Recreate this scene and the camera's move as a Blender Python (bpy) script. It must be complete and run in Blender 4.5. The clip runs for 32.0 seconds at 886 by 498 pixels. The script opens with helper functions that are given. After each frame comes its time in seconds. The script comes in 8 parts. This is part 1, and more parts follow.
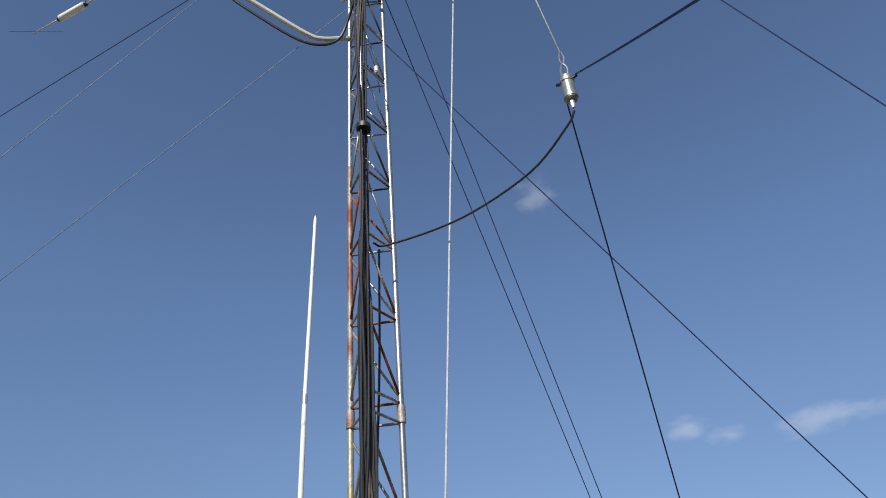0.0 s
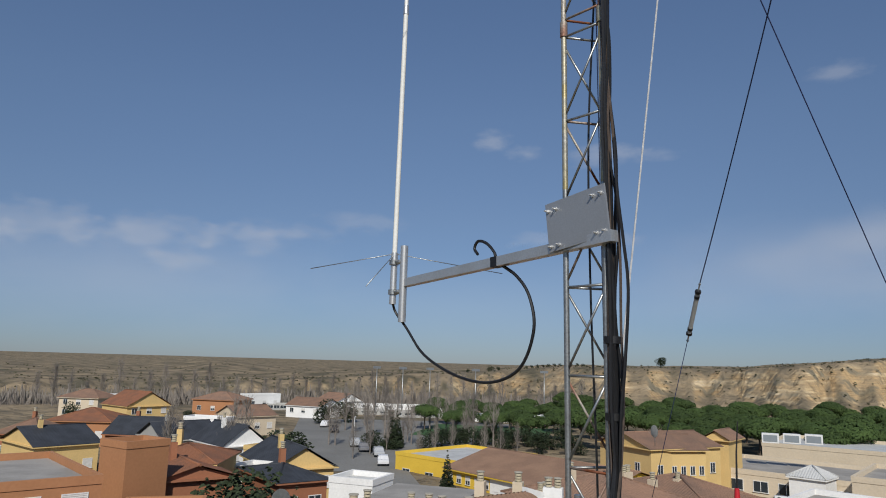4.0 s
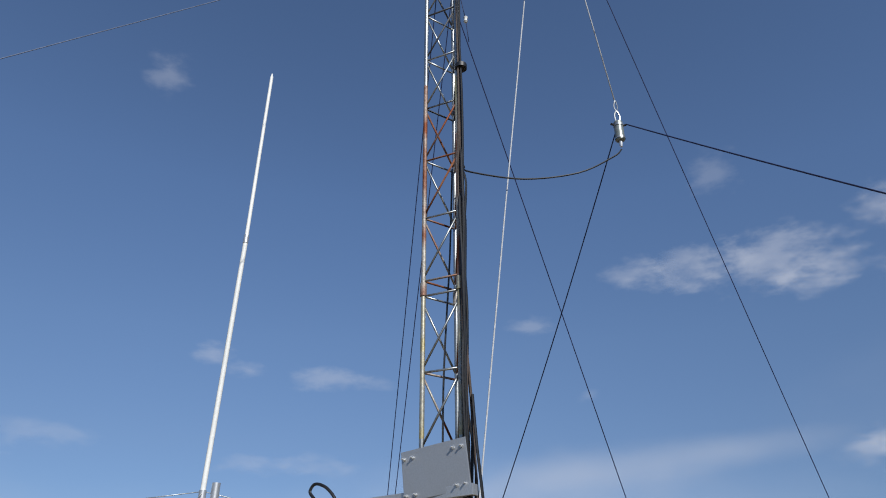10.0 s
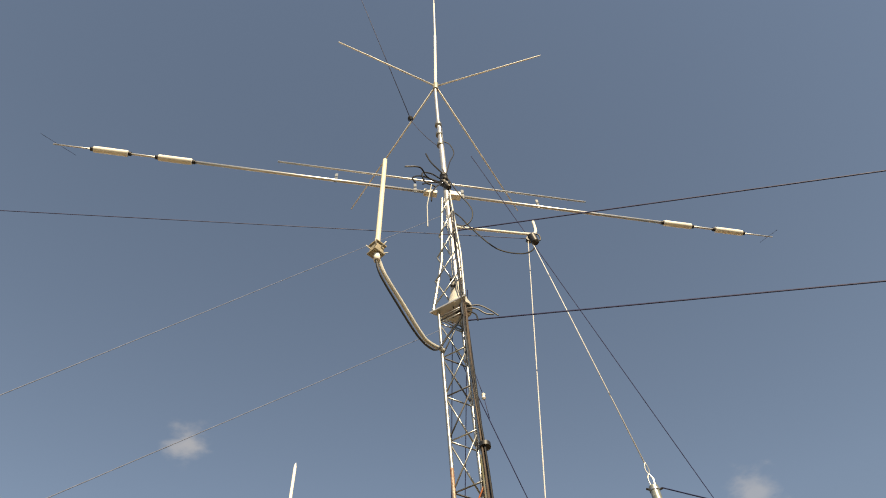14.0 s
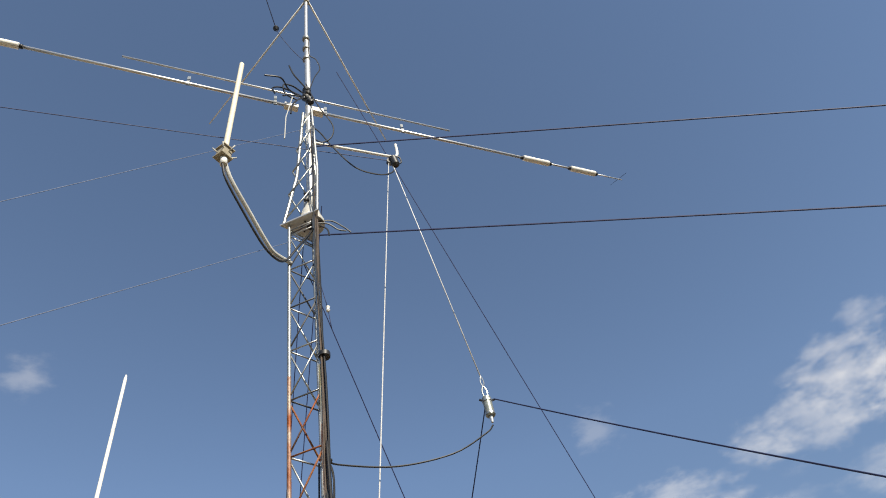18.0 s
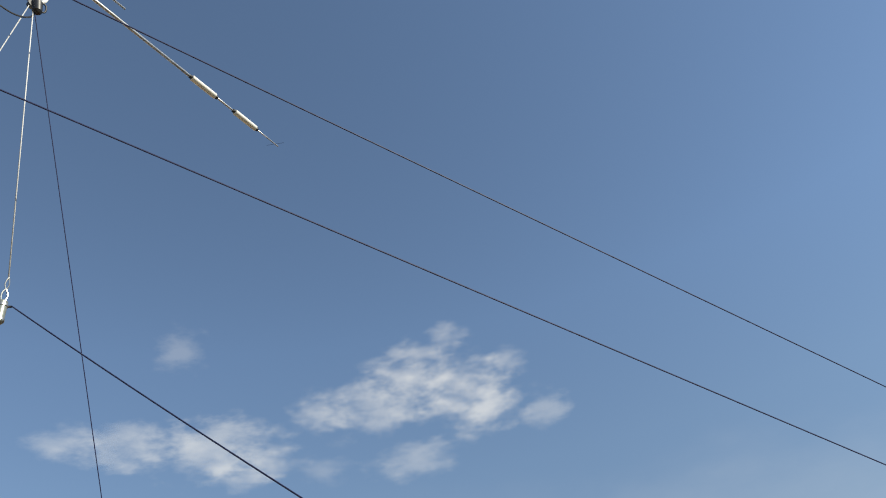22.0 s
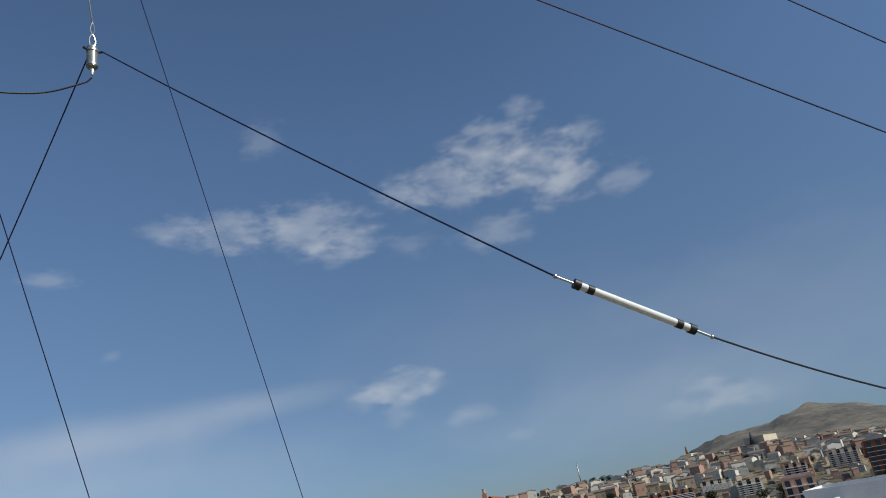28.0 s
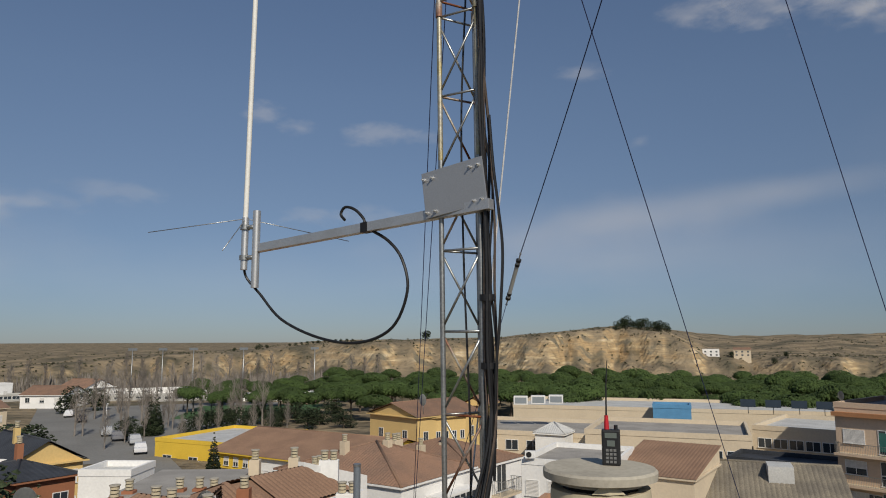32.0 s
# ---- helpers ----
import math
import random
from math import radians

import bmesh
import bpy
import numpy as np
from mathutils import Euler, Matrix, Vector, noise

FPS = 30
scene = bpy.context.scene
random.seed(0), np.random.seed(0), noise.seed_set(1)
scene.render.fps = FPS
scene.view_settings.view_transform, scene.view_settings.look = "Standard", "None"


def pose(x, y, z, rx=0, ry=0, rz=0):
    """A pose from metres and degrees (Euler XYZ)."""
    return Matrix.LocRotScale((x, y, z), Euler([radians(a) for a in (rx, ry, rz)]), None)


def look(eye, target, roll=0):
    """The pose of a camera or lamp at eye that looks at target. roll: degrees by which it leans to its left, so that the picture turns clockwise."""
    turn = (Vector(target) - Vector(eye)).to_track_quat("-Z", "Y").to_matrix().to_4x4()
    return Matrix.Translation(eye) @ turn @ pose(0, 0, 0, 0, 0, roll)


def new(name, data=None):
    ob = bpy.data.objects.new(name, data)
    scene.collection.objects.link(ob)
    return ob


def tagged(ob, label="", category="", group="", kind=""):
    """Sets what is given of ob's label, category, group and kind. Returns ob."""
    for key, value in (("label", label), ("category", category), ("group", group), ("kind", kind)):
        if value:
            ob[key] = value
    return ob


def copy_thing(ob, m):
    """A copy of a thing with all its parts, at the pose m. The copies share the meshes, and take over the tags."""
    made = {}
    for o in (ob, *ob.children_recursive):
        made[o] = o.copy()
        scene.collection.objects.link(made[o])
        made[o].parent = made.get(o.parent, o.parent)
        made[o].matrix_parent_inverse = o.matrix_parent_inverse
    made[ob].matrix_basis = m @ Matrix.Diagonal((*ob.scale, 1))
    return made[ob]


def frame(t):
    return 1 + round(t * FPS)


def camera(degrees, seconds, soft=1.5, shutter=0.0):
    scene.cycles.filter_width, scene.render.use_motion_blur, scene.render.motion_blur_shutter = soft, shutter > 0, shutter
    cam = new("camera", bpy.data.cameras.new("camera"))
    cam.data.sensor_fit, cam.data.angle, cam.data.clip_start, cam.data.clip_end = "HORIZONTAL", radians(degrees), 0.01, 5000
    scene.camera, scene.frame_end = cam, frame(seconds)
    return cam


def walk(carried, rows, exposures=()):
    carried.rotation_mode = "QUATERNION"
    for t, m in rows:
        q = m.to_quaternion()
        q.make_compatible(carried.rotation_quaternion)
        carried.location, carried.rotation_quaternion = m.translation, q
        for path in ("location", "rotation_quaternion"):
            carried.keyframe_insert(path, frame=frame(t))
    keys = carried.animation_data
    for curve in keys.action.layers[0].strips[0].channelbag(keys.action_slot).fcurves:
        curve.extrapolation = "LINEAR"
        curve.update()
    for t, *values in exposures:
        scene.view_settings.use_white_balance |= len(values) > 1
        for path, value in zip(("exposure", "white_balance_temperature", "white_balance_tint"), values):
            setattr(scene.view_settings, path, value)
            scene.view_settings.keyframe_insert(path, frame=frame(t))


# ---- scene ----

cam = camera(65.05, 32.0, soft=1.0)
PATH = [
    (0, (1.602, 1.083, 16.350), (-2.735, 8.016, 22.104), -5.06),
    (0.5, (1.553, 0.991, 16.356), (-2.938, 7.863, 22.067), -5.39),
    (1, (1.516, 0.797, 16.285), (-3.538, 7.915, 21.162), -4.99),
    (1.5, (1.385, 0.747, 16.247), (-4.091, 7.772, 20.792), -1.50),
    (2, (1.193, 0.711, 16.174), (-3.395, 8.632, 20.200), -1.39),
    (2.5, (0.985, 0.547, 16.112), (-3.541, 8.826, 19.425), -2.69),
    (4.5, (0.308, 0.220, 15.880), (-2.204, 9.856, 16.794), 3.15),
    (5, (0.147, 0.251, 15.796), (-2.123, 9.989, 15.879), 3.90),
    (5.5, (0.088, 0.248, 15.783), (-0.867, 10.198, 15.484), 3.07),
    (6, (0.010, 0.179, 15.757), (0.555, 10.136, 15.007), 3.16),
    (6.5, (-0.018, 0.142, 15.768), (1.722, 9.985, 15.465), 4.77),
    (7, (-0.009, 0.112, 15.813), (1.529, 9.977, 16.380), 1.89),
    (7.5, (-0.014, 0.098, 15.854), (1.174, 9.937, 17.182), 2.09),
    (8, (-0.032, 0.061, 15.887), (0.817, 9.788, 18.050), 2.79),
    (8.5, (-0.041, 0.061, 15.905), (0.663, 9.652, 18.647), 2.48),
    (9, (-0.036, 0.065, 15.941), (0.677, 9.425, 19.388), 1.18),
    (9.5, (-0.030, 0.054, 15.968), (0.710, 9.156, 20.044), 0.38),
    (10, (-0.029, 0.039, 16.001), (0.808, 8.846, 20.661), 0.45),
    (10.5, (-0.021, 0.003, 16.019), (0.725, 8.548, 21.160), -0.06),
    (11, (-0.020, -0.014, 16.042), (0.784, 8.177, 21.721), -0.58),
    (11.5, (-0.015, -0.017, 16.058), (0.674, 7.907, 22.120), -0.83),
    (12, (-0.033, -0.031, 16.087), (0.665, 7.313, 22.839), -1.76),
    (12.5, (-0.049, -0.075, 16.097), (0.606, 6.673, 23.448), -2.00),
    (13, (-0.059, -0.093, 16.109), (0.683, 6.159, 23.878), -3.56),
    (13.5, (-0.070, -0.106, 16.120), (0.573, 5.728, 24.216), -4.51),
    (15.5, (-0.047, -0.093, 16.135), (0.206, 5.258, 24.579), -5.60),
    (16, (-0.020, -0.092, 16.131), (0.579, 4.858, 24.799), -7.45),
    (16.5, (0.018, -0.062, 16.110), (1.234, 5.018, 24.638), -12.19),
    (17, (0.051, -0.057, 16.143), (2.361, 5.035, 24.433), -18.43),
    (17.5, (0.072, -0.057, 16.159), (2.827, 5.245, 24.178), -18.89),
    (18, (0.057, 0.047, 16.067), (2.377, 6.181, 23.617), -13.90),
    (18.5, (0.043, 0.091, 16.055), (2.116, 6.927, 23.053), -10.40),
    (19, (0.070, 0.092, 16.051), (2.574, 7.048, 22.786), -11.16),
    (19.5, (0.048, 0.097, 16.062), (3.820, 6.780, 22.473), -9.78),
    (20, (0.103, 0.100, 16.086), (3.868, 6.288, 22.981), -8.59),
    (20.5, (0.137, 0.006, 16.117), (4.383, 5.500, 23.314), -10.56),
    (21, (0.178, -0.055, 16.112), (5.270, 4.850, 23.184), -12.25),
    (21.5, (0.224, -0.159, 16.161), (6.001, 4.541, 22.835), -11.82),
    (22, (0.252, -0.277, 16.078), (6.809, 4.111, 22.221), -12.73),
    (22.5, (0.270, -0.366, 15.906), (7.682, 3.128, 21.637), -13.75),
    (23, (0.437, -0.111, 16.051), (8.752, 2.573, 20.914), -10.84),
    (23.5, (0.321, -0.080, 16.020), (8.546, 3.002, 20.800), -10.88),
    (24, (0.364, -0.037, 15.997), (8.833, 3.758, 19.722), -8.63),
    (24.5, (0.364, -0.109, 15.948), (9.292, 3.352, 18.829), -9.18),
    (26.5, (0.453, -0.215, 15.838), (9.866, 2.956, 16.993), -15.30),
    (27, (0.405, -0.110, 15.886), (9.035, 4.499, 17.952), -13.81),
    (27.5, (0.366, -0.058, 15.930), (7.971, 5.709, 18.912), -12.33),
    (28, (0.324, -0.010, 15.957), (6.928, 6.567, 19.581), -10.57),
    (28.5, (0.228, 0.003, 15.984), (5.485, 7.420, 20.148), -8.48),
    (29, (0.172, -0.009, 15.977), (3.752, 8.171, 20.479), -5.98),
    (29.5, (0.113, -0.003, 15.975), (2.382, 8.598, 20.544), -3.29),
    (30, (0.085, 0.010, 15.959), (1.097, 8.985, 20.252), -0.34),
    (30.5, (0.081, -0.022, 15.953), (0.442, 9.342, 19.442), 0.44),
    (31, (0.082, 0.036, 15.937), (0.418, 9.726, 18.389), -0.57),
    (31.5, (0.092, 0.054, 15.913), (0.379, 9.874, 17.783), -0.60),
    (32, (0.096, 0.058, 15.891), (0.328, 9.969, 17.204), -0.19),
]
EXPO = [
    (0, 0.8, 6400, 10), (1, 0.7, 6200, 10), (2, 0.6, 6000, 10), (4.5, 0.15, 6700, 10), (5, 0.1, 7000, 10), (6.5, 0.1, 7000, 10), (7, 0.15, 7000, 10), (8, 0.2, 6900, 10), (9, 0.2, 5700, 8),
    (10, 0.47, 6000, 10), (11, 0.73, 6100, 10), (12, 0.95, 6900, 7), (12.7, 1.12, 7200, 0), (13, 1.2, 10300, 8), (16, 1.35, 9500, 10), (17, 1.4, 9300, 10), (18, 1.18, 7200, 8), (19, 1.02, 6700, 4), (20, 0.95, 6700, 6),
    (21, 1.13, 6900, 5), (22, 1.05, 7100, 4), (23, 0.9, 6600, 10), (24, 0.7, 6700, 9), (26.5, 0.78, 7400, 10), (27, 0.74, 7400, 10), (28, 0.38, 6200, 5), (29, 0.47, 6200, 6), (30, 0.45, 6100, 9), (31, 0.22, 6500, 10), (32, 0.15, 6900, 10),
]
walk(cam, [(t, look(eye, target, roll)) for t, eye, target, roll in PATH], EXPO)

# ---- world and sun ----
SUN_AZ, SUN_EL = 164.0, 38.0
world = bpy.data.worlds.new("sky")
scene.world = world
world.use_nodes = True
wn = world.node_tree.nodes
sky = wn.new("ShaderNodeTexSky")
sky.sky_type = "NISHITA"
sky.sun_disc = False
sky.sun_elevation, sky.sun_rotation = radians(SUN_EL), radians(SUN_AZ)
sky.altitude = 2500
sky.air_density, sky.dust_density, sky.ozone_density = 1.0, 0.5, 2.0
wn["Background"].inputs["Strength"].default_value = 0.09
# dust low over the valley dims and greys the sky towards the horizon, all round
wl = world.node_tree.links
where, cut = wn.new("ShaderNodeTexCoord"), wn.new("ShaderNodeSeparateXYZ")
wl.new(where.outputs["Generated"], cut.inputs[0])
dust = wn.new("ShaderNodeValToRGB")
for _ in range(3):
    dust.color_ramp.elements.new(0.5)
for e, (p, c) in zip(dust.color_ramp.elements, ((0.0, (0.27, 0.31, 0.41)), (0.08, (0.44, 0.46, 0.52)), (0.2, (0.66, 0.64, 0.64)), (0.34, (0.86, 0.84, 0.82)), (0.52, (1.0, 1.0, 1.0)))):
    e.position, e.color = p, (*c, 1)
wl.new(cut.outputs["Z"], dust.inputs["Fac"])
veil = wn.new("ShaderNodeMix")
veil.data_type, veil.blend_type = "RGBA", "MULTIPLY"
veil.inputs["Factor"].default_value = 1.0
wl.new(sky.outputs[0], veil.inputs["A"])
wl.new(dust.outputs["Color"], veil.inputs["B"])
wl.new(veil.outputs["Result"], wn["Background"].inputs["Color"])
sun_lamp = bpy.data.lights.new("sun", "SUN")
sun_lamp.energy, sun_lamp.angle, sun_lamp.color = 3.2, radians(0.6), (1.0, 0.95, 0.86)
sun = new("sun", sun_lamp)
sun_way = Vector((math.sin(radians(SUN_AZ)) * math.cos(radians(SUN_EL)), math.cos(radians(SUN_AZ)) * math.cos(radians(SUN_EL)), math.sin(radians(SUN_EL))))
sun.matrix_world = look(sun_way * 100, (0, 0, 0))


# ---- materials ----
def mat(name, color, rough=0.8, metal=0.0, var=0.25, scale=6.0, fine=60.0, bump=0.15, second=None, amount=0.5, random=0.0, spec=0.3, dist=0.01, spots=0.0):
    """Colour with two scales of variation, an optional second colour in patches, and fine relief."""
    m = bpy.data.materials.new(name)
    m.use_nodes = True
    n, l = m.node_tree.nodes, m.node_tree.links
    b = n["Principled BSDF"]
    b.inputs["Metallic"].default_value = metal
    b.inputs["Specular IOR Level"].default_value = spec
    tc = n.new("ShaderNodeTexCoord")

    def noise_tex(s, detail=4.0):
        x = n.new("ShaderNodeTexNoise")
        x.inputs["Scale"].default_value, x.inputs["Detail"].default_value = s, detail
        l.new(tc.outputs["Object"], x.inputs["Vector"])
        return x

    big, small = noise_tex(scale), noise_tex(fine, 3.0)
    ramp = n.new("ShaderNodeValToRGB")
    ramp.color_ramp.elements[0].position, ramp.color_ramp.elements[1].position = 0.5 - 0.2 * amount, 0.72 - 0.2 * amount
    ramp.color_ramp.elements[0].color = (*color, 1)
    ramp.color_ramp.elements[1].color = (*(second or [c * (1 - var) for c in color]), 1)
    l.new(big.outputs["Fac"], ramp.inputs["Fac"])
    mixed = n.new("ShaderNodeMix")
    mixed.data_type, mixed.blend_type = "RGBA", "MULTIPLY"
    mixed.inputs["Factor"].default_value = 1.0
    grey = n.new("ShaderNodeMapRange")
    grey.inputs["From Min"].default_value, grey.inputs["From Max"].default_value = 0.3, 0.7
    grey.inputs["To Min"].default_value, grey.inputs["To Max"].default_value = 1 - var, 1 + var * 0.5
    l.new(small.outputs["Fac"], grey.inputs["Value"])
    l.new(ramp.outputs["Color"], mixed.inputs["A"])
    l.new(grey.outputs["Result"], mixed.inputs["B"])
    out = mixed.outputs["Result"]
    if spots:
        drop = noise_tex(spots, 1.0)
        cut = n.new("ShaderNodeMapRange")
        cut.inputs["From Min"].default_value, cut.inputs["From Max"].default_value = 0.715, 0.73
        l.new(drop.outputs["Fac"], cut.inputs["Value"])
        pale = n.new("ShaderNodeMix")
        pale.data_type = "RGBA"
        l.new(cut.outputs["Result"], pale.inputs["Factor"])
        l.new(out, pale.inputs["A"])
        pale.inputs["B"].default_value = (0.6, 0.58, 0.53, 1)
        out = pale.outputs["Result"]
    if random:
        info = n.new("ShaderNodeObjectInfo")
        rr = n.new("ShaderNodeMapRange")
        rr.inputs["To Min"].default_value, rr.inputs["To Max"].default_value = 1 - random, 1 + random
        l.new(info.outputs["Random"], rr.inputs["Value"])
        again = n.new("ShaderNodeMix")
        again.data_type, again.blend_type = "RGBA", "MULTIPLY"
        again.inputs["Factor"].default_value = 1.0
        l.new(out, again.inputs["A"])
        l.new(rr.outputs["Result"], again.inputs["B"])
        out = again.outputs["Result"]
    l.new(out, b.inputs["Base Color"])
    rv = n.new("ShaderNodeMapRange")
    rv.inputs["To Min"].default_value, rv.inputs["To Max"].default_value = max(rough - 0.12, 0.05), min(rough + 0.12, 1)
    l.new(big.outputs["Fac"], rv.inputs["Value"])
    l.new(rv.outputs["Result"], b.inputs["Roughness"])
    if bump:
        bp = n.new("ShaderNodeBump")
        bp.inputs["Strength"].default_value, bp.inputs["Distance"].default_value = bump, dist
        l.new(small.outputs["Fac"], bp.inputs["Height"])
        l.new(bp.outputs["Normal"], b.inputs["Normal"])
    return m


STEEL = mat("galvanised_steel", (0.42, 0.43, 0.42), 0.42, 0.85, 0.25, 9, 120, 0.05)
RUSTY = mat("rusty_steel", (0.4, 0.37, 0.32), 0.6, 0.5, 0.3, 5, 90, 0.2, second=(0.22, 0.07, 0.03), amount=0.5)
RUST = mat("rust", (0.2, 0.065, 0.03), 0.85, 0.2, 0.4, 14, 120, 0.3, second=(0.3, 0.13, 0.06))
YELLOW_LEG = mat("yellowed_steel", (0.42, 0.36, 0.2), 0.5, 0.6, 0.25, 8, 90, 0.1, second=(0.38, 0.38, 0.36))
ALU = mat("aluminium", (0.62, 0.62, 0.61), 0.42, 0.75, 0.12, 8, 160, 0.03)
ALU_PLATE = mat("brushed_aluminium_plate", (0.42, 0.43, 0.44), 0.5, 0.7, 0.08, 3, 200, 0.02)
WHITE_TUBE = mat("white_fibreglass", (0.78, 0.77, 0.72), 0.45, 0, 0.08, 4, 60, 0.02)
CREAM_TUBE = mat("cream_fibreglass", (0.72, 0.66, 0.52), 0.5, 0, 0.1, 4, 60, 0.02)
GREY_TUBE = mat("grey_plastic_tube", (0.5, 0.5, 0.47), 0.5, 0, 0.12, 8, 80, 0.03)
# cable black, also used as painted shade in recesses, bays and holes
RUBBER_AND_SHADE = mat("black_cable_and_shade", (0.012, 0.012, 0.013), 0.5, 0, 0.3, 20, 100, 0.05, spec=0.5)
DARK_WIRE = mat("dark_wire", (0.018, 0.026, 0.08), 0.6, 0, 0.2, 20, 100, 0.0)
ROPE = mat("white_rope", (0.6, 0.6, 0.6), 0.8, 0, 0.2, 40, 300, 0.2)
BLACK_PLASTIC = mat("black_plastic", (0.015, 0.015, 0.016), 0.45, 0, 0.2, 20, 150, 0.05, spec=0.5)
RED_PLASTIC = mat("red_plastic", (0.5, 0.02, 0.03), 0.4, 0, 0.1, 20, 150, 0.0, spec=0.5)
CONCRETE = mat("weathered_concrete", (0.44, 0.405, 0.33), 0.9, 0, 0.14, 4, 60, 0.3, second=(0.36, 0.33, 0.27), amount=0.3, dist=0.003)
CONCRETE_RING = mat("cast_concrete_ring", (0.5, 0.44, 0.31), 0.9, 0, 0.1, 6, 90, 0.35, second=(0.43, 0.38, 0.27), amount=0.1, dist=0.002)
GUY_STEEL = mat("navy_guy_strand", (0.028, 0.036, 0.11), 0.6, 0, 0.2, 20, 100, 0.0)
DARK_STEEL = mat("dull_galvanised_bar", (0.12, 0.12, 0.125), 0.6, 0.4, 0.2, 20, 100, 0.05)
GUY_PALE = mat("pale_guy_strand", (0.15, 0.18, 0.26), 0.6, 0.1, 0.2, 20, 100, 0.0)
COIL_BEIGE = mat("weathered_beige_plastic", (0.36, 0.32, 0.24), 0.7, 0, 0.25, 30, 200, 0.1)
CLIP_GREY = mat("clear_grey_clip", (0.22, 0.25, 0.28), 0.35, 0, 0.1, 20, 100, 0.0)
BROWN_CABLE = mat("faded_brown_cable", (0.1, 0.075, 0.06), 0.6, 0, 0.25, 20, 100, 0.05)
PLASTER = mat("grey_cement_plaster", (0.5, 0.475, 0.41), 0.9, 0, 0.15, 5, 40, 0.25, second=(0.4, 0.375, 0.32), amount=0.3, dist=0.003)
# near black, painted in for the shade between the pot rings
FLUE_SHADE = mat("flue_shade", (0.02, 0.018, 0.016), 0.95, 0, 0.3, 8, 60, 0.3)
MORTAR = mat("mortar", (0.34, 0.32, 0.28), 0.95, 0, 0.3, 5, 50, 0.5, dist=0.004)
BRICK_TAN = mat("tan_brick", (0.42, 0.3, 0.17), 0.9, 0, 0.25, 12, 80, 0.3, random=0.18)
TILE_ROOF = mat("weathered_concrete_tile", (0.275, 0.222, 0.135), 0.92, 0, 0.14, 3.0, 40, 0.3, second=(0.23, 0.185, 0.11), random=0.07, dist=0.004)
MOSS = mat("mossy_mortar", (0.33, 0.3, 0.22), 0.95, 0, 0.4, 6, 50, 0.5, second=(0.4, 0.34, 0.12), amount=0.1)
GLASS = mat("window_glass", (0.03, 0.04, 0.05), 0.08, 0, 0.1, 1, 3, 0.0, spec=0.6)
FRAME_W = mat("white_window_frame", (0.75, 0.75, 0.73), 0.5, 0, 0.1, 3, 30, 0.0)
SHUTTER = mat("roller_shutter", (0.66, 0.64, 0.6), 0.6, 0, 0.12, 3, 30, 0.05)


def paint(name, c, var=0.07, **kw):
    return mat(name, c, 0.85, 0, var, 0.35, 5, 0.05, dist=0.02, **kw)


W_WHITE = paint("white_render", (0.82, 0.81, 0.78))
W_CREAM = paint("cream_render", (0.64, 0.54, 0.4))
W_PARTY = paint("pale_yellow_render", (0.76, 0.65, 0.43))
W_PEACH = paint("peach_render", (0.62, 0.47, 0.34))
W_BEIGE = paint("beige_render", (0.62, 0.52, 0.38))
W_YELLOW = paint("yellow_render", (0.66, 0.47, 0.2))
W_HALL = paint("bright_yellow_wall", (0.75, 0.5, 0.06))
W_ORANGE = paint("orange_brick_wall", (0.42, 0.2, 0.095), random=0.05)
W_BRICK = paint("red_brick_wall", (0.33, 0.14, 0.075), random=0.1)
W_BRICK_PALE = paint("faded_brick_wall", (0.42, 0.25, 0.165), random=0.05)
W_GREEN = paint("dark_green_render", (0.075, 0.13, 0.068), 0.2)
W_GREY = paint("grey_render", (0.4, 0.39, 0.36))
W_BROWN = paint("brown_render", (0.2, 0.09, 0.05))
W_BLUEGREY = paint("blue_grey_render", (0.24, 0.27, 0.29))
W_PINK = paint("pink_render", (0.58, 0.36, 0.27))
R_TILE = mat("red_brown_roof_tile", (0.275, 0.165, 0.11), 0.9, 0, 0.3, 0.5, 12, 0.4, second=(0.22, 0.14, 0.1), random=0.1, dist=0.03)
R_TOWN = mat("dull_town_tile", (0.27, 0.2, 0.15), 0.9, 0, 0.3, 0.5, 12, 0.3, second=(0.2, 0.15, 0.115), random=0.2, dist=0.03)
R_ORANGE = mat("orange_roof_tile", (0.3, 0.098, 0.04), 0.85, 0, 0.3, 0.6, 9, 0.5, second=(0.3, 0.105, 0.045), dist=0.03)
R_VILLA = mat("dull_orange_roof_tile", (0.27, 0.115, 0.06), 0.85, 0, 0.25, 0.6, 12, 0.4, second=(0.21, 0.1, 0.06), dist=0.03)
R_GREY = mat("grey_corrugated_roof", (0.24, 0.21, 0.16), 0.9, 0, 0.3, 0.6, 12, 0.3, second=(0.17, 0.15, 0.12), dist=0.03)
R_SLATE = mat("dark_slate_roof", (0.05, 0.055, 0.065), 0.7, 0, 0.25, 0.6, 12, 0.3)
R_FLAT = mat("flat_roof_gravel", (0.36, 0.34, 0.31), 0.95, 0, 0.2, 0.5, 20, 0.3)
R_MAROON = mat("maroon_sheet_roof", (0.2, 0.045, 0.06), 0.5, 0.1, 0.15, 0.5, 10, 0.1)
R_WHITE = mat("pale_sheet_roof", (0.55, 0.55, 0.53), 0.6, 0, 0.15, 0.5, 10, 0.1)
BLUE_PANEL = mat("blue_panel", (0.1, 0.28, 0.48), 0.5, 0, 0.1, 1, 10, 0.0)
ASPHALT = mat("asphalt", (0.09, 0.088, 0.085), 0.9, 0, 0.2, 0.2, 6, 0.2)
PALE_ASPHALT = mat("pale_dusty_asphalt", (0.22, 0.215, 0.2), 0.95, 0, 0.15, 0.1, 3, 0.2)
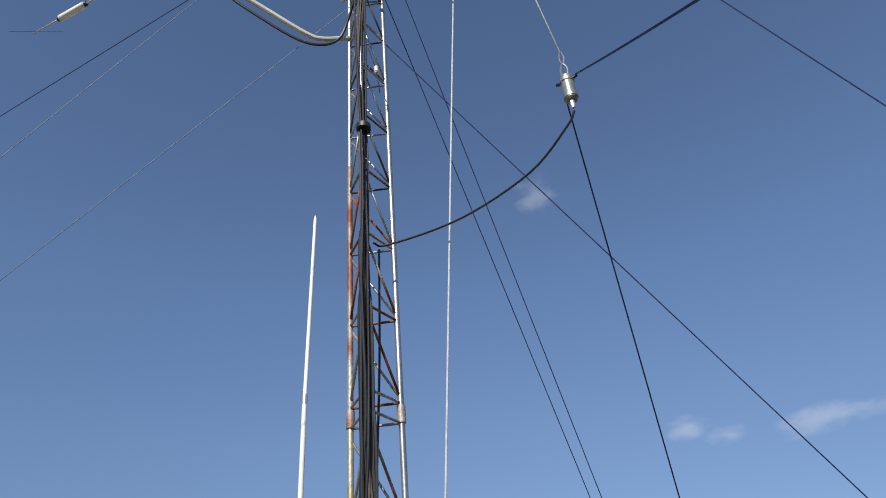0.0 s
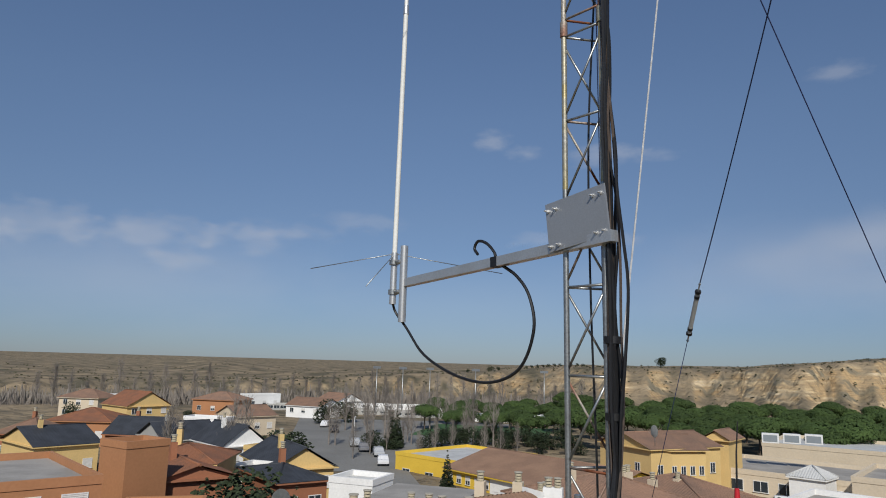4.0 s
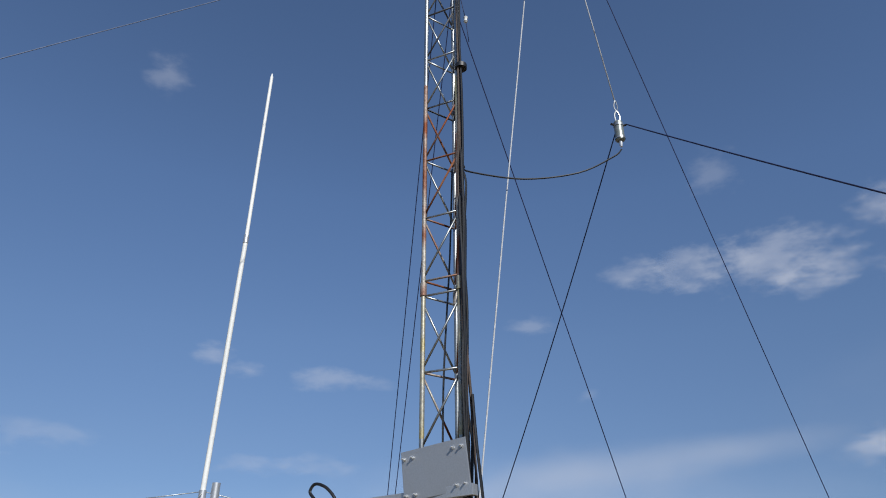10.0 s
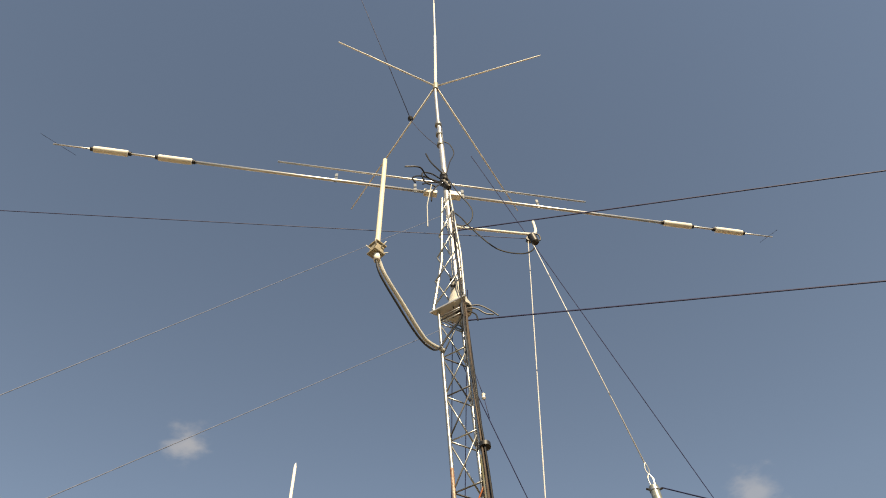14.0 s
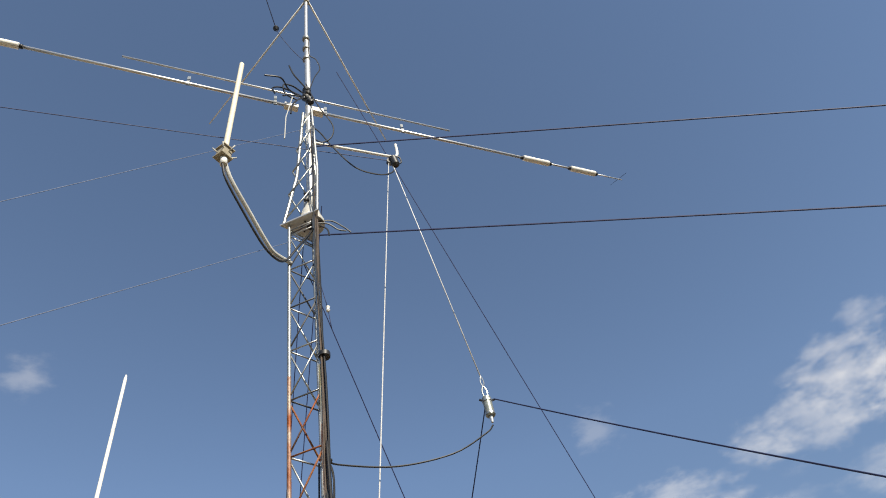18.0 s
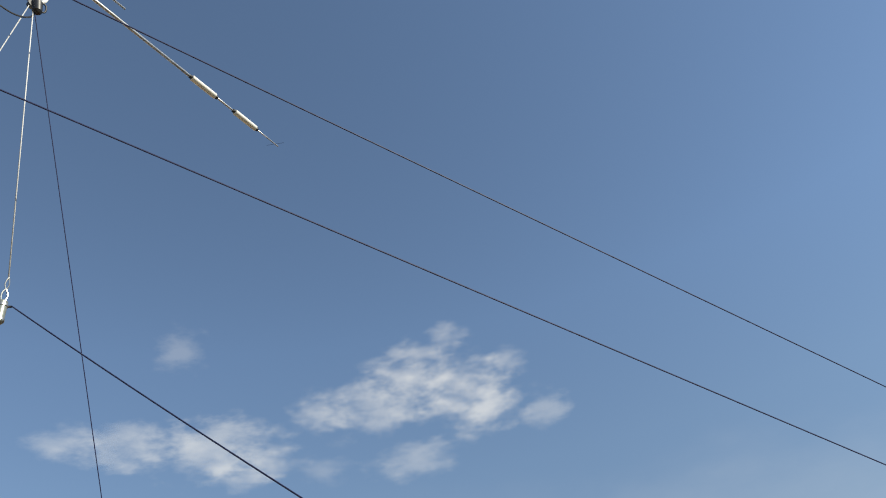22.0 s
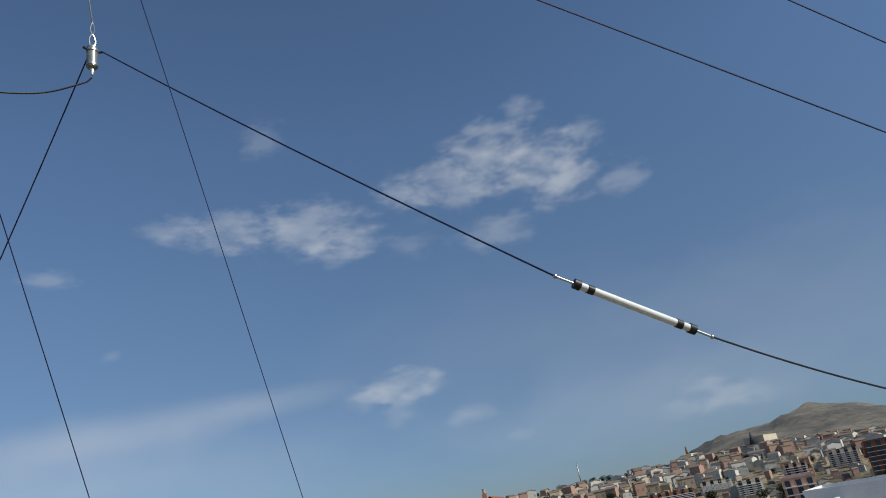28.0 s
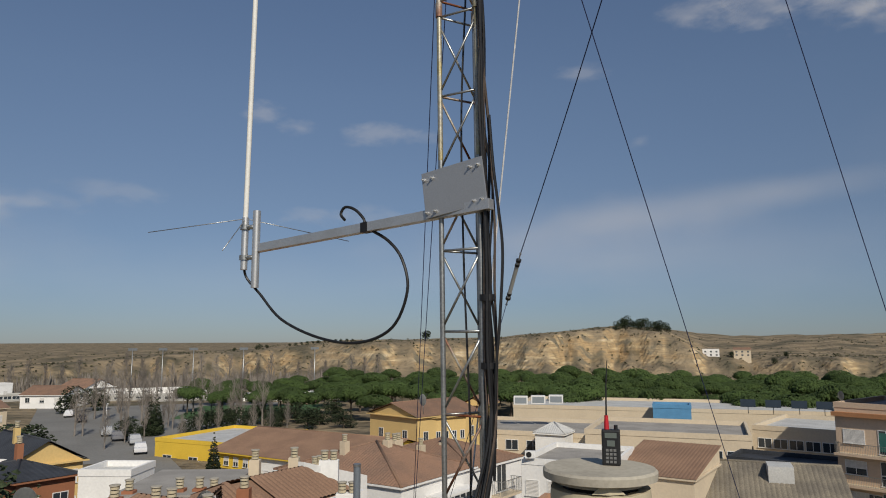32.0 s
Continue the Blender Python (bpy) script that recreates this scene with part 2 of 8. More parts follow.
PINE = mat("pine_needles", (0.055, 0.09, 0.022), 0.85, 0, 0.35, 0.5, 4, 0.4, second=(0.04, 0.068, 0.018), random=0.2, dist=0.1)
DARK_LEAF = mat("dark_foliage", (0.045, 0.062, 0.028), 0.85, 0, 0.5, 0.8, 6, 0.6, second=(0.02, 0.03, 0.012), random=0.2, dist=0.2)
BARK = mat("bark", (0.13, 0.1, 0.075), 0.9, 0, 0.3, 2, 20, 0.4)
BARE = mat("bare_twigs", (0.25, 0.22, 0.19), 0.9, 0, 0.3, 1, 10, 0.0, random=0.15)


# ---- mesh helpers ----
ORG = {}


def thing(name, loc, label="", category="", group="", kind="", rz=0.0):
    ob = new(name)
    ob.matrix_world = pose(*loc, 0, 0, rz)
    ob.empty_display_size = 0.2
    ORG[ob] = Vector(loc) if not rz else Vector((0, 0, 0))
    return tagged(ob, label, category, group, kind)


def part(name, bm, material, parent=None, label="", smooth=False):
    """One mesh object out of a bmesh in world metres (or in the thing's own frame, where that thing is turned)."""
    me = bpy.data.meshes.new(name)
    if parent is not None and ORG[parent].length:
        bmesh.ops.translate(bm, verts=bm.verts, vec=-ORG[parent])
    bm.normal_update()
    for e in bm.edges:
        if len(e.link_faces) == 2 and e.calc_face_angle(0) > 0.6:
            e.smooth = False
    bm.to_mesh(me)
    bm.free()
    for mm in material if isinstance(material, (list, tuple)) else [material]:
        me.materials.append(mm)
    if smooth:
        me.shade_smooth()
    ob = new(name, me)
    if parent is not None:
        ob.parent = parent
        ORG[ob] = ORG[parent]
    else:
        ORG[ob] = Vector((0, 0, 0))
    return tagged(ob, label)


def shared(name, me, parent, m):
    """One more object on the same mesh, at the pose m in its parent's frame."""
    ob = new(name, me)
    ob.parent = parent
    ob.matrix_basis = m
    ORG[ob] = Vector((0, 0, 0))
    return ob


def box(bm, lo, hi, m=None, index=0, bevel=0.0):
    lo, hi = Vector(lo), Vector(hi)
    made = bmesh.ops.create_cube(bm, size=1.0)["verts"]
    s = Matrix.LocRotScale((lo + hi) / 2, None, hi - lo)
    bmesh.ops.transform(bm, matrix=(m @ s) if m else s, verts=made)
    faces = {f for v in made for f in v.link_faces}
    for f in faces:
        f.material_index = index
    if bevel:
        edges = {e for v in made for e in v.link_edges}
        bmesh.ops.bevel(bm, geom=list(edges), offset=bevel, segments=2, affect="EDGES", profile=0.7)
    return bm


def tube(bm, pts, r, n=8, index=0, cap=True):
    """A round bar or cable along points; r is one radius or one for each point."""
    pts = [Vector(p) for p in pts]
    rs = r if isinstance(r, (list, tuple)) else [r] * len(pts)
    rings, up = [], None
    for i, p in enumerate(pts):
        way = (pts[min(i + 1, len(pts) - 1)] - pts[max(i - 1, 0)]).normalized()
        if up is None:
            up = way.orthogonal().normalized()
        else:
            up = (up - way * up.dot(way)).normalized()
        side = way.cross(up)
        rings.append([bm.verts.new(p + (up * math.cos(a) + side * math.sin(a)) * rs[i]) for a in (2 * math.pi * k / n for k in range(n))])
    for a, b in zip(rings, rings[1:]):
        for k in range(n):
            f = bm.faces.new((a[k], a[(k + 1) % n], b[(k + 1) % n], b[k]))
            f.smooth, f.material_index = True, index
    if cap:
        for ring, flip in ((rings[0], True), (rings[-1], False)):
            f = bm.faces.new(ring[::-1] if flip else ring)
            f.material_index = index
    return bm


def sag(a, b, drop, n=14):
    a, b = Vector(a), Vector(b)
    return [a.lerp(b, k / n) - Vector((0, 0, drop * 4 * (k / n) * (1 - k / n))) for k in range(n + 1)]


def curve_pts(ctrl, n=8):
    """A smooth line through the given points (Catmull-Rom)."""
    c = [Vector(p) for p in ctrl]
    c = [c[0] * 2 - c[1]] + c + [c[-1] * 2 - c[-2]]
    out = []
    for i in range(1, len(c) - 2):
        for k in range(n):
            t = k / n
            out.append(0.5 * (2 * c[i] + (c[i + 1] - c[i - 1]) * t + (2 * c[i - 1] - 5 * c[i] + 4 * c[i + 1] - c[i + 2]) * t * t + (3 * c[i] - c[i - 1] - 3 * c[i + 1] + c[i + 2]) * t ** 3))
    return out + [c[-2]]


def prism(bm, outline, z0, z1, index=0):
    low = [bm.verts.new((x, y, z0)) for x, y in outline]
    top = [bm.verts.new((x, y, z1)) for x, y in outline]
    k = len(outline)
    fs = [bm.faces.new(low[::-1]), bm.faces.new(top)] + [bm.faces.new((low[i], low[(i + 1) % k], top[(i + 1) % k], top[i])) for i in range(k)]
    for f in fs:
        f.material_index = index
    return bm


def polar(az, d, z=0.0):
    return Vector((d * math.sin(radians(az)), d * math.cos(radians(az)), z))

# ---- parts follow ----
# ---- ground: one sheet out to the horizon, with valley, cliffs and hills ----
def smooth(a, b, x):
    t = min(max((x - a) / (b - a), 0.0), 1.0)
    return t * t * (3 - 2 * t)


SKYLINE = [(-180, 0.4), (-60, -0.6), (-45, -0.75), (-40, -0.9), (-35, -0.35), (-30, -0.75), (-17, -0.75), (-8, 0.0), (0, 0.1), (6, 0.25), (11, 0.7), (15, 1.1), (19, 0.8), (24, 0.25), (33, 0.45), (42, 0.5), (60, 0.5), (180, 0.4)]
CLIFF_TOP = [(-180, -2.0), (-60, -2.0), (-45, -1.9), (-30, -1.7), (-22, -1.1), (-15, -0.8), (-8, -0.1), (0, 0.0), (6, 0.15), (11, 0.6), (15, 1.0), (19, 0.6), (22, -1.2), (42, -1.2), (180, -1.2)]
TOWN = [(-180, 0.0), (38, 0.0), (44, 0.4), (47, 0.6), (53, 0.7), (60, 0.75), (66, 0.85), (72, 0.6), (80, 0.7), (88, 0.8), (110, 0.6), (140, 0.2), (180, 0.0)]
MOUNT = [(-180, 0.0), (55, 0.0), (58.5, 0.6), (61.3, 1.75), (65.3, 2.55), (68.7, 2.95), (70.5, 2.95), (72.5, 2.65), (76.1, 1.8), (80.3, 1.4), (84, 1.7), (90, 1.6), (110, 0.8), (125, 0.0), (180, 0.0)]


def along(table, az):
    for (a, u), (b, v) in zip(table, table[1:]):
        if a <= az <= b:
            return u + (v - u) * (az - a) / (b - a)
    return table[-1][1]


def height(az, r):
    x, y = r * math.sin(radians(az)), r * math.cos(radians(az))
    n1 = noise.fractal(Vector((x, y, 3.0)) / 90, 0.8, 2.0, 5)
    n2 = noise.fractal(Vector((x, y, 9.0)) / 22, 0.7, 2.0, 4)
    cliff = smooth(-75, -60, az) * (1 - smooth(38, 46, az))
    z = -5.0 * smooth(12, 18, az) * (1 - smooth(46, 52, az)) * smooth(26, 36, r) * (1 - smooth(100, 135, r))
    # river plain
    z -= 13.0 * cliff * smooth(230, 420, r)
    edge = 560 + 55 * noise.noise(Vector((az / 7, 0.3, 0))) + 26 * noise.noise(Vector((az / 1.6, 5.3, 0))) + 9 * noise.noise(Vector((az / 0.5, 2.3, 0)))
    top = 16 + (edge + 20) * math.tan(radians(along(CLIFF_TOP, az)))
    back = 16 + 1150 * math.tan(radians(along(SKYLINE, az)))
    rise = 0.6 * smooth(edge - 120, edge + 14, r) + 0.4 * smooth(edge - 50, edge + 6, r)
    gully = 7.0 * (abs(noise.noise(Vector((az / 1.5, r / 120, 1.0)))) - 0.25) * math.sin(math.pi * min(max(rise, 0), 1))
    z += cliff * ((top + 13.0) * rise + gully + 2.2 * n2 * rise * (1 - rise) * 4)
    z += cliff * (smooth(edge + 10, 1150, r) * (back - top) + smooth(edge + 5, edge + 200, r) * n1 * 3)
    if r > 1200:
        z -= cliff * (r - 1200) * 0.008
    # hillside with the old town, and the mountain behind it
    zt = 16 + 520 * math.tan(radians(along(TOWN, az))) if along(TOWN, az) > 0 else 0.0
    z += (1 - cliff) * zt * smooth(110, 520, r) * smooth(0, 0.4, along(TOWN, az)) + (1 - cliff) * n1 * 2.0 * smooth(150, 300, r)
    mt = along(MOUNT, az)
    if mt > 0 and r > 600:
        z = max(z, zt * 0.9) + (16 + 1500 * math.tan(radians(mt)) - zt * 0.9) * smooth(900, 1500, r) * smooth(0, 1.0, mt) + n1 * 10 * smooth(900, 1300, r)
    if r > 1800:
        z = z * (1 - smooth(2500, 4600, r)) + smooth(2500, 4600, r) * 10
    return z


def build_ground():
    azs = list(np.arange(-62, 112, 0.4)) + list(np.arange(112, 298, 4.0))
    rads = [0.0, 20, 40, 60, 80, 100, 120, 145, 170, 200, 230, 260, 290, 320, 350, 380, 410, 430]
    rads += list(np.arange(440, 700, 5.5)) + [700, 730, 770, 820, 880, 950, 1030, 1120, 1200, 1280, 1350, 1420, 1500, 1600, 1750, 2000, 2500, 3200, 4000, 4700]
    verts, faces = [], []
    for r in rads:
        for a in azs:
            a2 = a if a <= 180 else a - 360
            p = polar(a2, max(r, 0.5))
            verts.append((p.x, p.y, height(a2, r)))
    k = len(azs)
    for i in range(len(rads) - 1):
        for j in range(k):
            faces.append((i * k + j, (i + 1) * k + j, (i + 1) * k + (j + 1) % k, i * k + (j + 1) % k))
    me = bpy.data.meshes.new("ground")
    me.from_pydata(verts, [], faces)
    me.flip_normals()
    me.shade_smooth()
    m = bpy.data.materials.new("valley_earth")
    m.use_nodes = True
    n, l = m.node_tree.nodes, m.node_tree.links
    b = n["Principled BSDF"]
    b.inputs["Roughness"].default_value, b.inputs["Specular IOR Level"].default_value = 1.0, 0.1
    tc, geo = n.new("ShaderNodeTexCoord"), n.new("ShaderNodeNewGeometry")
    sep = n.new("ShaderNodeSeparateXYZ")
    l.new(geo.outputs["Normal"], sep.inputs[0])

    def tex(scale, detail=6.0, stretch=None):
        t = n.new("ShaderNodeTexNoise")
        t.inputs["Scale"].default_value, t.inputs["Detail"].default_value = scale, detail
        if stretch:
            mp = n.new("ShaderNodeMapping")
            mp.inputs["Scale"].default_value = stretch
            l.new(tc.outputs["Object"], mp.inputs["Vector"])
            l.new(mp.outputs["Vector"], t.inputs["Vector"])
        else:
            l.new(tc.outputs["Object"], t.inputs["Vector"])
        return t

    def ramp(stops, src):
        rr = n.new("ShaderNodeValToRGB")
        while len(rr.color_ramp.elements) < len(stops):
            rr.color_ramp.elements.new(0.5)
        for e, (p, c) in zip(rr.color_ramp.elements, stops):
            e.position, e.color = p, (*c, 1)
        l.new(src, rr.inputs["Fac"])
        return rr

    def mix(f, a, b2, fac=None):
        x = n.new("ShaderNodeMix")
        x.data_type = "RGBA"
        if fac is not None:
            x.inputs["Factor"].default_value = fac
        else:
            l.new(f, x.inputs["Factor"])
        l.new(a, x.inputs["A"])
        l.new(b2, x.inputs["B"])
        return x.outputs["Result"]

    scrub = ramp([(0.35, (0.32, 0.25, 0.16)), (0.5, (0.21, 0.17, 0.115)), (0.62, (0.12, 0.106, 0.073))], tex(0.035).outputs["Fac"])
    strata = ramp([(0.3, (0.26, 0.18, 0.1)), (0.43, (0.47, 0.33, 0.175)), (0.5, (0.34, 0.25, 0.145)), (0.58, (0.56, 0.42, 0.24)), (0.72, (0.62, 0.51, 0.355))], tex(0.05, 9.0, (0.45, 0.45, 7.0)).outputs["Fac"])
    spots = ramp([(0.5, (0, 0, 0)), (0.63, (1, 1, 1))], tex(0.08, 10.0).outputs["Fac"])
    bushes = ramp([(0.0, (0.17, 0.145, 0.1)), (1.0, (0.24, 0.21, 0.15))], tex(0.5).outputs["Fac"])
    cliffs = mix(spots.outputs["Color"], strata.outputs["Color"], bushes.outputs["Color"])
    steep = n.new("ShaderNodeMapRange")
    steep.inputs["From Min"].default_value, steep.inputs["From Max"].default_value = 0.94, 0.8
    l.new(sep.outputs["Z"], steep.inputs["Value"])
    l.new(mix(steep.outputs["Result"], scrub.outputs["Color"], cliffs), b.inputs["Base Color"])
    bp = n.new("ShaderNodeBump")
    bp.inputs["Strength"].default_value, bp.inputs["Distance"].default_value = 1.0, 4.0
    l.new(tex(0.2, 10.0, (1.0, 1.0, 0.45)).outputs["Fac"], bp.inputs["Height"])
    l.new(bp.outputs["Normal"], b.inputs["Normal"])
    me.materials.append(m)
    # far hill faces get a greyed colour that imitates distance haze
    me.materials.append(mat("haze_dulled_hill", (0.2, 0.17, 0.13), 1.0, 0, 0.3, 0.012, 0.08, 0.6, second=(0.11, 0.1, 0.085), dist=3.0))
    for i, face in enumerate(me.polygons):
        if 46 < azs[i % k] < 130 and rads[i // k] > 560:
            face.material_index = 1
    tagged(new("ground", me), "dry valley floor rising to eroded ochre cliffs and hills", "ground", kind="structure")


build_ground()

# ---- our own roof: one ridge, two slopes of grey-brown concrete tiles ----
RIDGE, ALONG, OUT = Vector((-1.84, 3.87, 14.80)), Vector((0.819, -0.574, 0)).normalized(), Vector((0.574, 0.819, 0)).normalized()
LENGTH, NEAR_RUN, FAR_RUN, KN, KF = 24.0, 5.0, 3.4, 0.29, 0.305


def roof_point(s, u, lift=0.0):
    """A point of the roof: s metres along the ridge from the gable, u metres beyond it (negative: on the walked side)."""
    return RIDGE + ALONG * s + OUT * u + Vector((0, 0, lift - (KF * u if u > 0 else -KN * u)))


our_house = thing("own_house", roof_point(8, 0) * Vector((1, 1, 0)), "rendered house under a grey-brown tiled gable roof", "house")
bm = bmesh.new()
wall_out = [RIDGE + ALONG * s + OUT * u for s, u in ((0.25, -NEAR_RUN + 0.3), (LENGTH - 0.25, -NEAR_RUN + 0.3), (LENGTH - 0.25, FAR_RUN - 0.3), (0.25, FAR_RUN - 0.3))]
prism(bm, [(p.x, p.y) for p in wall_out], 0.0, 13.1)
part("wall", bm, W_CREAM, our_house)
bm = bmesh.new()
for s in (0.05, LENGTH):
    ring = [roof_point(s, -NEAR_RUN, -0.12), roof_point(s, 0, -0.12), roof_point(s, FAR_RUN, -0.12), roof_point(s, FAR_RUN, -0.4), roof_point(s, -NEAR_RUN, -0.4)]
    ring = [bm.verts.new(p) for p in ring]
    if s < 1:
        first = ring
        bm.faces.new(ring)
    else:
        bm.faces.new(ring[::-1])
        for i in range(5):
            bm.faces.new((first[i], ring[i], ring[(i + 1) % 5], first[(i + 1) % 5])[::-1])
part("roof_deck", bm, MORTAR, our_house)

# ---- chimney, plinth and lattice tower ----
ROOF_TURN = math.degrees(math.atan2(ALONG.y, ALONG.x))
AXIS = Vector((0.258, 2.742, 0))
LEGS = [Vector((0.160, 2.745, 0)), Vector((0.305, 2.655, 0)), Vector((0.310, 2.825, 0))]
POT = Vector((0.625, 2.245, 0))

BASE_TURN = -21.4
plinth = thing("concrete_plinth", (-0.024, 2.477, 14.2), "rough grey plastered plinth on the roof ridge under the tower", "plinth", rz=BASE_TURN)
bm = bmesh.new()
box(bm, (0, 0, 0), (0.40, 0.52, 0.775), bevel=0.012)
bmesh.ops.subdivide_edges(bm, edges=bm.edges[:], cuts=3, use_grid_fill=True)
for v in bm.verts:
    v.co += Vector((noise.noise(v.co * 9), noise.noise(v.co * 9 + Vector((5, 0, 0))), noise.noise(v.co * 9 + Vector((0, 7, 0))))) * 0.006
part("block", bm, PLASTER, plinth, smooth=False)
bm = bmesh.new()
box(bm, (0.03, 0.27, 0.772), (0.12, 0.36, 0.786), bevel=0.004)
part("foot_plate", bm, RUSTY, plinth)
bm = bmesh.new()
box(bm, (0.19, 0.24, 0.772), (0.29, 0.33, 0.786), bevel=0.004)
part("foot_plate", bm, RUSTY, plinth)

chimney = thing("chimney", (POT.x, POT.y, 14.2), "tan brick chimney with rough concrete slab and ringed concrete pot", "chimney", rz=-30.0)
bm = bmesh.new()
box(bm, (-0.13, -0.25, 0), (0.15, 0.12, 0.84))
part("core", bm, MORTAR, chimney)
def brick_mesh(length):
    bm = bmesh.new()
    box(bm, (-length / 2, -0.05, -0.034), (length / 2, 0.05, 0.034), bevel=0.004)
    me = bpy.data.meshes.new("brick")
    bm.to_mesh(me)
    bm.free()
    me.materials.append(BRICK_TAN)
    return me


SHORT, LONG = brick_mesh(0.145), brick_mesh(0.19)
for row in range(11):
    z = 0.805 - row * 0.076
    for x, me in (((-0.073, SHORT), (0.095, LONG)) if row % 2 else ((-0.05, LONG), (0.12, SHORT))):
        shared("brick", me, chimney, pose(x, -0.225, z))
    for sx in (-0.115, 0.135):
        for y, me in (((-0.08, LONG), (0.09, SHORT)) if row % 2 else ((-0.1, SHORT), (0.07, LONG))):
            shared("brick", me, chimney, pose(sx, y, z, 0, 0, 90))
bm = bmesh.new()
box(bm, (-0.215, -0.325, 0.857), (0.255, 0.19, 0.892), bevel=0.008)
bmesh.ops.subdivide_edges(bm, edges=bm.edges[:], cuts=7, use_grid_fill=True)
for v in bm.verts:
    d = math.hypot(v.co.x, v.co.y)
    if v.co.z > 0.87:
        v.co.z += 0.045 * min(1.0, max(0, 1.35 - d / 0.19)) + 0.005 * noise.noise(v.co * 16)
    v.co += Vector((noise.noise(v.co * 12), noise.noise(v.co * 12 + Vector((9, 0, 0))), 0)) * 0.006
part("slab", bm, CONCRETE, chimney, "rough grey concrete slab")


def ring_wall(bm, r0, r1, z0, z1, n=48, jag=0.0):
    rows = []
    for r, z in ((r1, z0), (r1 * 1.012, (z0 + z1) / 2), (r1, z1), (r0, z1), (r0, z0)):
        rows.append([bm.verts.new((r * math.cos(a), r * math.sin(a), z + jag * noise.noise(Vector((math.cos(a) * 4, math.sin(a) * 4, z * 20))))) for a in (2 * math.pi * k / n for k in range(n))])
    for i in range(5):
        a, b = rows[i], rows[(i + 1) % 5]
        for k in range(n):
            f = bm.faces.new((a[k], a[(k + 1) % n], b[(k + 1) % n], b[k]))
            f.smooth = i in (0, 1)
    return bm


Z0, PITCH, TALL = 0.928, 0.0805, 0.057
part("pot_base", ring_wall(bmesh.new(), 0.11, 0.158, Z0 - 0.04, Z0 + 0.006, jag=0.003), CONCRETE, chimney)
for k in range(4):
    part("pot_ring", ring_wall(bmesh.new(), 0.115, 0.152 - 0.001 * k, Z0 + 0.023 + k * PITCH, Z0 + 0.023 + TALL + k * PITCH, jag=0.005), CONCRETE_RING, chimney)
for k in range(5):
    for a in (-64, 56, 176):
        bm = bmesh.new()
        z0, z1 = Z0 + 0.004 + k * PITCH, Z0 + 0.026 + k * PITCH
        low = [bm.verts.new((r * math.cos(radians(a + d)), r * math.sin(radians(a + d)), z0)) for r, d in ((0.116, -19), (0.148, -19), (0.15, 0), (0.148, 19), (0.116, 19))]
        top = [bm.verts.new((r * math.cos(radians(a + d)), r * math.sin(radians(a + d)), z1)) for r, d in ((0.116, -9), (0.146, -9), (0.148, 0), (0.146, 9), (0.116, 9))]
        bm.faces.new(low[::-1])
        bm.faces.new(top)
        for i in range(5):
            bm.faces.new((low[i], low[(i + 1) % 5], top[(i + 1) % 5], top[i]))
        part("spacer", bm, CONCRETE_RING, chimney)
# black core added inside the rings so that their gaps look shaded
bm = bmesh.new()
tube(bm, [(0, 0, Z0 - 0.02), (0, 0, Z0 + 0.34)], 0.112, 32)
part("flue_liner", bm, FLUE_SHADE, chimney, "black core added as the shade between the rings")
bm = bmesh.new()
tube(bm, [(0, 0, Z0 + 0.335), (0, 0, Z0 + 0.346)], 0.135, 40)
part("pot_collar", bm, CONCRETE, chimney)
bm = bmesh.new()
tube(bm, [(0, 0, Z0 + 0.348), (0, 0, Z0 + 0.351), (0, 0, Z0 + 0.372), (0, 0, Z0 + 0.379), (0, 0, Z0 + 0.381)], [0.164, 0.171, 0.173, 0.166, 0.02], 56)
for v in bm.verts:
    v.co += Vector((noise.noise(v.co * 25), noise.noise(v.co * 25 + Vector((3, 0, 0))), 0)) * 0.003
part("pot_cap", bm, CONCRETE, chimney, "weathered round concrete cap")
CAP_TOP = 14.2 + Z0 + 0.381

# handheld radio standing on the cap
radio = thing("handheld_radio", (0.668, 2.265, CAP_TOP), "black handheld radio with a red-based whip antenna on the chimney cap", "radio", rz=-16)
bm = bmesh.new()
box(bm, (-0.028, -0.017, 0), (0.028, 0.017, 0.108), bevel=0.006)
part("body", bm, BLACK_PLASTIC, radio)
SCREEN = mat("grey_display", (0.12, 0.14, 0.13), 0.2, 0, 0.05, 5, 20, 0)
KEYPAD = mat("grey_key", (0.16, 0.16, 0.155), 0.6, 0, 0.1, 20, 60, 0)
bm = bmesh.new()
box(bm, (-0.018, -0.0185, 0.083), (0.018, -0.0165, 0.099))
part("display", bm, SCREEN, radio)
for r in range(4):
    for c in range(3):
        bm = bmesh.new()
        box(bm, (-0.016 + c * 0.0115, -0.0192, 0.008 + r * 0.0115), (-0.0075 + c * 0.0115, -0.0165, 0.0155 + r * 0.0115), bevel=0.0008)
        part("key", bm, KEYPAD, radio)
bm = bmesh.new()
box(bm, (-0.012, -0.0188, 0.058), (0.012, -0.0165, 0.076), bevel=0.0008)
part("speaker_grille", bm, SCREEN, radio)
bm = bmesh.new()
tube(bm, [(0.016, 0, 0.106), (0.016, 0, 0.121)], 0.006, 12)
part("knob", bm, BLACK_PLASTIC, radio)
bm = bmesh.new()
tube(bm, [(-0.012, 0, 0.106), (-0.012, 0, 0.15)], [0.0085, 0.006], 12)
part("antenna_base", bm, RED_PLASTIC, radio)
bm = bmesh.new()
tube(bm, [(-0.012, 0, 0.15), (-0.01, 0, 0.24), (-0.004, 0, 0.32)], [0.0028, 0.0022, 0.0014], 8)
part("antenna_whip", bm, BLACK_PLASTIC, radio)

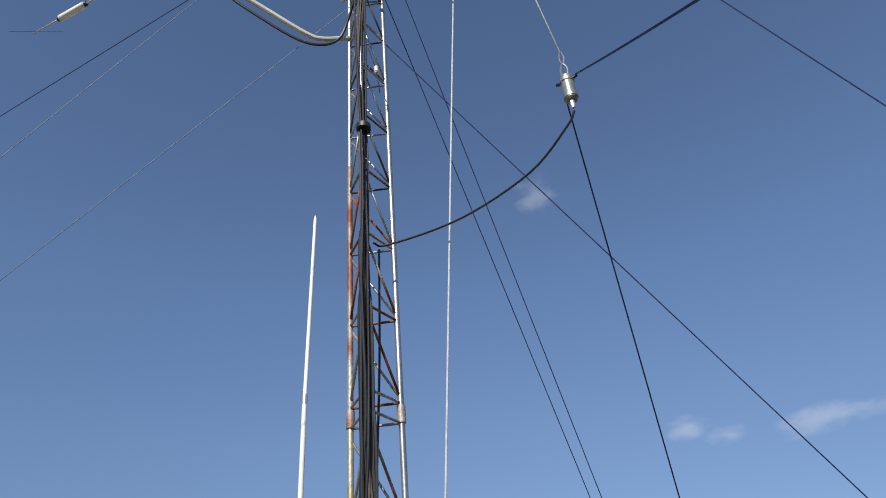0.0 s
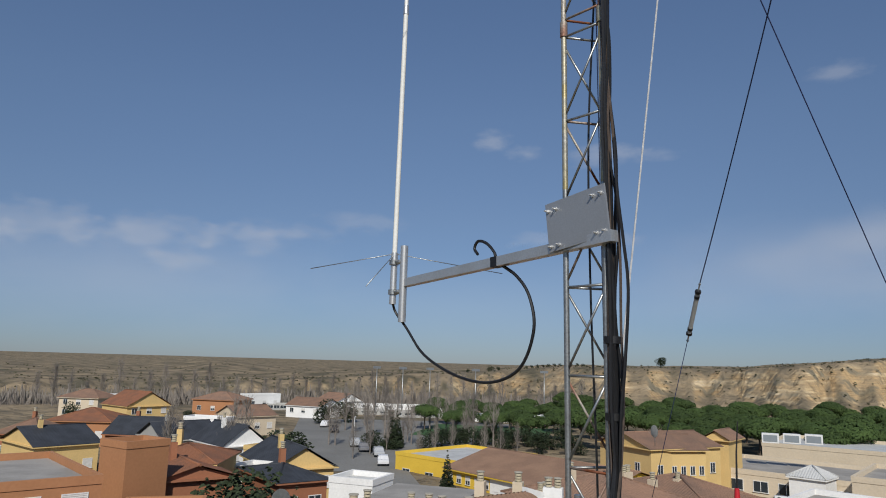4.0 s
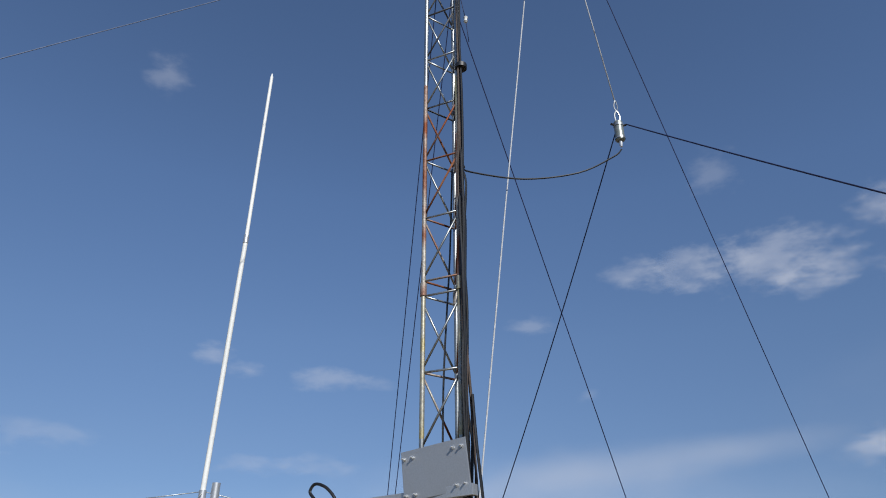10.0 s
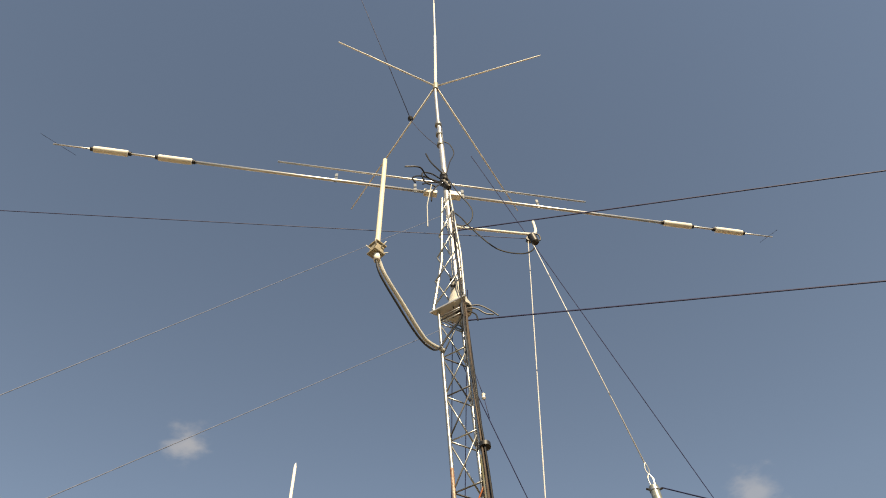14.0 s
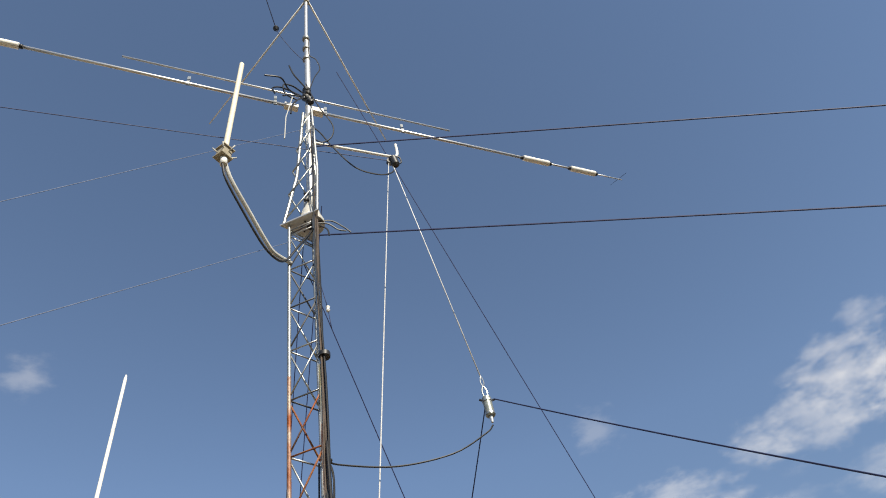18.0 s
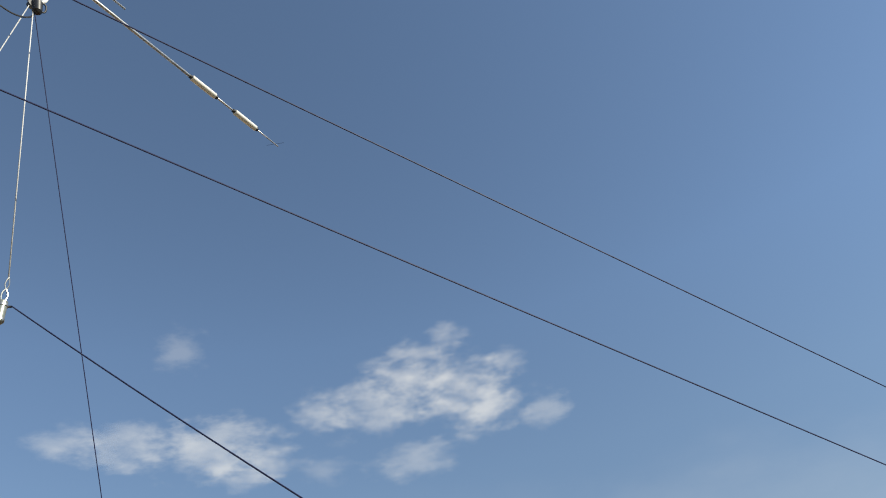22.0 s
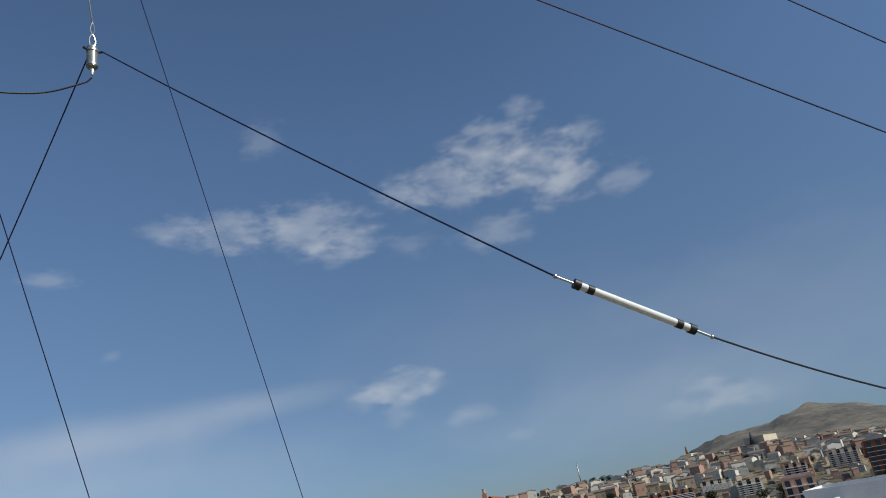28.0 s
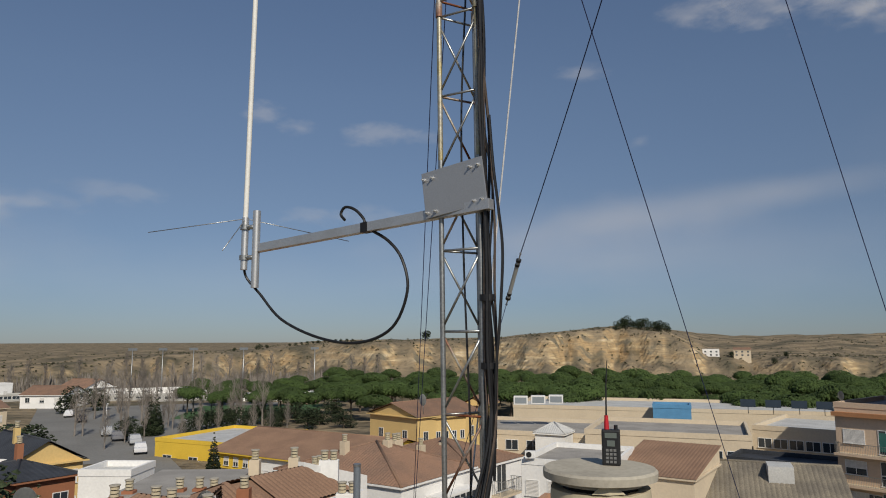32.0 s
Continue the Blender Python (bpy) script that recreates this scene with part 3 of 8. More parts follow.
# ---- lattice tower ----
tower = thing("lattice_tower", (AXIS.x, AXIS.y, 14.93), "slim three-legged galvanised lattice tower with rust patches, on a plinth", "tower")
JOINT, HEAD = 17.23, 19.56
PANEL = (JOINT - 14.95) / 7.3


def on_leg(i, z):
    return LEGS[i] + Vector((-0.009 * (z - 15.6), 0, z))


for i, leg in enumerate(LEGS):
    for z0, z1, mm in ((14.93, 15.25, RUST if i == 1 else STEEL), (15.25, 16.6, STEEL), (16.6, JOINT, YELLOW_LEG if i < 2 else STEEL), (JOINT, 18.0, RUSTY if i < 2 else STEEL), (18.0, 18.35, RUSTY if i == 0 else YELLOW_LEG if i == 1 else STEEL), (18.35, HEAD, STEEL)):
        bm = bmesh.new()
        tube(bm, [on_leg(i, z0), on_leg(i, z1)], 0.0105, 12)
        part("leg", bm, mm, tower)
    for zz in (JOINT,):
        bm = bmesh.new()
        tube(bm, [on_leg(i, zz - 0.03), on_leg(i, zz + 0.03)], 0.0145, 12)
        part("leg_collar", bm, RUSTY if i != 1 else YELLOW_LEG, tower)


def lattice(z_low, z_high, panel, mats):
    z = z_low
    k = 0
    while z < z_high - 0.05:
        top = min(z + panel, z_high)
        for i in range(3):
            a, b = i, (i + 1) % 3
            bm = bmesh.new()
            tube(bm, [on_leg(a, z), on_leg(b, z)], 0.0048, 6)
            part("cross_bar", bm, mats[(k + i) % len(mats)], tower)
            lo, hi = (a, b) if i == 0 else (b, a) if i == 1 else (a, b)
            bm = bmesh.new()
            tube(bm, [on_leg(lo, z + 0.015), on_leg(hi, top - 0.012)], 0.0048, 6)
            part("diagonal_bar", bm, mats[(k + i + 1) % len(mats)], tower)
        z, k = top, k + 1
    for i in range(3):
        bm = bmesh.new()
        tube(bm, [on_leg(i, z_high), on_leg((i + 1) % 3, z_high)], 0.0048, 6)
        part("cross_bar", bm, mats[0], tower)


lattice(14.99, JOINT - 0.03, PANEL, [STEEL, STEEL, RUSTY])
RUST_TOP = JOINT + 0.04 + PANEL * round((18.3 - JOINT) / PANEL)
lattice(JOINT + 0.04, RUST_TOP, PANEL, [RUSTY, STEEL, RUST])
lattice(RUST_TOP, HEAD - 0.05, PANEL, [STEEL, STEEL, DARK_STEEL])
# head section: tapers to the mast bearing
HEAD_TOP = 21.0
tops = [AXIS + (leg - AXIS) * 0.42 for leg in LEGS]
wide = [AXIS + Vector((-0.034, 0, 0)) + (leg - AXIS) * 1.35 for leg in LEGS]
for i in range(3):
    bm = bmesh.new()
    tube(bm, [wide[i] + Vector((0, 0, HEAD + 0.02)), LEGS[i] * 0.9 + AXIS * 0.1 + Vector((0, 0, HEAD + 0.55)), tops[i] + Vector((0, 0, HEAD_TOP))], 0.011, 10)
    part("head_leg", bm, STEEL, tower)
for k in range(5):
    f0, f1 = k / 5, (k + 1) / 5
    for i in range(3):
        j = (i + 1) % 3
        p = lambda q, f: wide[q].lerp(tops[q], f) + Vector((0, 0, HEAD + 0.05 + (HEAD_TOP - HEAD - 0.05) * f))
        bm = bmesh.new()
        tube(bm, [p(i, f0), p(j, f1)], 0.006, 6)
        part("head_brace", bm, STEEL, tower)
bm = bmesh.new()
prism(bm, [(p.x, p.y) for p in (AXIS + (wide[0] - AXIS) * 1.15, AXIS + (wide[1] - AXIS) * 1.15, AXIS + (wide[2] - AXIS) * 1.15)], HEAD, HEAD + 0.012)
part("rotator_plate", bm, ALU, tower, "triangular drilled metal plate")
for a in range(8):
    bm = bmesh.new()
    c = AXIS + Vector((0.055 * math.cos(a * 0.785), 0.055 * math.sin(a * 0.785), HEAD - 0.006))
    tube(bm, [c, c + Vector((0, 0, 0.007))], 0.006 if a % 2 else 0.004, 8)
    part("bolt_head", bm, RUBBER_AND_SHADE, tower)
# solid black disc, the shade of the plate's cable hole as colour
bm = bmesh.new()
tube(bm, [AXIS + Vector((0, 0, HEAD - 0.004)), AXIS + Vector((0, 0, HEAD + 0.001))], 0.026, 20)
part("cable_hole", bm, RUBBER_AND_SHADE, tower)
rotator = thing("antenna_rotator", (AXIS.x, AXIS.y, HEAD + 0.012), "grey cast bell-shaped antenna rotator on the tower plate", "rotator")
bm = bmesh.new()
z = HEAD + 0.012
tube(bm, [AXIS + Vector((0, 0, z + h)) for h in (0, 0.03, 0.06, 0.1, 0.14, 0.16, 0.3)], [0.085, 0.085, 0.07, 0.062, 0.055, 0.045, 0.045], 20)
part("housing", bm, mat("grey_cast_housing", (0.55, 0.54, 0.5), 0.5, 0.2, 0.15, 10, 80, 0.1), rotator)
for dx in (-0.03, 0.03):
    for dz in (0.19, 0.26):
        bm = bmesh.new()
        tube(bm, [AXIS + Vector((dx - 0.012, -0.052, z + dz)), AXIS + Vector((dx + 0.012, -0.05, z + dz + 0.02))], 0.01, 8)
        part("clamp_bolt", bm, RUBBER_AND_SHADE, rotator)
mast = thing("rotating_mast", (AXIS.x, AXIS.y, z + 0.2), "pale steel mast pole turning inside the tower head", "mast")
bm = bmesh.new()
tube(bm, [AXIS + Vector((0, 0, z + 0.3)), AXIS + Vector((0, 0, 22.35))], 0.025, 16)
part("pole", bm, ALU, mast)

# ---- rotary dipole with traps ----
B0, B1 = Vector((-2.757, 2.33, 21.11)), Vector((3.155, 3.276, 21.11))
beam = thing("trap_dipole_antenna", (AXIS.x, AXIS.y, 21.11), "long aluminium rotary dipole antenna with white trap cylinders on the mast", "antenna")
bway = (B1 - B0).normalized()
bm = bmesh.new()
mid = (B0 + B1) / 2 + Vector((0, -0.04, 0))


def on_beam(d):
    return mid + bway * d


for a, b, r in ((-2.0, -0.1, 0.013), (0.1, 2.0, 0.013), (-2.62, -2.0, 0.009), (2.0, 2.62, 0.009), (-3.0, -2.62, 0.006), (2.62, 3.0, 0.006)):
    bm = bmesh.new()
    tube(bm, [on_beam(a), on_beam(b)], r, 10)
    part("element", bm, ALU, beam)
for s in (-1, 1):
    for c in (2.1, 2.58):
        bm = bmesh.new()
        tube(bm, [on_beam(s * (c - 0.13)), on_beam(s * (c - 0.125)), on_beam(s * (c + 0.125)), on_beam(s * (c + 0.13))], [0.012, 0.026, 0.026, 0.012], 14)
        part("trap", bm, WHITE_TUBE, beam, "white trap cylinder")
        for e in (-0.14, 0.14):
            bm = bmesh.new()
            tube(bm, [on_beam(s * (c + e - 0.01)), on_beam(s * (c + e + 0.01))], 0.017, 10)
            part("trap_end", bm, RUBBER_AND_SHADE, beam)
    tip = on_beam(s * 2.96)
    for e in (-1, 1):
        bm = bmesh.new()
        tube(bm, [tip, tip + Vector((0.03 * e, 0.16 * e, 0.14 * e))], 0.0016, 5)
        part("capacity_wire", bm, DARK_WIRE, beam)
bm = bmesh.new()
tube(bm, [Vector((-1.10, 2.50, 21.2)), Vector((1.46, 2.91, 21.2))], 0.0085, 8)
part("coupled_element", bm, ALU, beam, "thin second aluminium tube")
for d in (-0.85, -0.2, 0.2, 0.85):
    bm = bmesh.new()
    c = on_beam(d) + Vector((0, 0, 0.045))
    box(bm, c - Vector((0.012, 0.006, 0.065)), c + Vector((0.012, 0.006, 0.065)), bevel=0.003)
    part("element_bracket", bm, CLIP_GREY, beam)
bm = bmesh.new()
m4 = Matrix.Translation(on_beam(0)) @ Matrix.Rotation(math.atan2(bway.y, bway.x), 4, "Z")
box(bm, (-0.13, -0.025, -0.028), (-0.02, 0.025, 0.015), m4, bevel=0.006)
part("feed_clamp", bm, WHITE_TUBE, beam)
bm = bmesh.new()
box(bm, (0.06, -0.03, -0.03), (0.18, 0.025, 0.03), m4, bevel=0.006)
part("balun_box", bm, WHITE_TUBE, beam, "small white balun box")
bm = bmesh.new()
lump = random.Random(77)
for k in range(5):
    c = AXIS + Vector((lump.uniform(-0.02, 0.02), lump.uniform(-0.035, -0.015), 21.14 + 0.045 * k))
    turn = Vector((lump.uniform(-0.03, 0.03), lump.uniform(-0.02, 0.02), 0.032))
    tube(bm, [c - turn, c - turn * 0.5, c + turn * 0.4, c + turn], [0.014, lump.uniform(0.026, 0.036), lump.uniform(0.026, 0.036), 0.012], 9)
part("tape_wrap", bm, RUBBER_AND_SHADE, beam, "black taped cable wrap")
TAILS = (
    ((0.2, 2.7, 21.2), (0.05, 2.6, 21.12), (-0.02, 2.55, 21.0), (0.0, 2.56, 20.94)),
    ((0.22, 2.68, 21.15), (0.12, 2.62, 21.05), (0.06, 2.58, 20.95)),
    ((0.2, 2.7, 21.18), (0.1, 2.6, 21.1), (0.04, 2.5, 21.08), (-0.08, 2.46, 21.02)),
    ((0.21, 2.68, 21.22), (0.13, 2.62, 21.2), (0.06, 2.58, 21.13), (0.08, 2.6, 21.02), (0.16, 2.64, 21.02)),
    ((0.23, 2.67, 21.3), (0.14, 2.62, 21.4), (0.1, 2.6, 21.52)),
    ((0.22, 2.66, 21.1), (0.17, 2.62, 20.98), (0.13, 2.6, 20.85), (0.12, 2.6, 20.72)),
)
for pts in TAILS:
    bm = bmesh.new()
    tube(bm, curve_pts(pts, 5), 0.0065, 6)
    part("cable_tail", bm, RUBBER_AND_SHADE, beam)
bm = bmesh.new()
tube(bm, [(0.13, 2.6, 20.98), (0.085, 2.6, 20.66), (0.08, 2.6, 20.36)], 0.0042, 6)
part("hanging_rod", bm, GREY_TUBE, beam)

# ---- vertical ground-plane antenna on the mast top ----
gp = thing("ground_plane_antenna", (0.262, 2.74, 22.3), "tall white vertical antenna with four sloping radials above the mast", "antenna")
bm = bmesh.new()
tube(bm, [(0.248, 2.742, 21.95), (0.258, 2.742, 23.4)], 0.017, 12)
part("support_tube", bm, ALU, gp)
bm = bmesh.new()
tube(bm, [(0.262, 2.742, 23.35), (0.268, 2.741, 23.5)], 0.03, 14)
part("radial_hub", bm, YELLOW_LEG, gp)
for a, b, r in (((0.268, 2.741, 23.5), (0.33, 2.735, 25.2), 0.017), ((0.33, 2.735, 25.2), (0.375, 2.728, 26.7), 0.012), ((0.375, 2.728, 26.7), (0.436, 2.719, 28.45), 0.007)):
    bm = bmesh.new()
    tube(bm, [a, b], r, 12)
    part("radiator_section", bm, WHITE_TUBE, gp)
for p in ((1.38, 2.369, 23.361), (-0.754, 2.227, 23.361), (-0.741, 4.26, 23.361), (1.288, 4.307, 23.361)):
    bm = bmesh.new()
    tube(bm, [(0.267, 2.741, 23.44), p], [0.01, 0.0075], 8)
    part("radial", bm, WHITE_TUBE, gp)
for z in (21.98, 22.2, 22.42):
    bm = bmesh.new()
    tube(bm, [(0.25, 2.74, z - 0.02), (0.25, 2.74, z + 0.02)], 0.034, 12)
    part("pipe_clamp", bm, STEEL, gp)

# ---- side-mounted base-loaded vertical on a curved bracket ----
loaded = thing("base_loaded_antenna", (0.069, 2.556, 19.094), "cream vertical antenna with a coil box on a bent cable-wrapped bracket", "antenna")
BR = [(0.14, 2.74, 19.2), (0.05, 2.64, 19.16), (0.0, 2.575, 19.175), (-0.105, 2.43, 19.275), (-0.2, 2.305, 19.375), (-0.24, 2.25, 19.46)]
bm = bmesh.new()
tube(bm, curve_pts(BR, 6), 0.0125, 10)
part("bracket_tube", bm, GREY_TUBE, loaded)
bm = bmesh.new()
tube(bm, curve_pts([(-0.255, 2.235, 19.45), (-0.228, 2.27, 19.34), (-0.135, 2.39, 19.225), (-0.02, 2.54, 19.115), (0.06, 2.63, 19.1), (0.111, 2.69, 19.17), (0.17, 2.69, 19.28), (0.27, 2.645, 19.42)], 6), 0.0068, 8)
part("coax", bm, RUBBER_AND_SHADE, loaded)
bm = bmesh.new()
box(bm, (-0.031, -0.031, -0.034), (0.031, 0.031, 0.034), Matrix.Translation((-0.252, 2.246, 19.55)) @ Matrix.Rotation(0.75, 4, "Z") @ Matrix.Rotation(0.16, 4, "X"), bevel=0.006)
part("coil_box", bm, COIL_BEIGE, loaded)
for dz in (-0.036, 0.036):
    bm = bmesh.new()
    box(bm, (-0.04, -0.04, dz - 0.004), (0.04, 0.04, dz + 0.004), Matrix.Translation((-0.252, 2.246, 19.55)) @ Matrix.Rotation(0.75, 4, "Z") @ Matrix.Rotation(0.16, 4, "X"), bevel=0.002)
    part("coil_flange", bm, COIL_BEIGE, loaded)
for a in range(6):
    bm = bmesh.new()
    dx, dy = math.cos(a * 1.05 + 0.4), math.sin(a * 1.05 + 0.4)
    tube(bm, [(-0.25 + dx * 0.03, 2.245 + dy * 0.03, 19.53 + 0.01 * (a % 3)), (-0.25 + dx * 0.07, 2.245 + dy * 0.07, 19.56 + 0.01 * (a % 3))], 0.004, 6)
    part("coil_stud", bm, GREY_TUBE, loaded)
bm = bmesh.new()
tube(bm, [(-0.247, 2.246, 19.44), (-0.25, 2.246, 19.51)], 0.02, 10)
part("socket", bm, WHITE_TUBE, loaded)
bm = bmesh.new()
tube(bm, [(-0.25, 2.246, 19.6), (-0.224, 2.249, 20.72)], 0.0165, 12)
part("radiator", bm, CREAM_TUBE, loaded)

drop = thing("mast_drop_coax", (0.27, 2.7, 21.3), "black coax looping from the mast down to the halyard arm", "cable")
bm = bmesh.new()
tube(bm, curve_pts([(0.24, 2.7, 21.42), (0.28, 2.68, 21.2), (0.34, 2.66, 20.95), (0.43, 2.68, 20.74), (0.42, 2.7, 20.6), (0.35, 2.71, 20.53), (0.28, 2.72, 20.6)], 6), 0.005, 6)
part("coax", bm, RUBBER_AND_SHADE, drop)

# ---- halyard arm ----
arm2 = thing("halyard_bracket", (0.3, 2.735, 20.56), "white upturned steel bracket with pulley on the tower head", "bracket")
bm = bmesh.new()
tube(bm, curve_pts([(0.27, 2.742, 20.57), (0.56, 2.775, 20.565), (0.86, 2.81, 20.56), (0.915, 2.815, 20.58), (0.93, 2.82, 20.65), (0.928, 2.82, 20.755)], 5), 0.011, 10)
part("tube", bm, WHITE_TUBE, arm2)
bm = bmesh.new()
tube(bm, [(0.862, 2.8, 20.49), (0.862, 2.83, 20.49)], 0.03, 14)
part("pulley", bm, BLACK_PLASTIC, arm2)
bm = bmesh.new()
tube(bm, [(0.862, 2.815, 20.56), (0.862, 2.815, 20.45)], 0.008, 6)
part("pulley_hook", bm, STEEL, arm2)
bm = bmesh.new()
tube(bm, [(0.875, 2.8, 20.53), (0.88, 2.8, 20.515), (0.895, 2.8, 20.43), (0.9, 2.8, 20.415)], [0.02, 0.034, 0.03, 0.016], 12)
part("terminal_block", bm, BLACK_PLASTIC, arm2)
bm = bmesh.new()
tube(bm, curve_pts([(0.88, 2.79, 20.53), (0.93, 2.79, 20.52), (0.935, 2.79, 20.45), (0.9, 2.79, 20.43)], 5), 0.0055, 6)
part("jumper_cable", bm, RUBBER_AND_SHADE, arm2)

# ---- plate, outrigger and white collinear whip ----
outrigger = thing("outrigger_arm", (0.2, 2.68, 16.4), "square aluminium outrigger arm on a grey bolted plate", "bracket")
pa, pb = Vector((0.095, 2.755, 0)), Vector((0.325, 2.598, 0))
pd = (pb - pa).normalized()
pw = (pb - pa).length
pm = Matrix.Translation((pa.x, pa.y, 0)) @ Matrix.Rotation(math.atan2(pd.y, pd.x), 4, "Z") @ Matrix.Translation((pw, 0, 16.4)) @ Matrix.Rotation(radians(-7), 4, "Y") @ Matrix.Translation((-pw, 0, -16.4))
bm = bmesh.new()
box(bm, (0, -0.008, 16.40), (pw, -0.002, 16.585), pm, bevel=0.002)
part("plate", bm, ALU_PLATE, outrigger, "flat grey aluminium plate")
for x in (0.012, 0.05, pw - 0.055, pw - 0.02):
    for z in (16.42, 16.555):
        bm = bmesh.new()
        c = pm @ Vector((x, -0.008, z))
        o = pm.to_3x3() @ Vector((0, -1, 0))
        tube(bm, [c, c + o * 0.006, c + o * 0.006, c + o * 0.02], [0.0075, 0.0075, 0.0035, 0.0035], 8)
        part("bolt", bm, ALU, outrigger)
e0, e1 = Vector((0.335, 2.592, 16.392)), Vector((-0.752, 3.475, 16.34))
ad = (e1 - e0)
am = Matrix.Translation(e0) @ ad.to_track_quat("X", "Z").to_matrix().to_4x4()
bm = bmesh.new()
box(bm, (0, -0.018, -0.016), (ad.length, 0.018, 0.024), am, bevel=0.002)
part("square_tube", bm, ALU, outrigger)
bm = bmesh.new()
tube(bm, [(-0.741, 3.45, 16.15), (-0.741, 3.45, 16.53)], 0.019, 14)
part("end_pipe", bm, ALU, outrigger)
bm = bmesh.new()
box(bm, (0.62, -0.0195, -0.0175), (0.66, 0.0195, 0.0255), am, bevel=0.001)
part("tape_band", bm, RUBBER_AND_SHADE, outrigger)

whip = thing("collinear_whip", (-0.8, 3.48, 16.25), "tall white fibreglass whip antenna clamped to the outrigger", "antenna")
bm = bmesh.new()
tube(bm, [(-0.802, 3.47, 16.24), (-0.802, 3.475, 16.5)], 0.017, 14)
part("base_tube", bm, ALU, whip)
bm = bmesh.new()
tube(bm, [(-0.803, 3.477, 16.5), (-0.783, 3.455, 17.8)], 0.0125, 12)
part("lower_tube", bm, WHITE_TUBE, whip)
bm = bmesh.new()
tube(bm, [(-0.783, 3.455, 17.78), (-0.783, 3.455, 17.83)], 0.0145, 12)
part("joint_collar", bm, ALU, whip)
bm = bmesh.new()
tube(bm, [(-0.783, 3.455, 17.82), (-0.788, 3.48, 18.97), (-0.788, 3.48, 19.0)], [0.0105, 0.0095, 0.004], 12)
part("upper_tube", bm, WHITE_TUBE, whip)
for z in (16.30, 16.45):
    bm = bmesh.new()
    tube(bm, [(-0.802, 3.465, z), (-0.735, 3.445, z)], 0.012, 8)
    part("clamp", bm, STEEL, whip)
    bm = bmesh.new()
    tube(bm, [(-0.802, 3.47, z - 0.012), (-0.802, 3.47, z + 0.012)], 0.024, 12)
    part("clamp_band", bm, STEEL, whip)
for p in ((-1.30, 3.53, 16.435), (-0.34, 3.9, 16.444), (-0.83, 3.20, 16.30)):
    bm = bmesh.new()
    tube(bm, [(-0.802, 3.475, 16.495), p], 0.0022, 5)
    part("radial", bm, STEEL, whip)
loop = thing("coax_loop", (-0.2, 3.03, 15.88), "thick black coax cable looping under the outrigger arm", "cable")
bm = bmesh.new()
tube(bm, curve_pts([(-0.802, 3.47, 16.25), (-0.79, 3.49, 16.2), (-0.714, 3.452, 16.119), (-0.587, 3.35, 15.994), (-0.387, 3.188, 15.908), (-0.195, 3.032, 15.885), (-0.047, 2.912, 15.945), (0.017, 2.86, 16.09), (-0.004, 2.878, 16.219), (-0.065, 2.927, 16.306), (-0.155, 3.0, 16.372), (-0.18, 3.02, 16.42), (-0.22, 3.05, 16.462), (-0.265, 3.085, 16.478), (-0.285, 3.1, 16.45), (-0.265, 3.08, 16.42)], 6), 0.0065, 8)
part("coax", bm, RUBBER_AND_SHADE, loop)

# ---- cable bundle down leg B and off over the roof ----
bundle = thing("cable_bundle", (0.33, 2.62, 16.0), "bundle of black coax cables strapped to the tower leg", "cable")
rnd = random.Random(7)
for k in range(13):
    ox, oy = 0.012 + 0.034 * rnd.random(), -0.028 + 0.05 * rnd.random()
    top = 19.5 - 0.2 * rnd.random() if k in (1, 2, 5, 7, 9) else 20.6 if k in (4, 8) else 17.1 + 0.75 * rnd.random()
    ctrl = [(0.3, 2.66, top + 0.12)] if top < 18 else []
    n_up = 7
    for j in range(n_up):
        z = top + (15.85 - top) * j / (n_up - 1)
        ctrl.append((0.305 - 0.009 * (z - 15.6) + ox * (0.55 if z > 16.7 else 1.0) + 0.012 * rnd.uniform(-1, 1), 2.645 + oy + 0.012 * rnd.uniform(-1, 1), z))
    dx, dy = rnd.uniform(-0.028, 0.022), rnd.uniform(-0.025, 0.025)
    ctrl += [(0.312 + ox * 0.6 + dx * 0.5, 2.6 + dy, 15.56), (0.285 + dx, 2.56 + dy, 15.33), (0.22 + dx, 2.47 + dy, 15.12), (0.12 + dx, 2.34 + dy, 14.95), (0.03 + dx * 1.4, 2.17 + dy, 14.80 + 0.01 * (k % 3)), (-0.1 + dx * 2, 1.85 + dy, 14.67), (-0.2 + dx * 2, 1.3 + dy, 14.51), (-0.25 + dx * 3, 0.6, 14.33)]
    bm = bmesh.new()
    tube(bm, curve_pts(ctrl, 5), 0.0048 if k % 3 else 0.0062, 6)
    part("coax", bm, BROWN_CABLE if k in (1, 4, 5, 7, 10) else RUBBER_AND_SHADE, bundle)
for z in (18.4, 16.05, 15.8):
    bm = bmesh.new()
    x = 0.325 - 0.009 * (z - 15.6)
    tube(bm, [(x, 2.64, z - 0.012), (x, 2.64, z + 0.012)], 0.03, 12)
    part("cable_tie", bm, RUBBER_AND_SHADE, bundle)
loose = thing("loose_coax", (0.36, 2.6, 16.2), "single slack black coax hanging beside the tower", "cable")
bm = bmesh.new()
tube(bm, curve_pts([(0.335, 2.63, 16.75), (0.345, 2.6, 16.55), (0.362, 2.6, 16.386), (0.376, 2.6, 16.215), (0.362, 2.6, 15.963), (0.347, 2.6, 15.786), (0.335, 2.6, 15.4)], 6), 0.0055, 6)
part("coax", bm, RUBBER_AND_SHADE, loose)
inner = thing("inner_feed_cable", (0.24, 2.74, 16.0), "thin black cable running up inside the lattice tower", "cable")
bm = bmesh.new()
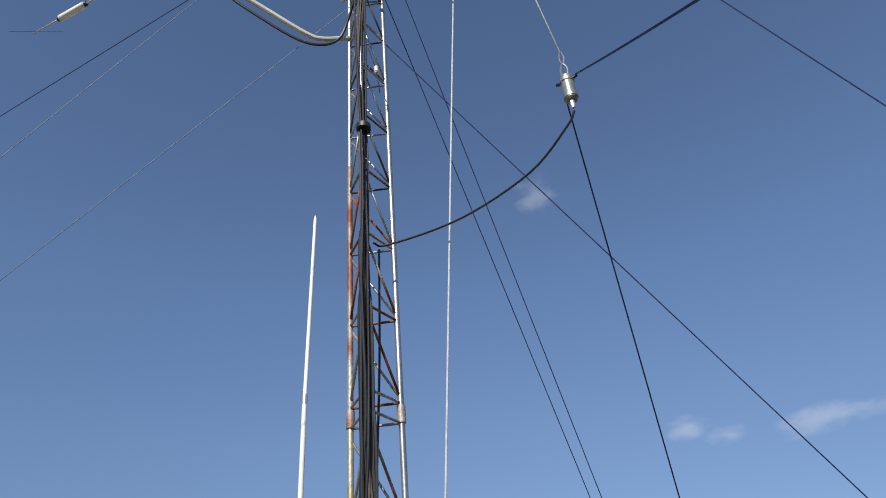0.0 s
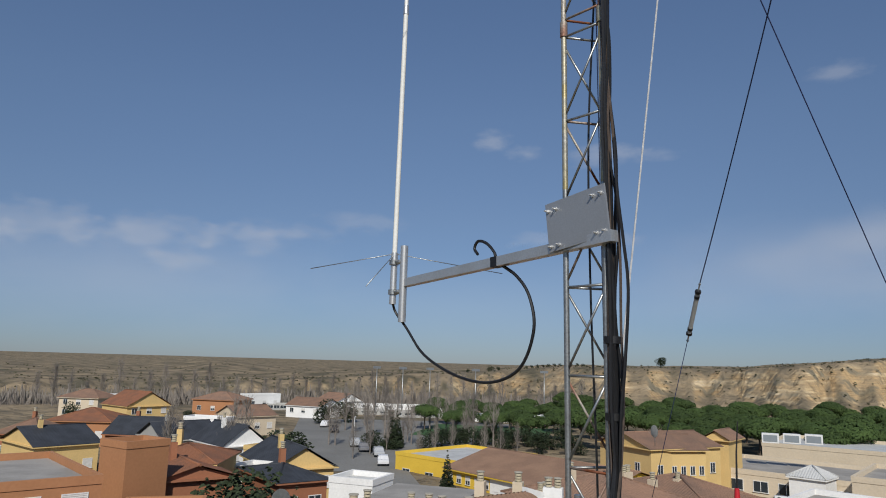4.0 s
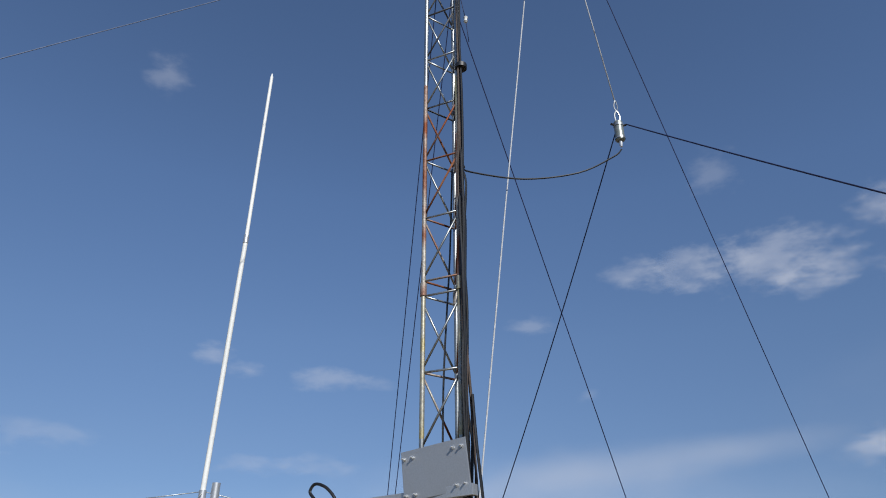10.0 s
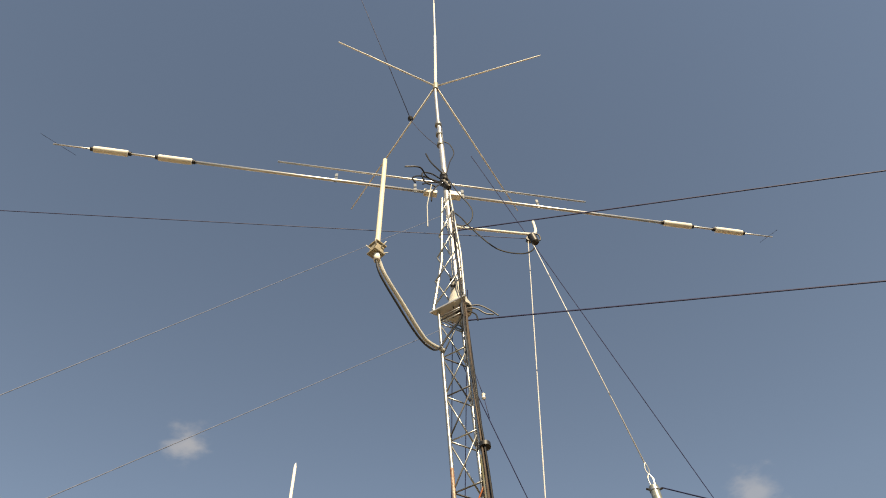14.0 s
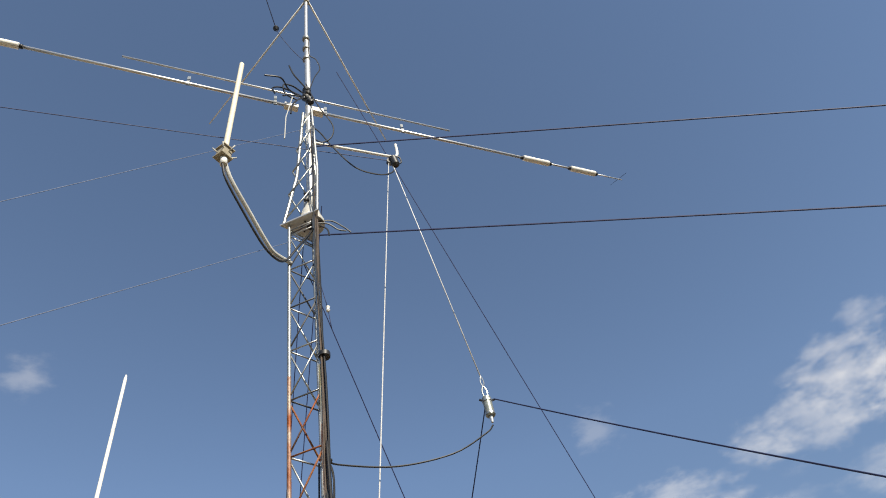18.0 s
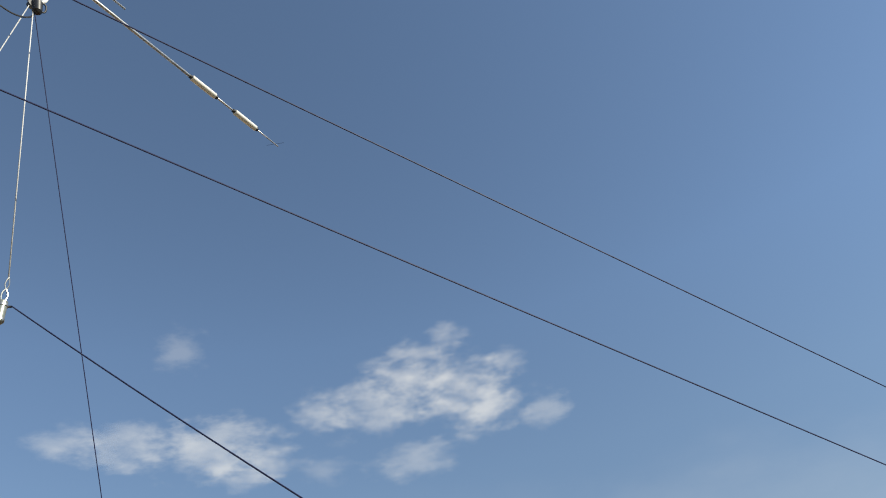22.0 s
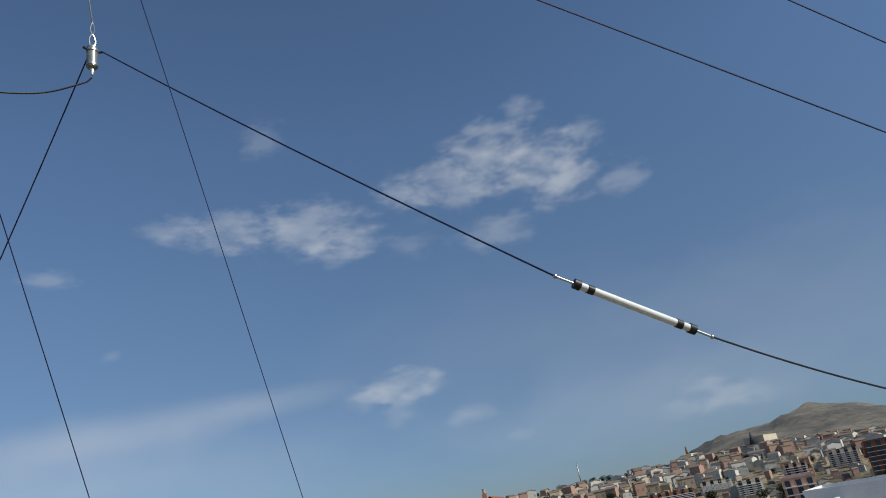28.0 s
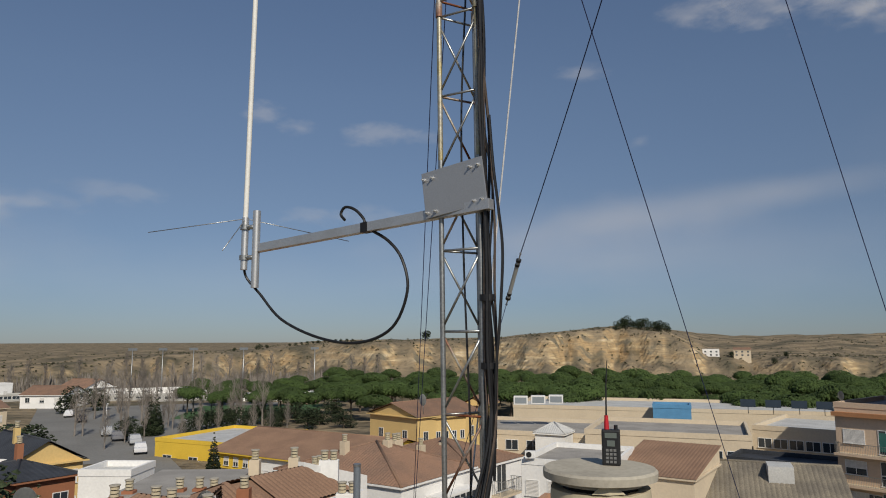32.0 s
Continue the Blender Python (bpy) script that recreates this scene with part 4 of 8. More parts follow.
tube(bm, curve_pts([(0.27, 2.76, 17.87), (0.26, 2.76, 17.4), (0.235, 2.755, 16.8), (0.24, 2.75, 16.2), (0.26, 2.74, 15.5), (0.25, 2.74, 14.96)], 6), 0.0042, 6)
part("coax", bm, RUBBER_AND_SHADE, inner)

# ---- guys, halyards and wire antenna ----


def wire(name, label, pts, r, material, category="wire", group=""):
    ob = thing(name, pts[0], label, category, group)
    bm = bmesh.new()
    tube(bm, pts, r, 6)
    part("strand", bm, material, ob)
    return ob


G = "guy wires of the tower"
BACK, RIGHT_B, RIGHT_C, LEFT, FAR_R = Vector((-0.05, 7.41, 14.0)), Vector((3.22, 6.67, 13.6)), Vector((4.53, 5.86, 13.84)), Vector((-4.25, 0.16, 13.93)), Vector((24.0, -5.77, 13.13))
for a, b, low in (((0.234, 2.727, 19.897), BACK, 0.005), ((0.334, 2.794, 19.854), BACK + Vector((0.01, -0.05, 0)), 0.005), ((0.214, 2.796, 19.264), RIGHT_B, 0.006), ((0.469, 2.514, 21.3), RIGHT_C, 0.02), ((0.245, 2.731, 20.75), LEFT + Vector((0.6, 0.03, 0.07)), 0.002), ((0.253, 2.733, 19.454), LEFT, 0.002), ((0.28, 2.74, 20.51), FAR_R, 0.02), ((0.28, 2.74, 19.47), FAR_R + Vector((0, -0.7, -1.6)), 0.02)):
    pale = b.x < -1
    wire("guy_wire", "thin pale guy wire from the tower to the roof" if pale else "thin navy guy wire from the tower", sag(a, b, low), 0.0019 if pale else 0.0052 if b.x > 20 else 0.003, GUY_PALE if pale else GUY_STEEL, "wire", G)
wire("long_wire", "thin dark aerial wire running off level from the halyard arm", sag((0.86, 2.81, 20.496), (-12.69, 0.66, 18.9), 0.02, 24), 0.003, GUY_STEEL)
wire("halyard_rope", "thin white halyard rope hanging from the arm to the tower foot", [(0.845, 2.81, 20.46), (0.53, 2.825, 17.7), (0.235, 2.83, 15.05)], 0.0034, ROPE, "rope")
wire("balun_rope", "white rope holding up the wire balun", [(0.872, 2.81, 20.46), (1.122, 2.775, 18.36)], 0.0034, ROPE, "rope")

balun = thing("wire_balun", (1.12, 2.765, 18.07), "grey cylindrical balun hanging on a shackle between two wires", "balun")
bm = bmesh.new()
tube(bm, [(1.121, 2.77, 18.11), (1.121, 2.77, 18.115), (1.121, 2.771, 18.225), (1.121, 2.771, 18.23)], [0.018, 0.0235, 0.0235, 0.018], 16)
part("body", bm, mat("grey_green_metal", (0.28, 0.3, 0.27), 0.4, 0.5, 0.2, 12, 90, 0.05), balun)
for z in (18.125, 18.205):
    bm = bmesh.new()
    tube(bm, [(1.121, 2.77, z - 0.006), (1.121, 2.77, z + 0.006)], 0.026, 16)
    part("band", bm, STEEL, balun)
bm = bmesh.new()
tube(bm, [(1.121, 2.77, 18.075), (1.121, 2.77, 18.09), (1.121, 2.77, 18.112)], [0.006, 0.009, 0.01], 10)
part("connector", bm, ALU, balun)
bm = bmesh.new()
tube(bm, curve_pts([(1.112, 2.77, 18.23), (1.108, 2.77, 18.27), (1.121, 2.772, 18.3), (1.134, 2.772, 18.27), (1.13, 2.77, 18.23)], 5), 0.004, 6)
part("shackle", bm, STEEL, balun)
bm = bmesh.new()
tube(bm, curve_pts([(1.122, 2.773, 18.3), (1.112, 2.773, 18.33), (1.122, 2.773, 18.37), (1.13, 2.773, 18.33), (1.123, 2.773, 18.3)], 5), 0.003, 6)
part("shackle", bm, STEEL, balun)
for e in (-1, 1):
    bm = bmesh.new()
    tube(bm, [(1.121, 2.77, 18.2), (1.121 + 0.04 * e, 2.77, 18.215)], 0.006, 8)
    part("terminal", bm, BLACK_PLASTIC, balun)

I1A, I1B, I2A, I2B = Vector((2.095, 1.271, 16.631)), Vector((2.553, 1.042, 16.375)), Vector((3.15, 0.65, 16.06)), Vector((3.354, 0.516, 15.966))
wire("dipole_leg", "dark braided dipole wire from the balun to a coil", sag((1.16, 2.765, 18.215), I1A, 0.015), 0.0034, DARK_WIRE)
wire("dipole_leg", "dark braided dipole wire from the coil to the ribbed insulator", sag(I1B, I2A, 0.014), 0.0034, RUBBER_AND_SHADE)
wire("dipole_leg", "dark dipole wire slanting down behind the tower", sag((1.103, 2.765, 18.17), (0.69, 4.419, 16.44), 0.035), 0.003, DARK_WIRE)
wire("stay_rope", "white rope stretched from the insulator to the roof ridge", sag(I2B, (5.1, -0.92, 14.95), 0.02), 0.0036, ROPE, "rope")
wire("balun_feed", "black coax drooping from the balun to the tower", curve_pts([(1.121, 2.77, 18.06), (1.08, 2.78, 18.02), (0.903, 2.809, 17.93), (0.622, 2.787, 17.858), (0.348, 2.72, 17.835), (0.315, 2.67, 17.83)], 6), 0.0042, RUBBER_AND_SHADE, "cable")


def loading_coil(a, b, tube_mat, label):
    a, b = Vector(a), Vector(b)
    ob = thing("loading_coil", a, label, "antenna coil")
    w = (b - a).normalized()
    ln = (b - a).length
    q = lambda f: a + w * ln * f
    big = min(ln / 0.35, 1.05)
    for f0, f1, r, mm, nm in ((0.0, 0.15, 0.0042, ALU, "eye_rod"), (0.85, 1.0, 0.0042, ALU, "eye_rod"), (0.14, 0.86, 0.0125, tube_mat, "coil_tube"), (0.115, 0.155, 0.0165, RUBBER_AND_SHADE, "end_cap"), (0.2, 0.24, 0.0145, RUBBER_AND_SHADE, "tape_band"), (0.765, 0.805, 0.0145, RUBBER_AND_SHADE, "tape_band"), (0.85, 0.89, 0.0165, RUBBER_AND_SHADE, "end_cap")):
        bm = bmesh.new()
        tube(bm, [q(f0), q(f1)], r * big, 12)
        part(nm, bm, mm, ob)
    for f in (0.0, 1.0):
        bm = bmesh.new()
        bmesh.ops.create_uvsphere(bm, u_segments=8, v_segments=6, radius=0.008, matrix=Matrix.Translation(q(f)))
        part("eye_nut", bm, STEEL, ob)
    return ob


loading_coil(I1A, I1B, WHITE_TUBE, "white loading-coil tube with black end caps in the dipole wire")
loading_coil((0.69, 4.419, 16.44), (0.625, 4.68, 16.13), GREY_TUBE, "grey loading-coil tube with black end caps in the slanting wire")
wire("stay_rope", "dark cord from the coil down to the roof", [(0.625, 4.68, 16.13), (0.2, 6.4, 14.2)], 0.0022, DARK_WIRE, "rope")
ribbed = thing("ribbed_insulator", I2A, "black ribbed strain insulator at the wire end", "insulator")
w = (I2B - I2A).normalized()
bm = bmesh.new()
tube(bm, [I2A, I2A + w * 0.03, I2B - w * 0.025, I2B], [0.007, 0.013, 0.013, 0.007], 10)
part("core", bm, BLACK_PLASTIC, ribbed)
for k in range(5):
    bm = bmesh.new()
    c = I2A + w * (0.07 + 0.03 * k)
    tube(bm, [c - w * 0.004, c, c + w * 0.004], [0.013, 0.03, 0.013], 14)
    part("rib", bm, BLACK_PLASTIC, ribbed)
for c in (I2A - w * 0.02, I2B + w * 0.008):
    bm = bmesh.new()
    tube(bm, [c - w * 0.012, c + w * 0.012], 0.006, 8)
    part("crimp", bm, ALU, ribbed)

head_coax = thing("head_coax", (0.55, 2.76, 20.4), "black coax drooping from the tower head to the pulley", "cable")
bm = bmesh.new()
tube(bm, curve_pts([(0.27, 2.72, 20.78), (0.34, 2.71, 20.66), (0.42, 2.72, 20.5), (0.58, 2.76, 20.3), (0.75, 2.79, 20.27), (0.86, 2.81, 20.34), (0.895, 2.81, 20.44)], 6), 0.0055, 6)
part("coax", bm, RUBBER_AND_SHADE, head_coax)
ends = thing("loose_cable_end", (0.3, 2.7, 19.58), "twisted black wire ends sticking out below the rotator plate", "cable")
for pts in (((0.29, 2.7, 19.56), (0.38, 2.71, 19.585), (0.45, 2.715, 19.54), (0.5, 2.72, 19.49)), ((0.29, 2.69, 19.53), (0.36, 2.7, 19.54), (0.42, 2.71, 19.5), (0.47, 2.71, 19.49)), ((0.3, 2.68, 19.5), (0.35, 2.68, 19.46), (0.36, 2.68, 19.4))):
    bm = bmesh.new()
    tube(bm, curve_pts(pts, 5), 0.005, 6)
    part("strand", bm, RUBBER_AND_SHADE, ends)
drop = thing("hanging_insulator", (0.333, 2.69, 18.776), "small white egg insulator hanging on a wire tail beside the tower", "insulator")
bm = bmesh.new()
tube(bm, [Vector((0.333, 2.69, 18.776)) + Vector((0, 0, z)) for z in (0.022, 0.014, 0.004, -0.004, -0.014, -0.022)], [0.006, 0.012, 0.008, 0.008, 0.012, 0.006], 10)
part("body", bm, WHITE_TUBE, drop)
for pts in (((0.302, 2.675, 18.93), (0.333, 2.69, 18.776)), ((0.333, 2.69, 18.776), (0.349, 2.69, 18.62))):
    bm = bmesh.new()
    tube(bm, [pts[0], pts[1]], 0.0022, 5)
    part("wire_tail", bm, DARK_WIRE, drop)
mast_coax = thing("mast_coax", (0.27, 2.72, 21.7), "black coax coiled along the upper mast", "cable")
bm = bmesh.new()
tube(bm, curve_pts([(0.27, 2.71, 21.35), (0.31, 2.7, 21.55), (0.36, 2.71, 21.75), (0.33, 2.72, 21.95), (0.27, 2.72, 22.05), (0.275, 2.72, 22.4)], 6), 0.005, 6)
part("coax", bm, RUBBER_AND_SHADE, mast_coax)

overhead = thing("overhead_wire", (-0.03, 2.607, 22.32), "thin dark wire rising from a small insulator beside the mast", "wire")
bm = bmesh.new()
tube(bm, [(-0.03, 2.607, 22.32), (-1.31, 2.28, 29.68)], 0.004, 6)
part("strand", bm, DARK_WIRE, overhead)
bm = bmesh.new()
tube(bm, [(-0.02, 2.61, 22.25), (-0.022, 2.61, 22.275), (-0.026, 2.61, 22.3), (-0.03, 2.607, 22.33)], [0.01, 0.028, 0.022, 0.008], 10)
part("insulator", bm, BLACK_PLASTIC, overhead)
bm = bmesh.new()
tube(bm, sag((-0.02, 2.61, 22.25), (0.252, 2.735, 21.9), 0.06), 0.003, 5)
part("cord", bm, DARK_WIRE, overhead)

# ---- houses ----
CACHE = {}


def window_mesh(w, h, style):
    """A window template: frame with a mullion, seen from outside at -y; the pane is a mesh of its own."""
    key = (w, h, style)
    if key in CACHE:
        return CACHE[key]
    bm = bmesh.new()
    t = 0.06
    for lo, hi in (((-w / 2, -0.05, 0), (-w / 2 + t, 0.02, h)), ((w / 2 - t, -0.05, 0), (w / 2, 0.02, h)), ((-w / 2 + t, -0.05, h - t), (w / 2 - t, 0.02, h)), ((-w / 2 - 0.05, -0.12, -0.06), (w / 2 + 0.05, 0.02, 0.0))):
        box(bm, lo, hi)
    cuts = {"plain": 1, "half": 1, "closed": 0, "gallery": max(2, int(w / 0.8)), "dark": 1}[style]
    for k in range(cuts):
        x = -w / 2 + w * (k + 1) / (cuts + 1)
        box(bm, (x - 0.03, -0.045, t), (x + 0.03, 0.02, h - t))
    if style == "gallery":
        box(bm, (-w / 2 + t, -0.045, h * 0.4), (w / 2 - t, 0.02, h * 0.45))
    board = None
    if style in ("half", "closed"):
        bb = bmesh.new()
        low = 0.0 if style == "closed" else h * 0.45
        steps = int((h - low) / 0.1) * 2
        prev = None
        for k in range(steps + 1):
            z, y = low + (h - low) * k / steps, -0.052 if k % 2 else -0.036
            cur = [bb.verts.new((-w / 2 + t, y, z)), bb.verts.new((w / 2 - t, y, z))]
            if prev:
                bb.faces.new((prev[0], prev[1], cur[1], cur[0]))
            prev = cur
        board = bpy.data.meshes.new("shutter")
        bb.to_mesh(board)
        bb.free()
        board.materials.append(SHUTTER)
    me = bpy.data.meshes.new("window")
    bm.to_mesh(me)
    bm.free()
    me.materials.append(FRAME_W)
    me.materials.append(SHUTTER)
    bm = bmesh.new()
    box(bm, (-w / 2 + t, -0.03, t * 0.5), (w / 2 - t, -0.015, h - t))
    pane = bpy.data.meshes.new("pane")
    bm.to_mesh(pane)
    bm.free()
    pane.materials.append(GLASS)
    CACHE[key] = (me, pane, board)
    return CACHE[key]


def add_window(house, face, x, z, w=1.1, h=1.2, style="plain", size=(0, 0), glazed=True):
    me, pane, board = window_mesh(w, h, style)
    W, D = size
    m = {"f": pose(x, 0, z), "b": pose(W - x, D, z, 0, 0, 180), "l": pose(0, D - x, z, 0, 0, -90), "r": pose(W, x, z, 0, 0, 90)}[face]
    ob = shared("window", me, house, m)
    if glazed and style != "closed":
        shared("pane", pane, ob, Matrix())
    if board:
        shared("shutter", board, ob, Matrix())
    return ob


def balcony(house, face, x, z, w, d=0.9, size=(0, 0), rail=None):
    key = ("balcony", w, d, rail.name if rail else "")
    if key not in CACHE:
        bm = bmesh.new()
        box(bm, (-w / 2, -d, -0.16), (w / 2, 0.0, 0.0))
        s = bpy.data.meshes.new("balcony_slab")
        bm.to_mesh(s)
        bm.free()
        s.materials.append(W_BEIGE)
        bm = bmesh.new()
        box(bm, (-w / 2, -d, 0.96), (w / 2, -d + 0.04, 1.0))
        k = int(w / 0.14)
        if rail:
            box(bm, (-w / 2, -d + 0.005, 0.05), (w / 2, -d + 0.035, 0.96))
        else:
            for i in range(k + 1):
                xx = -w / 2 + w * i / k
                box(bm, (xx - 0.01, -d + 0.01, 0), (xx + 0.01, -d + 0.03, 0.96))
        for sx in (-w / 2, w / 2 - 0.03):
            box(bm, (sx, -d + 0.04, 0.96), (sx + 0.03, 0, 1.0))
            for i in range(int(d / 0.14)):
                box(bm, (sx + 0.005, -d + 0.1 + i * 0.14, 0), (sx + 0.025, -d + 0.12 + i * 0.14, 0.96))
        r = bpy.data.meshes.new("railing")
        bm.to_mesh(r)
        bm.free()
        r.materials.append(rail or STEEL)
        CACHE[key] = (s, r)
    s, r = CACHE[key]
    W, D = size
    m = {"f": pose(x, 0, z), "l": pose(0, D - x, z, 0, 0, -90), "r": pose(W, x, z, 0, 0, 90)}[face]
    ob = shared("balcony", s, house, m)
    shared("railing", r, ob, Matrix())


def slope(bm, p0, p1, q1, q0, pitch=0.24, amp=0.035, courses=0):
    """A roof slope between eave p0-p1 and top q0-q1, with rounded tile rows running down it."""
    p0, p1, q0, q1 = (Vector(v) for v in (p0, p1, q0, q1))
    n = max(2, int((p1 - p0).length / pitch))
    up = (p1 - p0).cross(q0 - p0).normalized()
    if up.z < 0:
        up = -up
    ex = (p1 - p0).normalized()
    long = (p1 - p0).length
    x0, x1 = (q0 - p0).dot(ex), (q1 - p0).dot(ex)
    rise0, rise1 = (q0 - p0) - ex * x0, (q1 - p0) - ex * x1
    hipped = x0 > 0.3 or x1 < long - 0.3
    prev = None
    for k in range(n * 4 + 1):
        f = k / (n * 4)
        h = (0.0, 0.75, 1.0, 0.75)[k % 4] * amp
        a, b = p0.lerp(p1, f), q0.lerp(q1, f)
        if hipped:
            x = f * long
            if x < x0:
                top = rise0 * (x / x0)
            elif x > x1:
                top = rise1 * ((long - x) / max(long - x1, 1e-6))
            else:
                top = rise0.lerp(rise1, (x - x0) / max(x1 - x0, 1e-6))
            b = a + top
        a, b = a + up * h, b + up * h
        cur = (bm.verts.new(a), bm.verts.new(b))
        if prev:
            face = bm.faces.new((prev[0], cur[0], cur[1], prev[1]))
            face.smooth = True
        prev = cur


def farther(ob, k):
    """Moves a thing k times as far from the roof and makes it k times as large."""
    eye = Matrix.Translation((0.0, 0.15, 15.77))
    ob.matrix_world = eye @ Matrix.Scale(k, 4) @ eye.inverted() @ ob.matrix_world


def house(name, label, a, b, depth, z0, eave, roof, wall, roof_mat, rise=1.8, over=0.35, pitch=0.24, chimneys=(), group="", category="house", fine=True):
    """A house whose front runs from a to b (as seen from the roof); returns the thing and its size."""
    a, b = Vector((*a, 0)), Vector((*b, 0))
    w = (b - a).length
    turn = math.degrees(math.atan2((b - a).y, (b - a).x))
    ob = thing(name, (a.x, a.y, z0), label, category, group, rz=turn)
    if turn == 0:
        ORG[ob] = Vector((0, 0, 0))
    e, d, o = eave - z0, depth, over
    bm = bmesh.new()
    box(bm, (0, 0, -3), (w, d, e))
    part("wall", bm, wall, ob)
    bm = bmesh.new()
    gables = bmesh.new()
    if roof == "gable_x":
        slope(bm, (-o, -o, e), (w + o, -o, e), (w + o, d / 2, e + rise), (-o, d / 2, e + rise), pitch)
        slope(bm, (w + o, d + o, e), (-o, d + o, e), (-o, d / 2, e + rise), (w + o, d / 2, e + rise), pitch)
        for x in (0.0, w - 0.2):
            vs = [gables.verts.new(p) for p in ((x, 0, e), (x, d, e), (x, d / 2, e + rise - 0.12), (x + 0.2, 0, e), (x + 0.2, d, e), (x + 0.2, d / 2, e + rise - 0.12))]
            for q in ((0, 1, 2), (5, 4, 3), (0, 3, 4, 1), (1, 4, 5, 2), (2, 5, 3, 0)):
                gables.faces.new([vs[i] for i in q])
    elif roof == "gable_y":
        slope(bm, (-o, d + o, e), (-o, -o, e), (w / 2, -o, e + rise), (w / 2, d + o, e + rise), pitch)
        slope(bm, (w + o, -o, e), (w + o, d + o, e), (w / 2, d + o, e + rise), (w / 2, -o, e + rise), pitch)
        for y in (0.0, d - 0.2):
            vs = [gables.verts.new(p) for p in ((0, y, e), (w, y, e), (w / 2, y, e + rise - 0.12), (0, y + 0.2, e), (w, y + 0.2, e), (w / 2, y + 0.2, e + rise - 0.12))]
            for q in ((0, 1, 2), (5, 4, 3), (0, 3, 4, 1), (1, 4, 5, 2), (2, 5, 3, 0)):
                gables.faces.new([vs[i] for i in q])
    elif roof == "hip":
        k = min(d, w) / 2
        slope(bm, (-o, -o, e), (w + o, -o, e), (w - k, d / 2, e + rise), (k, d / 2, e + rise), pitch)
        slope(bm, (w + o, d + o, e), (-o, d + o, e), (k, d / 2, e + rise), (w - k, d / 2, e + rise), pitch)
        slope(bm, (-o, d + o, e), (-o, -o, e), (k, d / 2, e + rise), (k, d / 2 + 0.01, e + rise), pitch)
        slope(bm, (w + o, -o, e), (w + o, d + o, e), (w - k, d / 2 + 0.01, e + rise), (w - k, d / 2, e + rise), pitch)
    elif roof == "shed":
        slope(bm, (-o, -o, e), (w + o, -o, e), (w + o, d + o, e + rise), (-o, d + o, e + rise), pitch)
        vs = [gables.verts.new(p) for p in ((0, 0, e - 0.02), (w, 0, e - 0.02), (w, d, e - 0.02), (0, d, e - 0.02), (w, d, e + rise - 0.1), (0, d, e + rise - 0.1))]
        for q in ((0, 5, 3), (1, 2, 4), (3, 5, 4, 2), (0, 1, 4, 5)):
            gables.faces.new([vs[i] for i in q])
    else:
        box(bm, (0.25, 0.25, e - 0.1), (w - 0.25, d - 0.25, e + 0.06))
        for lo, hi in (((-0.05, -0.05, e), (w + 0.05, 0.22, e + 0.5)), ((-0.05, d - 0.22, e), (w + 0.05, d + 0.05, e + 0.5)), ((-0.05, 0.22, e), (0.22, d - 0.22, e + 0.5)), ((w - 0.22, 0.22, e), (w + 0.05, d - 0.22, e + 0.5))):
            box(gables, lo, hi)
    part("roof", bm, roof_mat, ob)
    if len(gables.verts) and roof.startswith("gable") and fine:
        gables.verts.ensure_lookup_table()
        for half in (0, 6):
            g1 = bmesh.new()
            vs = [g1.verts.new(gables.verts[half + i].co) for i in range(6)]
            for q in ((0, 1, 2), (5, 4, 3), (0, 3, 4, 1), (1, 4, 5, 2), (2, 5, 3, 0)):
                g1.faces.new([vs[i] for i in q])
            part("gable", g1, wall, ob)
        gables.free()
    elif len(gables.verts) and roof.startswith("gable"):
        gables.free()
        g1 = bmesh.new()
        r2 = e + rise - 0.12
        vs = [g1.verts.new(p) for p in (((0, 0, e), (0, d, e), (0, d / 2, r2), (w, 0, e), (w, d, e), (w, d / 2, r2)) if roof == "gable_x" else ((0, 0, e), (w, 0, e), (w / 2, 0, r2), (0, d, e), (w, d, e), (w / 2, d, r2)))]
        for q in ((0, 1, 2), (5, 4, 3), (0, 3, 4, 1), (1, 4, 5, 2), (2, 5, 3, 0)):
            g1.faces.new([vs[i] for i in q])
        part("gable_wall", g1, wall, ob)
    elif len(gables.verts):
        part("parapet" if roof == "flat" else "gable_wall", gables, wall, ob)
    else:
        gables.free()
    if roof in ("gable_x", "gable_y", "hip") and fine:
        k = min(d, w) / 2
        lines = {"gable_x": [((-o, d / 2), (w + o, d / 2))], "gable_y": [((w / 2, -o), (w / 2, d + o))], "hip": [((k, d / 2), (w - k, d / 2))]}[roof]
        for (xa, ya), (xb, yb) in lines:
            bm = bmesh.new()
            tube(bm, [(xa, ya, e + rise), (xb, yb, e + rise)], 0.11, 8)
            part("ridge_tiles", bm, roof_mat, ob)
        if roof == "hip":
            for cx, cy, tx in ((-o, -o, k), (w + o, -o, w - k), (w + o, d + o, w - k), (-o, d + o, k)):
                bm = bmesh.new()
                tube(bm, [(cx, cy, e + 0.03), (tx, d / 2, e + rise + 0.02)], 0.09, 6)
                part("hip_tiles", bm, roof_mat, ob)
    if roof != "flat" and fine:
        bm = bmesh.new()
        box(bm, (-o, -o - 0.04, e - 0.14), (w + o, d + o, e - 0.02))
        part("eave_board", bm, wall, ob)
    for x, y, h in chimneys:
        bm = bmesh.new()
        box(bm, (x - 0.25, y - 0.25, e - 0.2), (x + 0.25, y + 0.25, e + h))
        stack = part("chimney_body", bm, wall if wall is not W_GREEN else W_BRICK, ob)
        for k in range(3):
            bm = bmesh.new()
            tube(bm, [(x, y, e + h + 0.06 + k * 0.17), (x, y, e + h + 0.18 + k * 0.17)], 0.2, 12)
